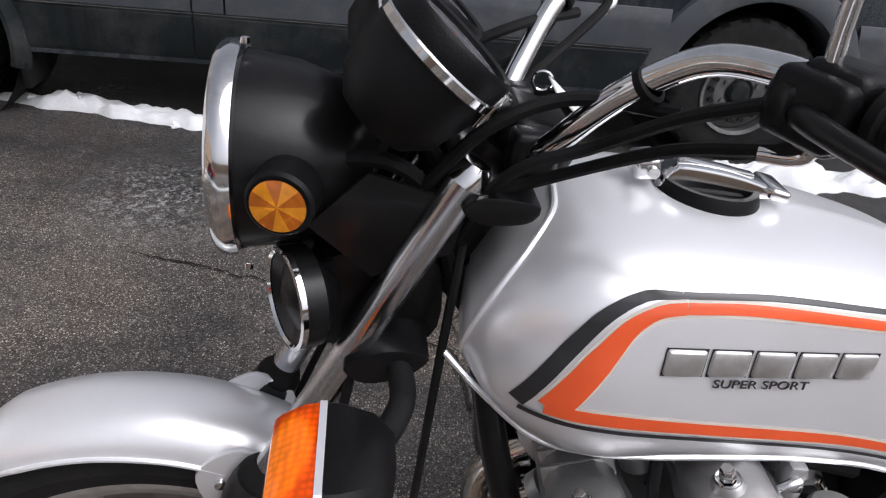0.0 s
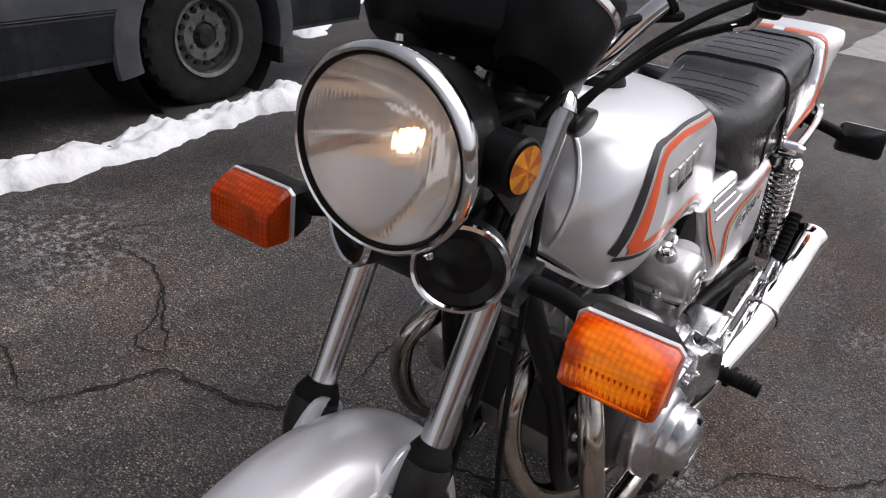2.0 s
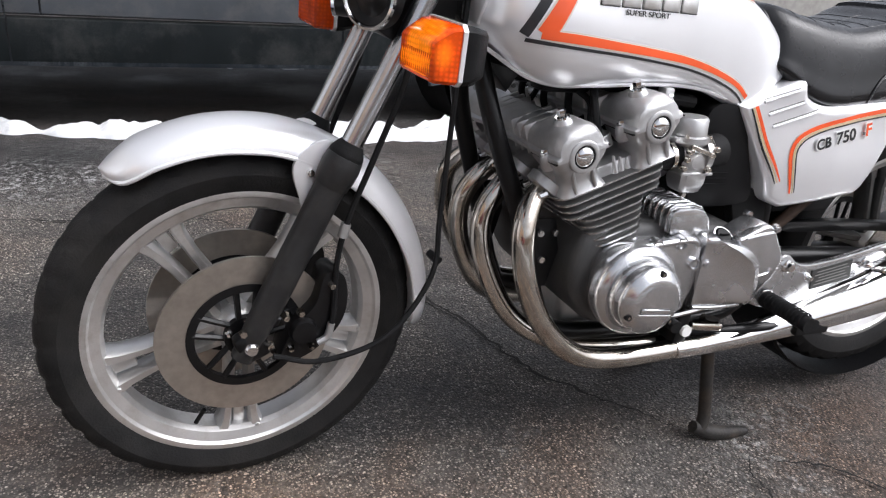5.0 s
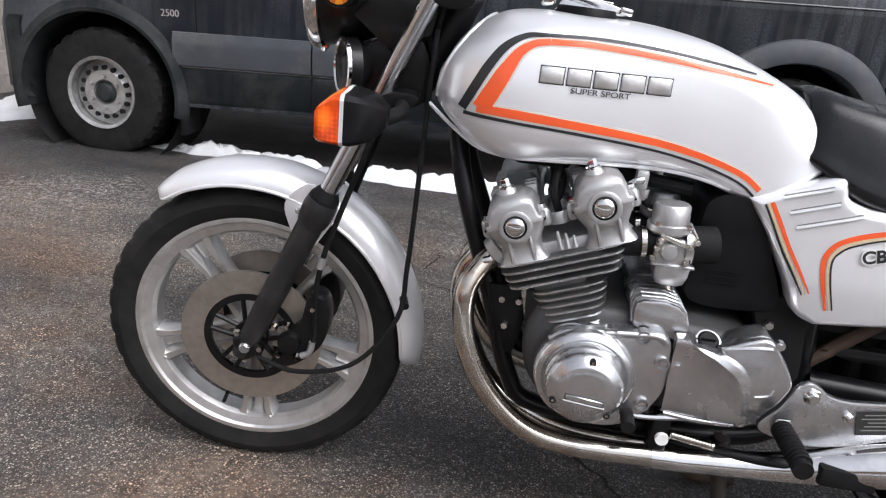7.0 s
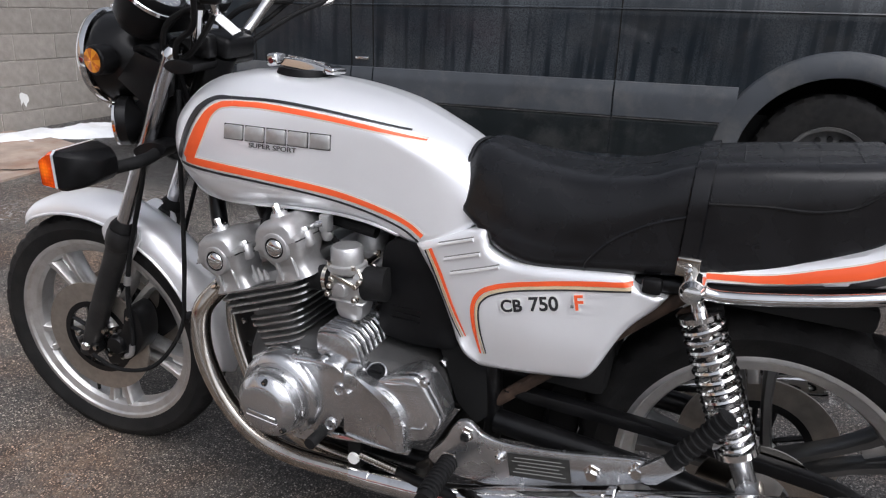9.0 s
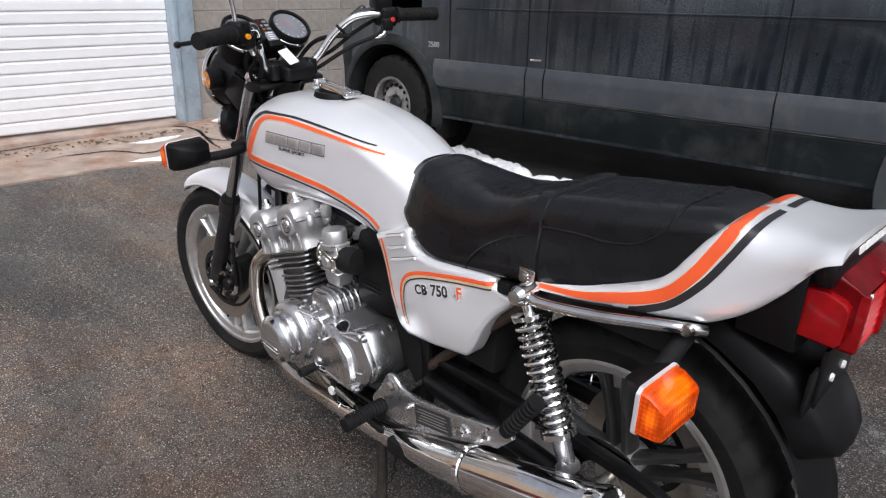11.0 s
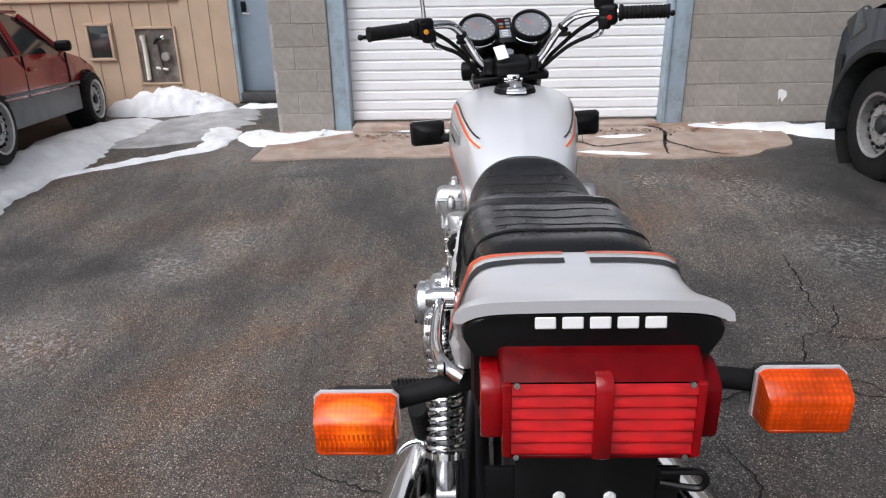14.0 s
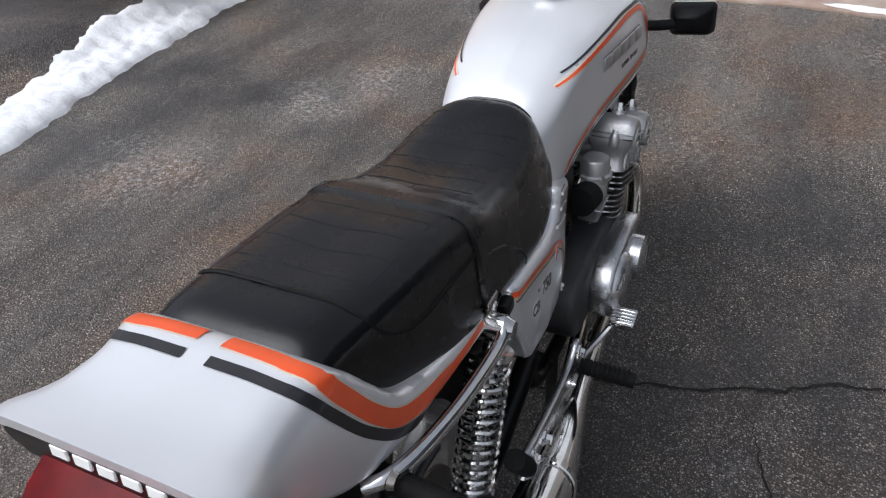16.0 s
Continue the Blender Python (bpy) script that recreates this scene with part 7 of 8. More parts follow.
starter = bp("starter_cover", slab(STARTER + [(0.81, 0.478), (0.76, 0.478)], -0.196, 0.1, 0.004, 2), M_POLISH, "finned starter motor cover", None, True, 35)
for k in range(7):
    y = -0.185 + 0.017 * k
    o_ = [(0.779 + (x - 0.779) * 1.06, 0.478 + (z - 0.478) * 1.075) for x, z in STARTER[:-1]]
    bp("fin", slab(o_ + [(x, z) for x, z in STARTER[-2::-1]], y, y + 0.006, 0.001, 1), M_POLISH, "", starter, False)
rc = bp("clutch_cover", slab(rounded([(0.58, 0.45), (0.66, 0.485), (0.80, 0.48), (0.86, 0.44), (0.86, 0.37), (0.80, 0.33), (0.66, 0.32), (0.59, 0.36)], 56), 0.17, 0.225, 0.012, 3), M_POLISH, "polished clutch cover")
bp("points_cover", lathe([(0, 0.034), (0.04, 0.033), (0.052, 0.026), (0.054, 0)], (0.668, 0.222, 0.394), (0, 1, 0), 36), M_POLISH, "", rc)
bp("clutch_boss", lathe([(0, 0.02), (0.06, 0.018), (0.072, 0.008), (0.074, 0)], (0.79, 0.222, 0.405), (0, 1, 0), 40), M_POLISH, "", rc)

# black boxes with leads, added to darken the gap between engine and tank
for sd in (-1, 1):
    co_ = bp("tank_gap_filler", box((0.55, sd * 0.05, 0.735), (0.1, 0.05, 0.05), 0.01), M_PLASTIC, "black box added to darken the gap under the tank")
    bp("filler_lead", tube([(0.57, sd * 0.06, 0.72), (0.59, sd * 0.09, 0.7), (0.585, sd * 0.11, 0.665)], 0.006, 8), M_RUBBER, "", co_)
bp("wiring_loom", tube([(0.42, -0.03, 0.8), (0.52, -0.06, 0.755), (0.66, -0.09, 0.725), (0.8, -0.1, 0.71)], 0.012, 8), M_RUBBER, "taped black wiring loom")
# a near-black sheet added in place of the shade below the tank
bp("tank_shade_sheet", box((0.62, 0, 0.757), (0.4, 0.2, 0.02), 0.006), M_DARK, "dark sheet added for the shade under the tank")

# carburettors
for y in (-0.147, -0.05, 0.05, 0.147):
    cb = bp("carburettor", box((0.775, y, 0.618), (0.058, 0.054, 0.05), 0.01, 3), M_ALU, "grey cast carburettor")
    bp("dome", lathe([(0, 0.044), (0.026, 0.043), (0.0295, 0.039), (0.03, 0.012), (0.036, 0.010), (0.036, 0.0), (0.03, -0.006)], (0.768, y, 0.651), (-0.06, 0, 1), 26), M_ALU, "", cb)
    for k in range(4):
        a = radians(45 + 90 * k)
        bp("dome_screw", lathe([(0, 0.006), (0.004, 0.006), (0.005, 0)], (0.768 + 0.034 * math.cos(a), y + 0.034 * math.sin(a), 0.66), (0, 0, 1), 8), M_STEEL, "", cb)
    bp("float_bowl", grid_bm([[(0.782 + a * k_, y + b * k_, z) for a, b in ((-0.028, -0.02), (-0.02, -0.027), (0.02, -0.027), (0.028, -0.02), (0.028, 0.02), (0.02, 0.027), (-0.02, 0.027), (-0.028, 0.02))] for z, k_ in ((0.597, 1.0), (0.577, 0.96), (0.563, 0.8), (0.559, 0.6))], True, True), M_ALU, "", cb)
    bp("drain_plug", lathe([(0, 0.014), (0.006, 0.014), (0.0065, 0.006), (0.009, 0.005), (0.009, 0)], (0.784, y, 0.561), (0, 0, -1), 8), M_STEEL, "", cb)
    bp("bowl_flange", box((0.78, y, 0.597), (0.07, 0.06, 0.006), 0.002, 1), M_ALU, "", cb)
    bp("inlet_rubber", tube([(0.80, y, 0.628), (0.845, y * 0.95, 0.632)], 0.031, 18), M_RUBBER, "", cb)
    bp("inlet_flange", tube([(0.795, y, 0.627), (0.807, y, 0.628)], 0.033, 20), M_ALU, "", cb)
    bp("manifold", tube([(0.75, y, 0.625), (0.69, y, 0.618)], 0.024, 16), M_RUBBER, "", cb)
    bp("manifold_clamp", tube([(0.735, y, 0.6232), (0.727, y, 0.6222)], 0.0265, 18), M_STEEL, "", cb)
    bp("side_cap", lathe([(0, 0.009), (0.012, 0.008), (0.0155, 0.003), (0.0165, 0.0)], (0.77, y - 0.027, 0.62), (0, -1, 0), 18), M_ALU, "", cb)
    bp("choke_arm", box((0.775, y - 0.033, 0.64), (0.05, 0.004, 0.008), 0.0015, 1, (0, 18, 0)), M_STEEL, "", cb)
    for dx, dz in ((0.026, 0.012), (-0.026, 0.004), (0.024, -0.014), (0.034, 0.022), (-0.022, 0.018), (-0.03, -0.012)):
        bp("jet_screw", lathe([(0, 0.012), (0.004, 0.012), (0.006, 0.009), (0.006, 0.0)], (0.775 + dx, y - 0.025, 0.62 + dz), (0, -1, 0), 8), M_STEEL, "", cb)
    bp("vent_pipe", tube([(0.80, y - 0.02, 0.66), (0.81, y - 0.024, 0.64), (0.802, y - 0.026, 0.60)], 0.0028, 6), M_STEEL, "", cb)
bp("throttle_rod", tube([(0.79, -0.17, 0.655), (0.79, 0.17, 0.655)], 0.006, 8), M_STEEL)
tap = bp("fuel_tap", box((0.712, -0.13, 0.722), (0.02, 0.024, 0.034), 0.005, 2), M_ALU, "small grey fuel tap under the tank")
bp("tap_bowl", lathe([(0, 0.02), (0.007, 0.0185), (0.011, 0.012), (0.0115, 0.0)], (0.716, -0.132, 0.708), (0, 0, -1), 18), M_ALU, "", tap)
bp("tap_lever", tube([(0.712, -0.143, 0.724), (0.702, -0.147, 0.722), (0.692, -0.147, 0.716)], [0.007, 0.005, 0.004], 10, 8), M_POLISH, "", tap)
bp("fuel_hose", tube([(0.716, -0.125, 0.7), (0.73, -0.115, 0.68), (0.77, -0.1, 0.67)], 0.006, 8), M_RUBBER, "black fuel hose")

# exhaust
for sd in (-1, 1):
    hp = bp("exhaust_pipe", tube([(0.50, sd * 0.135, 0.566), (0.475, sd * 0.15, 0.545), (0.452, sd * 0.175, 0.50), (0.462, sd * 0.187, 0.42), (0.505, sd * 0.19, 0.335), (0.575, sd * 0.19, 0.27), (0.66, sd * 0.19, 0.246), (0.80, sd * 0.19, 0.25), (1.0, sd * 0.195, 0.272)], 0.0195, 20, 70), M_STEEL, "heat-stained chrome exhaust header")
    bp("exhaust_pipe", tube([(0.50, sd * 0.045, 0.566), (0.465, sd * 0.045, 0.535), (0.435, sd * 0.05, 0.48), (0.445, sd * 0.06, 0.40), (0.50, sd * 0.075, 0.30), (0.58, sd * 0.1, 0.25), (0.70, sd * 0.13, 0.235), (0.95, sd * 0.165, 0.255)], 0.0195, 20, 60), M_STEEL, "heat-stained chrome exhaust header")
    for y in (0.135, 0.045):
        bp("exhaust_collar", lathe([(0.022, -0.014), (0.034, -0.012), (0.034, 0.004), (0.022, 0.008)], (0.505, sd * y, 0.57), (0.6, 0, 0.8), 20), M_ALU)
    bp("pipe_clamp", tube([(0.81, sd * 0.19, 0.2505), (0.85, sd * 0.1915, 0.254)], 0.0225, 20), M_CHROME, "", hp)
    mf = bp("muffler", tube([(0.84, sd * 0.192, 0.252), (1.0, sd * 0.198, 0.274), (1.15, sd * 0.212, 0.315), (1.25, sd * 0.222, 0.345), (1.40, sd * 0.23, 0.395), (1.60, sd * 0.238, 0.46)], [0.021, 0.024, 0.036, 0.044, 0.047, 0.046], 28, 50, False), M_CHROME, "long chrome muffler")
    e0, e1 = Vector((1.40, sd * 0.23, 0.395)), Vector((1.60, sd * 0.238, 0.46))
    ax = (e1 - e0).normalized()
    bp("muffler_tip", lathe([(0.046, -0.02), (0.050, 0.0), (0.050, 0.012), (0.047, 0.014), (0.043, 0.006), (0.0395, -0.01), (0.0385, -0.05)], e1, ax, 32), M_CHROME, "", mf)
    bp("muffler_core", lathe([(0.0395, -0.004), (0.028, -0.005), (0.02, 0.0), (0.018, -0.04), (0, -0.04)], e1 - ax * 0.004, ax, 28), M_DARK, "", mf)
    bp("muffler_band", lathe([(0.0455, -0.008), (0.0485, -0.006), (0.0485, 0.006), (0.0455, 0.008)], (1.30, sd * 0.2255, 0.362), ax, 30), M_CHROME, "", mf)

# foot pegs, levers and stand
for sd in (-1, 1):
    s0, s1 = (-0.186, -0.2) if sd < 0 else (0.186, 0.2)
    PEGP = rounded([(0.992, 0.389), (1.012, 0.43), (1.03, 0.441), (1.045, 0.436), (1.06, 0.424), (1.103, 0.418), (1.203, 0.433), (1.32, 0.46), (1.345, 0.455), (1.35, 0.435), (1.30, 0.405), (1.2, 0.368), (1.08, 0.328), (1.0, 0.33), (0.965, 0.348)], 70)
    fr = bp("footrest_bracket", slab(PEGP, s0, s1, 0.004, 2), M_POLISH, "polished aluminium footrest bracket")
    for x, z, r in ((1.035, 0.418, 0.012), (1.097, 0.392, 0.007), (1.252, 0.414, 0.012), (1.318, 0.442, 0.012)):
        bp("bolt", lathe([(0, 0.014), (r * 0.75, 0.014), (r * 0.8, 0.006), (r * 1.2, 0.004), (r * 1.25, 0)], (x, sd * 0.2, z), (0, sd, 0), 6 if r > 0.01 else 12), M_CHROME, "", fr)
    if sd < 0:
        bp("caution_label", box((1.165, -0.2012, 0.394), (0.106, 0.002, 0.044), 0.0, 1, (0, -11, 0)), M_LABEL, "dark caution label with faint print", fr, False)
        for k in range(5):
            bp("print_bar", box((1.167 - 0.0013 * k, -0.2027, 0.381 + 0.0068 * k), (0.09 - 0.01 * (k % 3), 0.001, 0.0016), 0.0, 1, (0, -11, 0)), M_TEXTG, "", fr, False)
    pg = bp("foot_peg", tube([(1.005, sd * 0.18, 0.35), (1.005, sd * 0.31, 0.346)], 0.0155, 16), M_RUBBER, "ribbed black rubber foot peg")
    for k in range(11):
        bp("peg_rib", lathe([(0.0155, -0.003), (0.0175, -0.002), (0.0175, 0.002), (0.0155, 0.003)], (1.005, sd * (0.2 + 0.0095 * k), 0.3495), (0, 1, 0), 16), M_RUBBER, "", pg)
    bp("peg_hinge", box((1.005, sd * 0.187, 0.352), (0.03, 0.03, 0.035), 0.006), M_CHROME, "", pg)
    pp = bp("passenger_peg", tube([(1.365, sd * 0.21, 0.48), (1.43, sd * 0.212, 0.58)], 0.0145, 14), M_RUBBER, "folded black passenger peg")
    bp("peg_arm", slab([(1.31, 0.445), (1.335, 0.428), (1.35, 0.433), (1.385, 0.472), (1.36, 0.492)], sd * 0.2, sd * 0.212, 0.002), M_POLISH, "", pp)
    for k in range(9):
        q = Vector((1.375, sd * 0.2103, 0.495)).lerp(Vector((1.428, sd * 0.2119, 0.577)), k / 8)
        bp("peg_rib", lathe([(0.0145, -0.003), (0.0165, -0.0015), (0.0165, 0.0015), (0.0145, 0.003)], q, (0.065, 0, 0.1), 14), M_RUBBER, "", pp)
gl = bp("gear_lever", tube([(0.905, -0.185, 0.345), (0.86, -0.2, 0.345), (0.78, -0.205, 0.335), (0.745, -0.205, 0.34)], 0.006, 8), M_CHROME, "chrome gear lever")
bp("lever_rubber", tube([(0.752, -0.2, 0.336), (0.75, -0.25, 0.334)], 0.0115, 12), M_RUBBER, "", gl)
bp("lever_knuckle", box((0.905, -0.19, 0.35), (0.025, 0.025, 0.03), 0.006), M_CHROME, "", gl)
bp("brake_pedal", box((0.875, 0.255, 0.385), (0.055, 0.05, 0.014), 0.003), M_CHROME, "chrome brake pedal with a ridged pad")
bp("brake_arm", tube([(0.88, 0.24, 0.378), (0.92, 0.215, 0.35), (1.0, 0.19, 0.345)], 0.007, 8), M_CHROME)
for k in range(5):
    bp("pedal_ridge", box((0.856 + 0.0095 * k, 0.255, 0.3935), (0.004, 0.048, 0.005)), M_CHROME, "", None, False)
st = bp("centre_stand", tube([(0.935, -0.15, 0.285), (0.946, -0.155, 0.2), (0.966, -0.17, 0.06), (0.958, -0.174, 0.03)], 0.0135, 12), M_STAND, "worn black centre stand with rusty feet")
bp("stand_leg", tube([(0.935, 0.12, 0.285), (0.946, 0.125, 0.2), (0.966, 0.13, 0.06), (0.958, 0.135, 0.03)], 0.0135, 12), M_STAND, "", st)
bp("stand_foot", tube([(0.94, -0.172, 0.036), (0.975, -0.174, 0.022), (1.02, -0.178, 0.012), (1.085, -0.182, 0.01)], [0.013, 0.018, 0.016, 0.01], 10, 16), M_STAND, "scraped foot", st)
bp("stand_foot", tube([(0.94, 0.134, 0.036), (0.975, 0.136, 0.022), (1.02, 0.138, 0.012), (1.085, 0.142, 0.01)], [0.013, 0.018, 0.016, 0.01], 10, 16), M_RUST, "rusty foot", st)
bp("stand_crossbar", tube([(0.936, -0.15, 0.27), (0.936, 0.13, 0.27)], 0.013, 10), M_STAND, "", st)
bp("stand_spring", tube([(0.83, -0.2, 0.306), (0.905, -0.2, 0.296)], 0.0075, 10), M_STEEL)
for k in range(14):
    bp("spring_coil", lathe([(0.0075, -0.0015), (0.0092, 0.0), (0.0075, 0.0015)], (0.832 + 0.0052 * k, -0.2, 0.3057 - 0.0007 * k), (1, 0, -0.13), 10), M_STEEL)
bp("stand_bracket", box((0.815, -0.175, 0.30), (0.03, 0.05, 0.07), 0.006), M_BLACK)
bp("bolt", lathe([(0, 0.006), (0.011, 0.006), (0.012, 0)], (0.818, -0.203, 0.297), (0, -1, 0), 14), M_WHITED)
bp("side_stand", tube([(0.83, -0.16, 0.27), (0.95, -0.2, 0.285), (1.12, -0.225, 0.30)], 0.011, 10), M_BLACK, "black side stand folded up")
bp("side_stand_pad", box((1.11, -0.228, 0.298), (0.09, 0.03, 0.035), 0.006), M_RUBBER)

# rear suspension
SHT, SHB = Vector((1.348, 0, 0.745)), Vector((1.478, 0, 0.442))
for sd in (-1, 1):
    off_ = -0.165 if sd < 0 else 0.152
    t_, b_ = SHT + Vector((0, off_, 0)), SHB + Vector((0, off_, 0))
    d_ = (b_ - t_).normalized()
    sh = bp("shock_absorber", tube([t_ + d_ * 0.02, b_ - d_ * 0.1], 0.011, 14), M_CHROME, "chrome coil-over rear shock absorber")
    bp("shock_body", tube([b_ - d_ * 0.16, b_ - d_ * 0.01], 0.017, 16), M_POLISH, "", sh)
    bp("top_eye", tube([t_ + Vector((0, -0.018, 0)), t_ + Vector((0, 0.018, 0))], 0.019, 18), M_CHROME, "", sh)
    bp("top_nut", lathe([(0, 0.014), (0.013, 0.013), (0.016, 0.005), (0.018, 0.0)], t_ + Vector((0, sd * 0.018, 0)), (0, sd, 0), 16), M_CHROME, "", sh)
    bp("bottom_eye", tube([b_ + Vector((0, -0.016, 0)), b_ + Vector((0, 0.016, 0))], 0.017, 18), M_POLISH, "", sh)
    bp("spring_seat", lathe([(0.012, -0.006), (0.034, -0.004), (0.034, 0.004), (0.012, 0.006)], t_ + d_ * 0.04, d_, 24), M_CHROME, "", sh)
    bp("spring_seat", lathe([(0.012, -0.006), (0.034, -0.004), (0.034, 0.006), (0.012, 0.012)], b_ - d_ * 0.07, d_, 24), M_CHROME, "", sh)
    u_ = d_.orthogonal().normalized()
    v_ = d_.cross(u_)
    turns, n_ = 13, 13 * 18
    L_ = (b_ - d_ * 0.078 - (t_ + d_ * 0.046)).length
    pts = [t_ + d_ * (0.046 + L_ * k / n_) + (u_ * math.cos(6.2831853 * turns * k / n_) + v_ * math.sin(6.2831853 * turns * k / n_)) * 0.029 for k in range(n_ + 1)]
    bp("spring", tube(pts, 0.0043, 7, n_ + 1), M_SPRING, "bright coil spring", sh)
    bp("swing_arm", tube([(1.06, sd * 0.11, 0.40), (1.3, sd * 0.125, 0.395), (1.52, sd * 0.13, 0.375)], 0.022, 14), M_BLACK, "black swing arm")
    bp("grab_rail", tube([(1.352, sd * 0.168, 0.753), (1.38, sd * 0.172, 0.742), (1.5, sd * 0.172, 0.762), (1.6, sd * 0.165, 0.785), (1.645, sd * 0.15, 0.79), (1.66, sd * 0.13, 0.785)], 0.0095, 14), M_CHROME, "chrome grab rail")
    bp("rail_mount", lathe([(0, 0.008), (0.009, 0.008), (0.012, 0)], (1.645, sd * 0.155, 0.79), (0, sd, 0), 12), M_STEEL)
    bp("helmet_hook", box((1.29, sd * 0.148, 0.73), (0.03, 0.02, 0.025), 0.006), M_BLACK)
bp("chain_guard", slab(rounded([(1.10, 0.475), (1.35, 0.47), (1.6, 0.45), (1.66, 0.42), (1.6, 0.43), (1.35, 0.45), (1.10, 0.455)], 40), -0.115, -0.09, 0.002), M_BLACK, "black chain guard")


# wheels
def cast_wheel(c, R, rimr, width, name, put, spin, label, tread, spoke_m):
    x, y, z = c
    lip = rimr
    prof = [(lip, -width * 0.40), (lip + 0.004, -width * 0.44), (lip - 0.004, -width * 0.47), (lip - 0.012, -width * 0.46), (lip - 0.016, -width * 0.40), (lip - 0.032, -width * 0.33), (lip - 0.038, -width * 0.22), (lip - 0.038, width * 0.22), (lip - 0.032, width * 0.33), (lip - 0.016, width * 0.40), (lip - 0.012, width * 0.46), (lip - 0.004, width * 0.47), (lip + 0.004, width * 0.44), (lip, width * 0.40)]
    wh = put(name, lathe(prof, c, (0, 1, 0), 96), M_WHEEL, label, None, True, 30)
    # tyre with cut tread
    n = 320
    H = R - rimr
    tp = [(rimr - 0.004, -0.40), (rimr + 0.008, -0.47), (rimr + H * 0.45, -0.52), (rimr + H * 0.75, -0.46), (rimr + H * 0.9, -0.36), (rimr + H * 0.97, -0.22), (R, -0.07), (R, 0.07), (rimr + H * 0.97, 0.22), (rimr + H * 0.9, 0.36), (rimr + H * 0.75, 0.46), (rimr + H * 0.45, 0.52), (rimr + 0.008, 0.47), (rimr - 0.004, 0.40)]
    rows = []
    for i, (pr, ph) in enumerate(tp):
        row = []
        for k in range(n):
            a = 6.2831853 * k / n
            cut = 0.0
            if 3 <= i <= 10:
                wave = math.sin(6.2831853 * k / 10 + 1.1 * abs(i - 6.5))
                cut = tread * (1.0 if 4 <= i <= 9 else 0.5) * smooth01((wave - 0.35) / 0.5)
            row.append((x + (pr - cut) * math.cos(a), y + ph * width * 1.15, z + (pr - cut) * math.sin(a)))
        rows.append(row)
    put("tyre", grid_bm(rows, True), M_TYRE, "black road tyre", wh, True, 30)
    put("hub", lathe([(0.0, -0.05), (0.03, -0.05), (0.042, -0.04), (0.046, -0.02), (0.046, 0.02), (0.042, 0.04), (0.03, 0.05), (0.0, 0.05)], c, (0, 1, 0), 36), M_WHEEL, "", wh)
    for k in range(5):
        a = radians(spin + 72 * k)
        er, et = Vector((math.cos(a), 0, math.sin(a))), Vector((-math.sin(a), 0, math.cos(a)))
        o = Vector(c)
        for s_ in (-1, 1):
            sec = []
            for r_, off, hw_, dp in ((0.038, 0.016, 0.010, 0.026), (0.09, 0.017, 0.0085, 0.022), (rimr - 0.10, 0.019, 0.0085, 0.021), (rimr - 0.058, 0.024, 0.010, 0.023), (rimr - 0.034, 0.030, 0.014, 0.024)):
                p = o + er * r_ + et * (s_ * off)
                sec.append([p + et * (hw_ * ca) + Vector((0, dp * sa, 0)) for ca, sa in ((-1, -0.6), (-0.55, -1), (0.55, -1), (1, -0.6), (1, 0.6), (0.55, 1), (-0.55, 1), (-1, 0.6))])
            put("spoke", grid_bm(sec, True, True), spoke_m, "", wh)
        put("spoke_web", moved(box((0, 0, 0), (0.05, 0.012, 0.02), 0.003), Matrix.Translation(o + er * (rimr - 0.05)) @ Matrix(((er.x, 0, et.x, 0), (0, 1, 0, 0), (er.z, 0, et.z, 0), (0, 0, 0, 1)))), M_WHEEL, "", wh)
        put("spoke_rivet", lathe([(0, 0.004), (0.0045, 0.003), (0.005, 0)], o + er * (rimr - 0.034) + et * 0.03 + Vector((0, -0.024, 0)), (0, -1, 0), 8), M_WHEEL, "", wh)
    return wh


FW = (0.019, 0.0, 0.289)
fw = cast_wheel(FW, 0.308, 0.249, 0.082, "front_wheel", fp, 54, "silver five-spoke front wheel", 0.0038, M_WHEEL)
va = radians(249)
fp("valve", tube([Vector(FW) + Vector((math.cos(va), 0, math.sin(va))) * 0.215 + Vector((0, -0.01, 0)), Vector(FW) + Vector((math.cos(va), 0, math.sin(va))) * 0.175 + Vector((0, -0.022, 0))], 0.004, 8), M_RUBBER, "", fw)


def brake_disc(c, y, put, wh, r0, r1):
    q = Vector(c) + Vector((0, y, 0))
    sg = -1 if y < 0 else 1
    d = put("brake_disc", lathe([(r0, -0.003), (r1, -0.003), (r1, 0.003), (r0, 0.003)], q, (0, 1, 0), 72, True), M_DISC, "dull steel brake disc", wh)
    put("disc_carrier", lathe([(r0 + 0.006, -0.0035 * 1.2), (r0 - 0.008, -0.005), (r0 - 0.008, 0.005), (r0 + 0.006, 0.0042)], q, (0, 1, 0), 60), M_BLACK, "", wh)
    put("disc_boss", lathe([(0.0, -0.006), (0.036, -0.006), (0.036, 0.006), (0, 0.006)], q, (0, 1, 0), 30), M_BLACK, "", wh)
    for k in range(5):
        a = radians(18 + 72 * k)
        er = Vector((math.cos(a), 0, math.sin(a)))
        for off in (-1, 1):
            et = Vector((-er.z, 0, er.x)) * 0.017 * off
            put("carrier_arm", tube([q + er * 0.03 + et * 0.7, q + er * (r0 - 0.004) + et], 0.0052, 6), M_BLACK, "", wh)
        put("carrier_bolt", lathe([(0, 0.007), (0.005, 0.007), (0.0065, 0.003), (0.007, 0)], q + er * 0.03 + Vector((0, sg * 0.005, 0)), (0, sg, 0), 6), M_CHROME, "", wh)
    return d


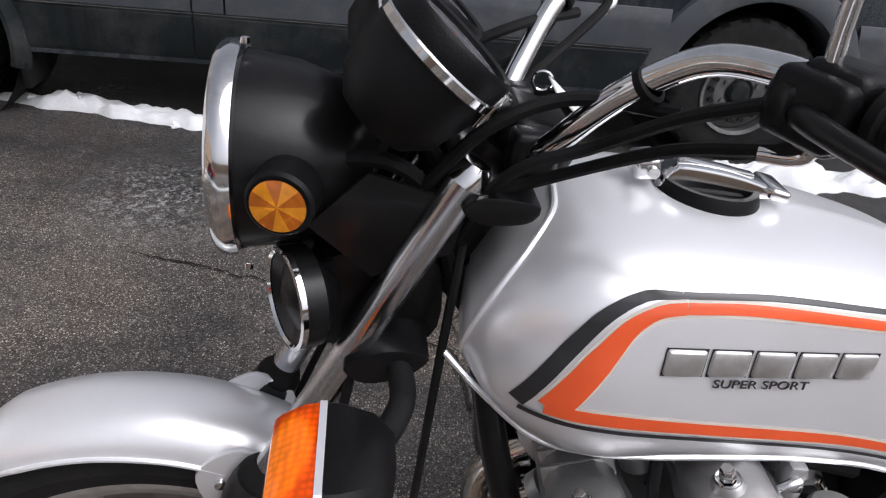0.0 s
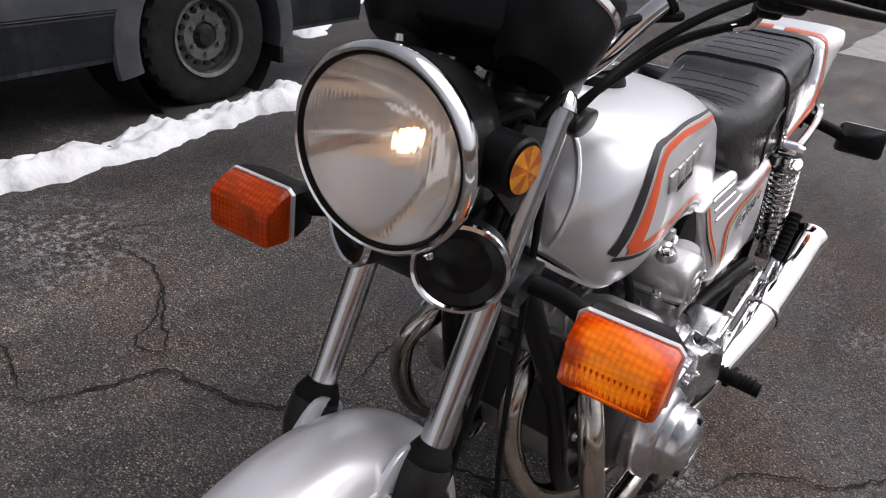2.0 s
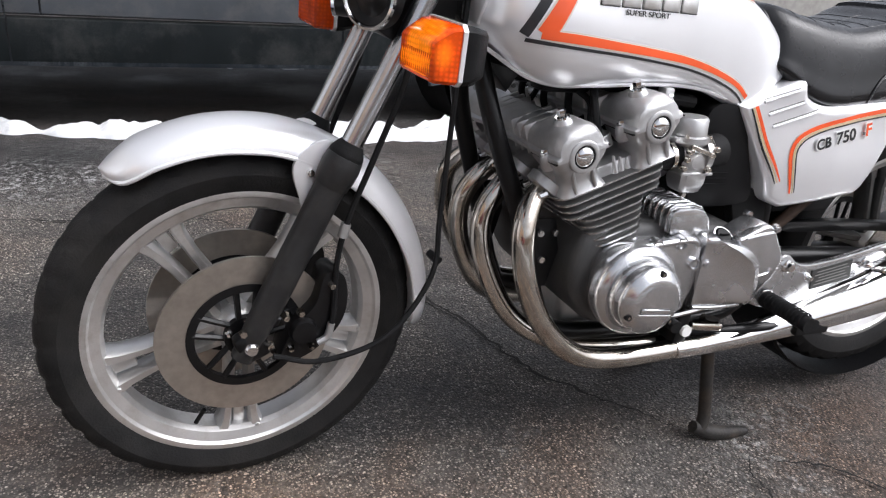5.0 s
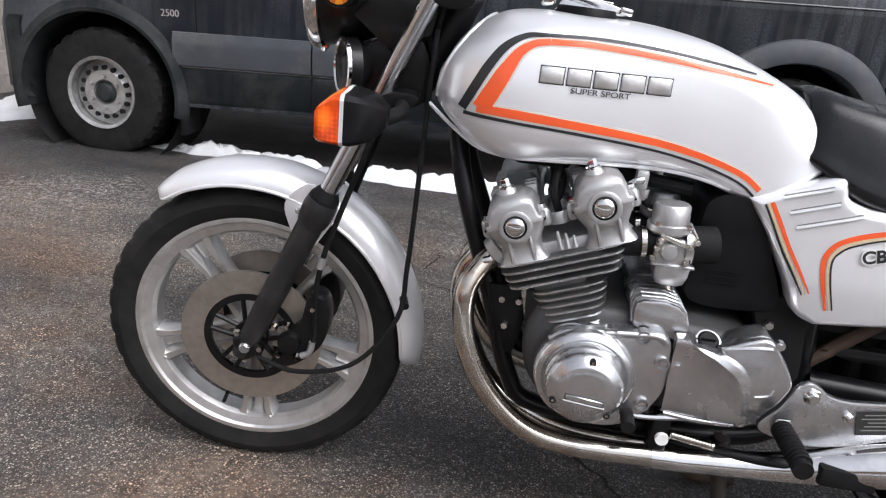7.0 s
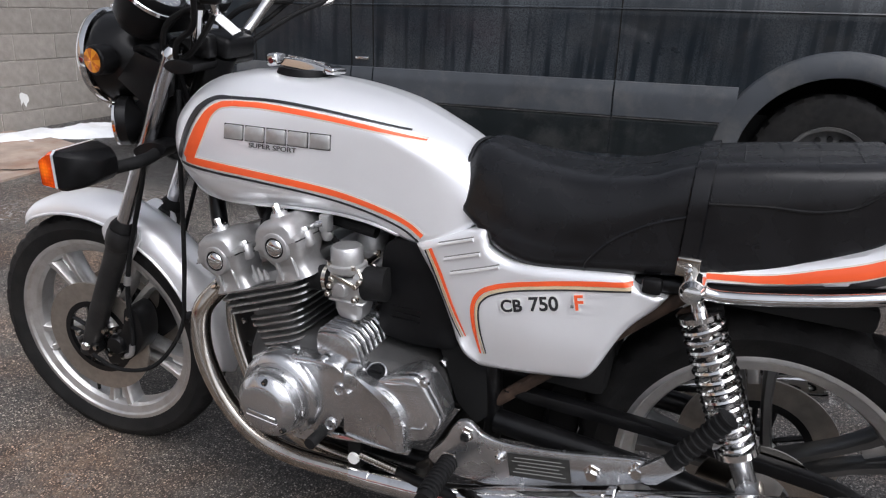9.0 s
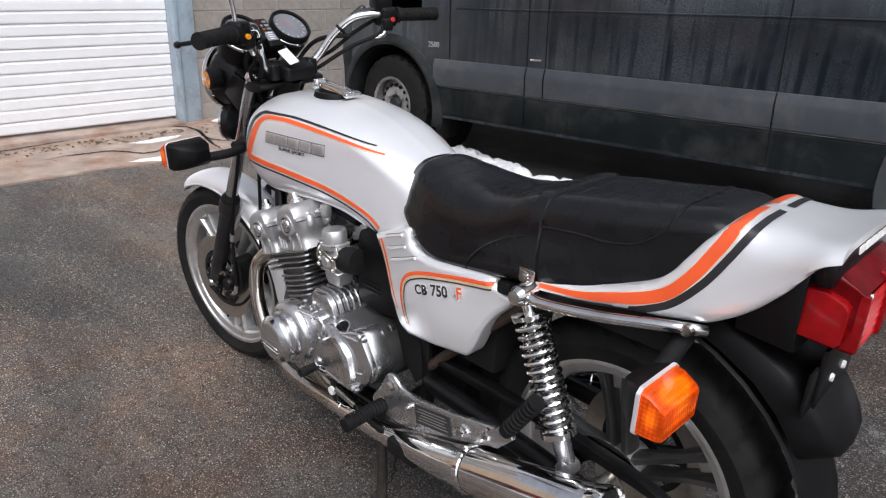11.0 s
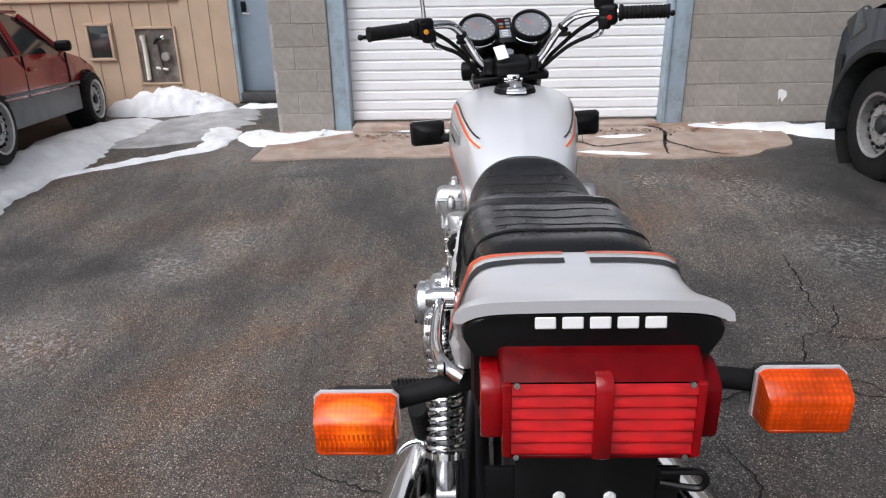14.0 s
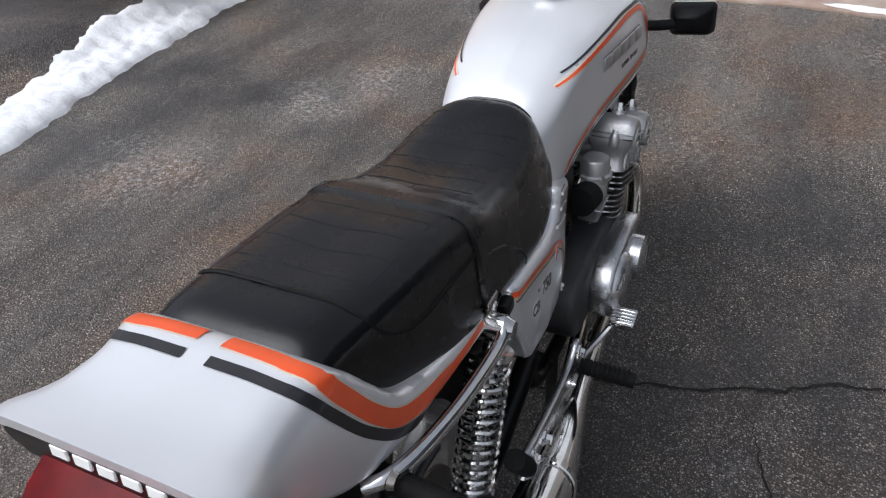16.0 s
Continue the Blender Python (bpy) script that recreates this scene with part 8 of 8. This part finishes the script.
for y in (-0.056, 0.056):
    brake_disc(FW, y, fp, fw, 0.09, 0.143)
RW = (1.505, 0.0, 0.372)
rw = cast_wheel(RW, 0.315, 0.242, 0.105, "rear_wheel", bp, 30, "silver five-spoke rear wheel lifted off the ground", 0.006, M_SPOKE)
brake_disc(RW, 0.075, bp, rw, 0.09, 0.14)
bp("sprocket", lathe([(0.05, -0.002), (0.1, -0.002), (0.1, 0.002), (0.05, 0.002)], (1.505, -0.085, 0.372), (0, 1, 0), 48, True), M_STEEL, "", rw)
bp("rear_axle", tube([(1.505, -0.16, 0.372), (1.505, 0.16, 0.372)], 0.013, 14), M_STEEL)

# front fork
for sd in (-1, 1):
    y = sd * 0.083
    lo = fp("fork_slider", tube([(leg_x(0.262), y, 0.262), (leg_x(0.30), y, 0.30), (leg_x(0.45), y, 0.45), (leg_x(0.60), y, 0.60)], [0.019, 0.0245, 0.0245, 0.0255], 24, 24), M_SLIDER, "black painted fork slider")
    fp("slider_cap", tube([(leg_x(0.556), y, 0.556), (leg_x(0.562), y, 0.562), (leg_x(0.598), y, 0.598), (leg_x(0.603), y, 0.603)], [0.027, 0.0305, 0.0315, 0.029], 28, 14), M_SLIDER, "", lo)
    fp("dust_seal", tube([(leg_x(0.6), y, 0.6), (leg_x(0.608), y, 0.608), (leg_x(0.618), y, 0.618), (leg_x(0.624), y, 0.624)], [0.0285, 0.0285, 0.024, 0.019], 24, 12), M_RUBBER, "", lo)
    fp("fork_tube", tube([(leg_x(0.60), y, 0.60), (leg_x(0.985), y, 0.985)], 0.0175, 24), M_FORK, "dull chrome fork tube")
    fp("axle_clamp", box((0.022, y, 0.286), (0.05, 0.034, 0.052), 0.01, 3, (0, -24, 0)), M_BLACK, "", lo)
    fp("axle_bolt", lathe([(0, 0.01), (0.0085, 0.01), (0.012, 0.006), (0.0125, 0)], (FW[0], sd * 0.098, FW[2] - 0.002), (0, sd, 0), 14), M_CHROME, "", lo)
    for dx, dz in ((0.03, 0.0), (-0.014, 0.03)):
        fp("pinch_bolt", lathe([(0, 0.008), (0.006, 0.008), (0.0075, 0.0)], (FW[0] + dx, sd * 0.099, FW[2] + dz), (0, sd, 0), 6), M_STEEL, "", lo)
    cal = fp("brake_caliper", slab(rounded([(0.07, 0.25), (0.115, 0.255), (0.165, 0.30), (0.18, 0.35), (0.17, 0.40), (0.14, 0.405), (0.125, 0.35), (0.09, 0.31)], 40), sd * 0.035, sd * 0.09, 0.008, 2), M_BLACK, "black brake caliper behind the fork leg")
    fp("piston_cap", lathe([(0, 0.014), (0.02, 0.013), (0.023, 0.007), (0.024, 0)], (0.105, sd * 0.089, 0.305), (0, sd, 0), 24), M_BLACK, "", cal)
    for q in ((0.075, 0.335), (0.1, 0.34), (0.12, 0.275), (0.085, 0.275), (0.15, 0.385)):
        fp("caliper_bolt", lathe([(0, 0.012), (0.005, 0.012), (0.0065, 0.006), (0.008, 0)], (q[0], sd * 0.088, q[1]), (0, sd, 0), 8), M_STEEL, "", cal)
    fp("brake_hose", tube([(0.25, sd * 0.09, 0.80), (0.24, sd * 0.1, 0.72), (0.2, sd * 0.1, 0.6), (0.168, sd * 0.095, 0.5), (0.155, sd * 0.093, 0.42), (0.155, sd * 0.095, 0.33), (0.145, sd * 0.097, 0.285)], 0.0052, 8, 40), M_RUBBER, "black brake hose")
    fp("hose_ferrule", tube([(0.166, sd * 0.094, 0.495), (0.161, sd * 0.094, 0.472)], 0.0085, 10), M_ALU)
    fp("hose_end", tube([(0.152, sd * 0.096, 0.315), (0.146, sd * 0.097, 0.29), (0.13, sd * 0.096, 0.28)], 0.0065, 10), M_ALU)
    fp("headlamp_bracket", slab([(0.20, 0.93), (0.25, 0.985), (0.34, 0.96), (0.33, 0.91), (0.26, 0.88)], sd * 0.078, sd * 0.084, 0.001), M_BLACK, "black headlamp bracket")
fp("speedometer_cable", tube([(0.05, -0.115, 0.278), (0.13, -0.125, 0.262), (0.24, -0.135, 0.30), (0.315, -0.125, 0.40), (0.325, -0.11, 0.50), (0.33, -0.1, 0.62), (0.335, -0.09, 0.80), (0.34, -0.08, 0.92)], 0.0048, 8, 50), M_RUBBER, "black speedometer cable")
fp("cable_clip", tube([(0.322, -0.095, 0.43), (0.328, -0.12, 0.425)], 0.008, 10), M_BLACK)
fp("lower_yoke", slab(rounded([(0.24, 0.795), (0.28, 0.815), (0.32, 0.81), (0.30, 0.785), (0.26, 0.775)], 24), -0.112, 0.112, 0.006, 2), M_BLACK, "black lower fork yoke")
fp("upper_yoke", slab(rounded([(0.33, 0.968), (0.35, 0.982), (0.395, 0.978), (0.39, 0.96), (0.35, 0.955)], 24), -0.108, 0.108, 0.006, 2), M_BLACK, "black upper fork yoke")
for sd in (-1, 1):
    fp("fork_cap", lathe([(0, 0.02), (0.013, 0.019), (0.017, 0.012), (0.02, 0.0)], (leg_x(0.985), sd * 0.083, 0.985), AXIS, 20), M_CHROME)

# front mudguard
arcs = []
for a in [126 - 0.4 * k * k for k in range(6)] + list(np.linspace(114, 3, 44)) + [-9 + 0.35 * k * k for k in range(5, -1, -1)]:
    ra = radians(a)
    rr = float(np.interp(a, [-15, 30, 55, 80, 100, 116, 126], [0.344, 0.347, 0.354, 0.359, 0.358, 0.354, 0.342]))
    end = 1.0
    if a > 108:
        end = math.sqrt(max(0.0, 1 - ((a - 108) / 18.05) ** 4))
    if a < 4:
        end = math.sqrt(max(0.0, 1 - ((4 - a) / 13.05) ** 2))
    edge_w = 0.063 * end
    drop = float(np.interp(a, [-10, 30, 60, 90, 126], [0.04, 0.046, 0.05, 0.043, 0.03])) * end ** 0.4
    row = []
    for t in np.linspace(-1, 1, 15):
        ww = edge_w * math.sin(t * math.pi / 2 * 0.98)
        dr = drop * (1 - math.cos(t * math.pi / 2)) ** 1.15
        row.append((FW[0] + (rr - dr) * math.cos(ra), ww, FW[2] + (rr - dr) * math.sin(ra)))
    arcs.append(row)
fend = fp("front_mudguard", grid_bm(arcs), M_SILVER, "silver front mudguard")
for sd in (-1, 1):
    k0 = 0 if sd < 0 else -1
    fp("mudguard_edge", tube([Vector(r[k0]) for r in arcs[::3]], 0.0036, 8, 60), M_SILVER, "", fend)
    q = [(0.085, 0.585), (0.135, 0.625), (0.185, 0.585), (0.155, 0.52), (0.112, 0.47), (0.1, 0.52)]
    fp("mudguard_stay", slab(rounded(q, 30), sd * 0.058, sd * 0.066, 0.002), M_SILVER, "", fend)
    fp("stay_bolt", lathe([(0, 0.006), (0.006, 0.005), (0.007, 0)], (0.112, sd * 0.066, 0.572), (0, sd, 0), 10), M_CHROME, "", fend)

# headlamp
HL = Vector((0.126, 0.0, 0.959))
AX = Vector((-1, 0, -0.03)).normalized()
hl = fp("headlamp", lathe([(r * 1.035, h * 1.0) for r, h in [(0.0, -0.135), (0.04, -0.13), (0.068, -0.105), (0.083, -0.06), (0.088, -0.02), (0.089, 0.0)]], HL, AX, 48), M_BLACK, "round headlamp in a black shell with a chrome rim")
fp("headlamp_rim", lathe([(r * 1.035, h * 1.0) for r, h in [(0.0895, -0.014), (0.0955, -0.012), (0.0975, -0.004), (0.096, 0.005), (0.0925, 0.009), (0.090, 0.008), (0.0885, 0.002)]], HL, AX, 56), M_CHROME, "chrome rim", hl)
fp("gasket", lathe([(0.0885, 0.004), (0.090, 0.0075), (0.0925, 0.008), (0.0935, 0.005)], HL, AX, 56), M_RUBBER, "black rubber ring", hl)
fp("reflector_bowl", lathe([(r * 1.035, h * 1.0) for r, h in [(0.0, -0.075), (0.02, -0.071), (0.05, -0.052), (0.075, -0.022), (0.0865, 0.0)]], HL, AX, 40), M_MIRROR, "mirrored bowl", hl)
fp("bulb", lathe([(0, 0.012), (0.009, 0.010), (0.012, 0.0), (0.009, -0.02), (0, -0.022)], HL + AX * -0.035 + Vector((0, -0.004, 0.004)), AX, 16), M_BULB, "lit bulb", hl)
gl_ = fp("headlamp_glass", lathe([(r * 1.035, h * 1.0) for r, h in [(0.0, 0.022), (0.03, 0.0205), (0.06, 0.015), (0.08, 0.008), (0.0868, 0.003), (0.086, 0.0), (0.078, 0.004), (0.058, 0.011), (0.03, 0.0165), (0.0, 0.018)]], HL, AX, 48), M_FLUTED, "domed clear lens", hl)
gl_.visible_shadow = False
fp("rim_screw", lathe([(0, 0.006), (0.004, 0.005), (0.005, 0)], HL + Vector((0.012, 0, 0.101)), (0, 0, 1), 10), M_CHROME, "", hl)
for sd in (-1, 1):
    fp("rim_screw", lathe([(0, 0.006), (0.004, 0.005), (0.005, 0)], HL + Vector((0.02, sd * 0.054, -0.092)), (0, sd * 0.5, -0.85), 10), M_CHROME, "", hl)
    c_ = Vector((0.18, sd * 0.116, 0.968))
    dn = Vector((-0.18, sd, 0)).normalized()
    rf = fp("side_reflector", lathe([(0, 0.004), (0.026, 0.004), (0.029, 0.001), (0.029, -0.03)], c_, dn, 36), M_PLASTIC, "round amber side reflector", hl)
    u_ = dn.orthogonal().normalized()
    v_ = dn.cross(u_)
    for k in range(10):
        a0, a1 = 6.2831853 * k / 10, 6.2831853 * (k + 1) / 10
        bm = bmesh.new()
        pts = [c_ + dn * 0.0085] + [c_ + dn * 0.006 + (u_ * math.cos(a0 + (a1 - a0) * j / 4) + v_ * math.sin(a0 + (a1 - a0) * j / 4)) * 0.0232 for j in range(5)]
        vv = [bm.verts.new(p) for p in pts]
        bm.faces.new(vv)
        fp("reflector_wedge", bm, M_REFLECT if k % 2 else M_REFLECTD, "", rf, False)
    # horns
    hc = Vector((0.185, sd * 0.071, 0.842))
    hx = Vector((-0.88, sd * 0.42, 0.0)).normalized()
    hn = fp("horn", lathe([(0.0, 0.002), (0.012, 0.004), (0.02, 0.0), (0.032, -0.004), (0.044, 0.002), (0.05, 0.0), (0.05, -0.02), (0.035, -0.03), (0.02, -0.045), (0, -0.05)], hc, hx, 36), M_BLACK, "black round horn with a chrome ring")
    fp("horn_ring", lathe([(0.045, 0.003), (0.047, 0.006), (0.051, 0.005), (0.0515, 0.0), (0.049, -0.002)], hc, hx, 40), M_CHROME, "chrome ring", hn)
    fp("horn_bracket", tube([hc - hx * 0.04, (0.25, sd * 0.05, 0.80)], 0.008, 8), M_BLACK, "", hn)
fp("lower_cowl", slab(rounded([(0.20, 0.87), (0.31, 0.90), (0.33, 0.80), (0.25, 0.775), (0.20, 0.80)], 24), -0.06, 0.06, 0.006, 2), M_BLACK, "black junction cover under the headlamp")

# meters
mx_ = Vector((0.62, 0, 0.78)).normalized()
MC = Vector((0.303, 0, 1.096))
MD = Vector((0.782, 0, -0.623))


def on_pod(u, v, h):
    """A spot on the pod: u towards the rider, v across, h out of its face."""
    return tuple(MC + MD * u + Vector((0, v, 0)) + mx_ * h)


pods = fp("meter_pod", box(on_pod(0.0, 0, -0.04), (0.085, 0.155, 0.062), 0.014, 3, (0, 38.5, 0)), M_PLASTIC, "black twin-dial instrument pod with a silver band")
for sd in (-1, 1):
    c_ = MC + Vector((0, sd * 0.077, 0))
    pd = fp("dial", lathe([(0.0, -0.085), (0.035, -0.083), (0.05, -0.065), (0.056, -0.035), (0.0575, -0.002), (0.058, 0.012), (0.055, 0.016), (0.05, 0.014), (0.049, 0.004), (0.0, 0.004)], c_, mx_, 44), M_PLASTIC, "black dial housing", pods)
    fp("band", lathe([(0.0572, -0.014), (0.0592, -0.0125), (0.0592, -0.006), (0.0575, -0.0045)], c_, mx_, 44), M_CHROME, "silver band", pd)
    fp("dial_face", lathe([(0.0, 0.0055), (0.048, 0.0055)], c_, mx_, 36), M_DIAL, "grey dial face", pd)
    e1_ = mx_.cross(Vector((0, 1, 0))).normalized()
    for k in range(13):
        a = radians(-40 + 260 * k / 12)
        dv = e1_ * -math.sin(a) + Vector((0, 1, 0)) * math.cos(a)
        fp("dial_tick", tube([c_ + mx_ * 0.0065 + dv * 0.036, c_ + mx_ * 0.0065 + dv * 0.043], 0.0009, 5), M_WHITED, "", pd)
    fp("needle", tube([c_ + mx_ * 0.007, c_ + mx_ * 0.007 + e1_ * 0.028 + Vector((0, -0.02, 0))], 0.001, 5), M_ORANGE, "", pd)
    dg_ = fp("dial_glass", lathe([(0.0, 0.0115), (0.0495, 0.0105)], c_, mx_, 36), M_GLASS, "", pd)
    dg_.visible_shadow = False
fp("pod_band", box(on_pod(-0.046, 0, -0.0095), (0.007, 0.05, 0.006), 0.001, 1, (0, 38.5, 0)), M_CHROME, "", pods)
for i in range(5):
    fp("maker_mark", box(on_pod(-0.0445, -0.02 + 0.01 * i, -0.022), (0.004, 0.0075, 0.012), 0.0006, 1, (0, 38.5, 0)), M_WHITED, "plain white bar of the maker's mark", pods, False)
cl = fp("warning_panel", box(on_pod(0.006, 0, -0.004), (0.1, 0.044, 0.014), 0.004, 2, (0, 38.5, 0)), M_PLASTIC, "warning light cluster", pods)
for i, (ma, mb) in enumerate(((M_RED, M_TEXTG), (M_TEXTG, M_DIAL), (M_REFLECTD, M_TEXTG))):
    for v_, mm in ((-0.0095, ma), (0.0095, mb)):
        fp("warning_lamp", box(on_pod(-0.03 + 0.013 * i, v_, 0.0032), (0.0075, 0.013, 0.003), 0.001, 1, (0, 38.5, 0)), mm, "", cl, False)
fp("display", box(on_pod(0.022, -0.002, 0.0032), (0.032, 0.032, 0.003), 0.001, 1, (0, 38.5, 0)), M_DIAL, "grey printed panel", cl, False)
for i in range(4):
    fp("print_bar", box(on_pod(0.012 + 0.007 * i, -0.002, 0.005), (0.002, 0.02 - 0.003 * (i % 2), 0.0012), 0.0003, 1, (0, 38.5, 0)), M_WHITED, "", cl, False)
fp("clamp_cover", box((0.405, 0, 1.006), (0.07, 0.10, 0.042), 0.014, 3, (0, 14, 0)), M_PLASTIC, "black padded cover over the bar clamps")
fp("ignition_lock", lathe([(0, 0.012), (0.014, 0.011), (0.018, 0.0), (0.018, -0.03)], (0.365, -0.0, 1.03), (0.5, 0, 0.86), 18), M_CHROME)
ky = fp("key_tag", box((0.425, -0.03, 1.045), (0.05, 0.032, 0.002), 0.0005, 1, (12, 38, 10)), M_WHITED, "white paper tag on the ignition key")
fp("key_ring", lathe([(0.009, -0.001), (0.0105, 0.0), (0.009, 0.001), (0.0078, 0.0)], (0.40, -0.018, 1.058), (0.2, 0.9, 0.1), 18, True), M_CHROME, "", ky)

# handlebar
hb = fp("handlebar", tube([(0.392, -0.06, 1.012), (0.392, 0, 1.012), (0.392, 0.06, 1.012)], 0.0112, 14), M_CHROME, "chrome handlebar")
for sd in (-1, 1):
    fp("bar_side", tube([(0.392, sd * 0.06, 1.012), (0.392, sd * 0.075, 1.014), (0.402, sd * 0.094, 1.034), (0.432, sd * 0.127, 1.088), (0.47, sd * 0.16, 1.127), (0.502, sd * 0.2, 1.137), (0.522, sd * 0.24, 1.135), (0.572, sd * 0.36, 1.131)], 0.011, 16, 50), M_CHROME, "", hb)
    fp("bar_clamp", box((0.392, sd * 0.062, 1.006), (0.045, 0.03, 0.045), 0.008, 3), M_BLACK, "", hb)
    g0, g1 = Vector((0.533, sd * 0.268, 1.133)), Vector((0.576, sd * 0.375, 1.131))
    gp = fp("grip", tube([g0, g1], [0.0155, 0.0165, 0.016], 18, 8), M_RUBBER, "ribbed black rubber grip", hb)
    for k in range(12):
        fp("grip_rib", lathe([(0.016, -0.0025), (0.0178, -0.001), (0.0178, 0.001), (0.016, 0.0025)], g0.lerp(g1, 0.06 + 0.08 * k), g1 - g0, 16), M_RUBBER, "", gp)
    fp("grip_end", lathe([(0.0165, 0.0), (0.019, 0.001), (0.018, 0.006), (0, 0.007)], g1, g1 - g0, 16), M_RUBBER, "", gp)
    sw = fp("switch_housing", box((0.521, sd * 0.24, 1.13), (0.044, 0.046, 0.052), 0.01, 3, (0, 0, sd * -22)), M_PLASTIC, "black switch housing", hb)
    fp("housing_half", box((0.503, sd * 0.243, 1.128), (0.03, 0.052, 0.044), 0.008, 3, (0, 0, sd * -22)), M_PLASTIC, "", sw)
    fp("switch_block", box((0.53, sd * 0.228, 1.112), (0.034, 0.03, 0.034), 0.007, 3, (0, 0, sd * -22)), M_PLASTIC, "", sw)
    fp("switch_button", lathe([(0, 0.006), (0.006, 0.005), (0.007, 0)], (0.546, sd * 0.235, 1.124), (1, 0, 0), 12), M_REDPAINT_DOT if sd > 0 else M_REFLECT, "", sw)
    fp("switch_button", box((0.544, sd * 0.24, 1.141), (0.006, 0.012, 0.006), 0.001, 1), M_PLASTIC, "", sw)
    lv = fp("control_lever", tube([(0.497, sd * 0.235, 1.124), (0.492, sd * 0.27, 1.125), (0.512, sd * 0.34, 1.121), (0.533, sd * 0.4, 1.122)], [0.009, 0.0075, 0.0055, 0.005], 10, 24), M_BLACK, "black control lever", hb)
    fp("lever_ball", lathe([(0, 0.008), (0.006, 0.0055), (0.008, 0), (0.006, -0.0055), (0, -0.008)], (0.535, sd * 0.403, 1.122), (0, 1, 0), 12), M_BLACK, "", lv)
    fp("lever_perch", box((0.499, sd * 0.232, 1.127), (0.034, 0.026, 0.028), 0.006), M_BLACK, "", lv)
    fp("grip_collar", lathe([(0.012, -0.003), (0.021, -0.003), (0.0215, 0.004), (0.016, 0.007)], g0, g1 - g0, 18), M_RUBBER, "", hb)
    fp("control_cable", tube([(0.495, sd * 0.225, 1.124), (0.46, sd * 0.175, 1.09), (0.42, sd * 0.13, 1.045), (0.36, sd * 0.105, 1.0), (0.33, sd * 0.04, 0.88)], 0.0055, 8, 30), M_RUBBER, "black control cable")
    fp("control_cable", tube([(0.525, sd * 0.22, 1.1), (0.52, sd * 0.205, 1.085), (0.47, sd * 0.15, 1.055), (0.395, sd * 0.1, 1.0), (0.35, sd * 0.085, 0.97), (0.32, sd * 0.05, 0.9)], 0.0055, 8, 30), M_RUBBER, "black wiring along the bar")
    fp("cable_elbow", tube([(0.53, sd * 0.225, 1.105), (0.53, sd * 0.215, 1.085), (0.51, sd * 0.198, 1.078)], 0.006, 10, 12), M_CHROME, "chrome cable elbow", hb)
    fp("control_cable", tube([(0.47, sd * 0.15, 1.085), (0.40, sd * 0.11, 1.075), (0.34, sd * 0.1, 1.04), (0.3, sd * 0.07, 0.97)], 0.006, 8, 24), M_RUBBER, "black control cable")
    fp("cable_band", lathe([(0.0115, -0.004), (0.0155, -0.003), (0.0155, 0.003), (0.0115, 0.004)], (0.445, sd * 0.138, 1.1), (0.3, sd * 0.33, 0.45), 14), M_RUBBER)
res = fp("brake_reservoir", box((0.507, 0.232, 1.166), (0.05, 0.05, 0.035), 0.008, 3, (0, 6, -18)), M_PLASTIC, "black brake fluid reservoir")
fp("reservoir_lid", box((0.508, 0.232, 1.186), (0.054, 0.054, 0.006), 0.002, 1, (0, 6, -18)), M_ALU, "", res)
fp("mirror_stem", tube([(0.508, -0.237, 1.15), (0.503, -0.238, 1.19), (0.49, -0.25, 1.3)], 0.0055, 10), M_CHROME, "thin chrome mirror stem")
for sd in (-1, 1):
    fp("wiring", tube([(0.21, sd * 0.05, 0.98), (0.27, sd * 0.07, 0.99), (0.31, sd * 0.06, 0.95), (0.34, sd * 0.04, 0.86)], 0.008, 8, 20), M_RUBBER, "bundle of black wires")
fp("wiring", tube([(0.25, -0.03, 0.96), (0.28, 0.02, 1.0), (0.33, 0.03, 0.94)], 0.009, 8, 16), M_RUBBER, "bundle of black wires")
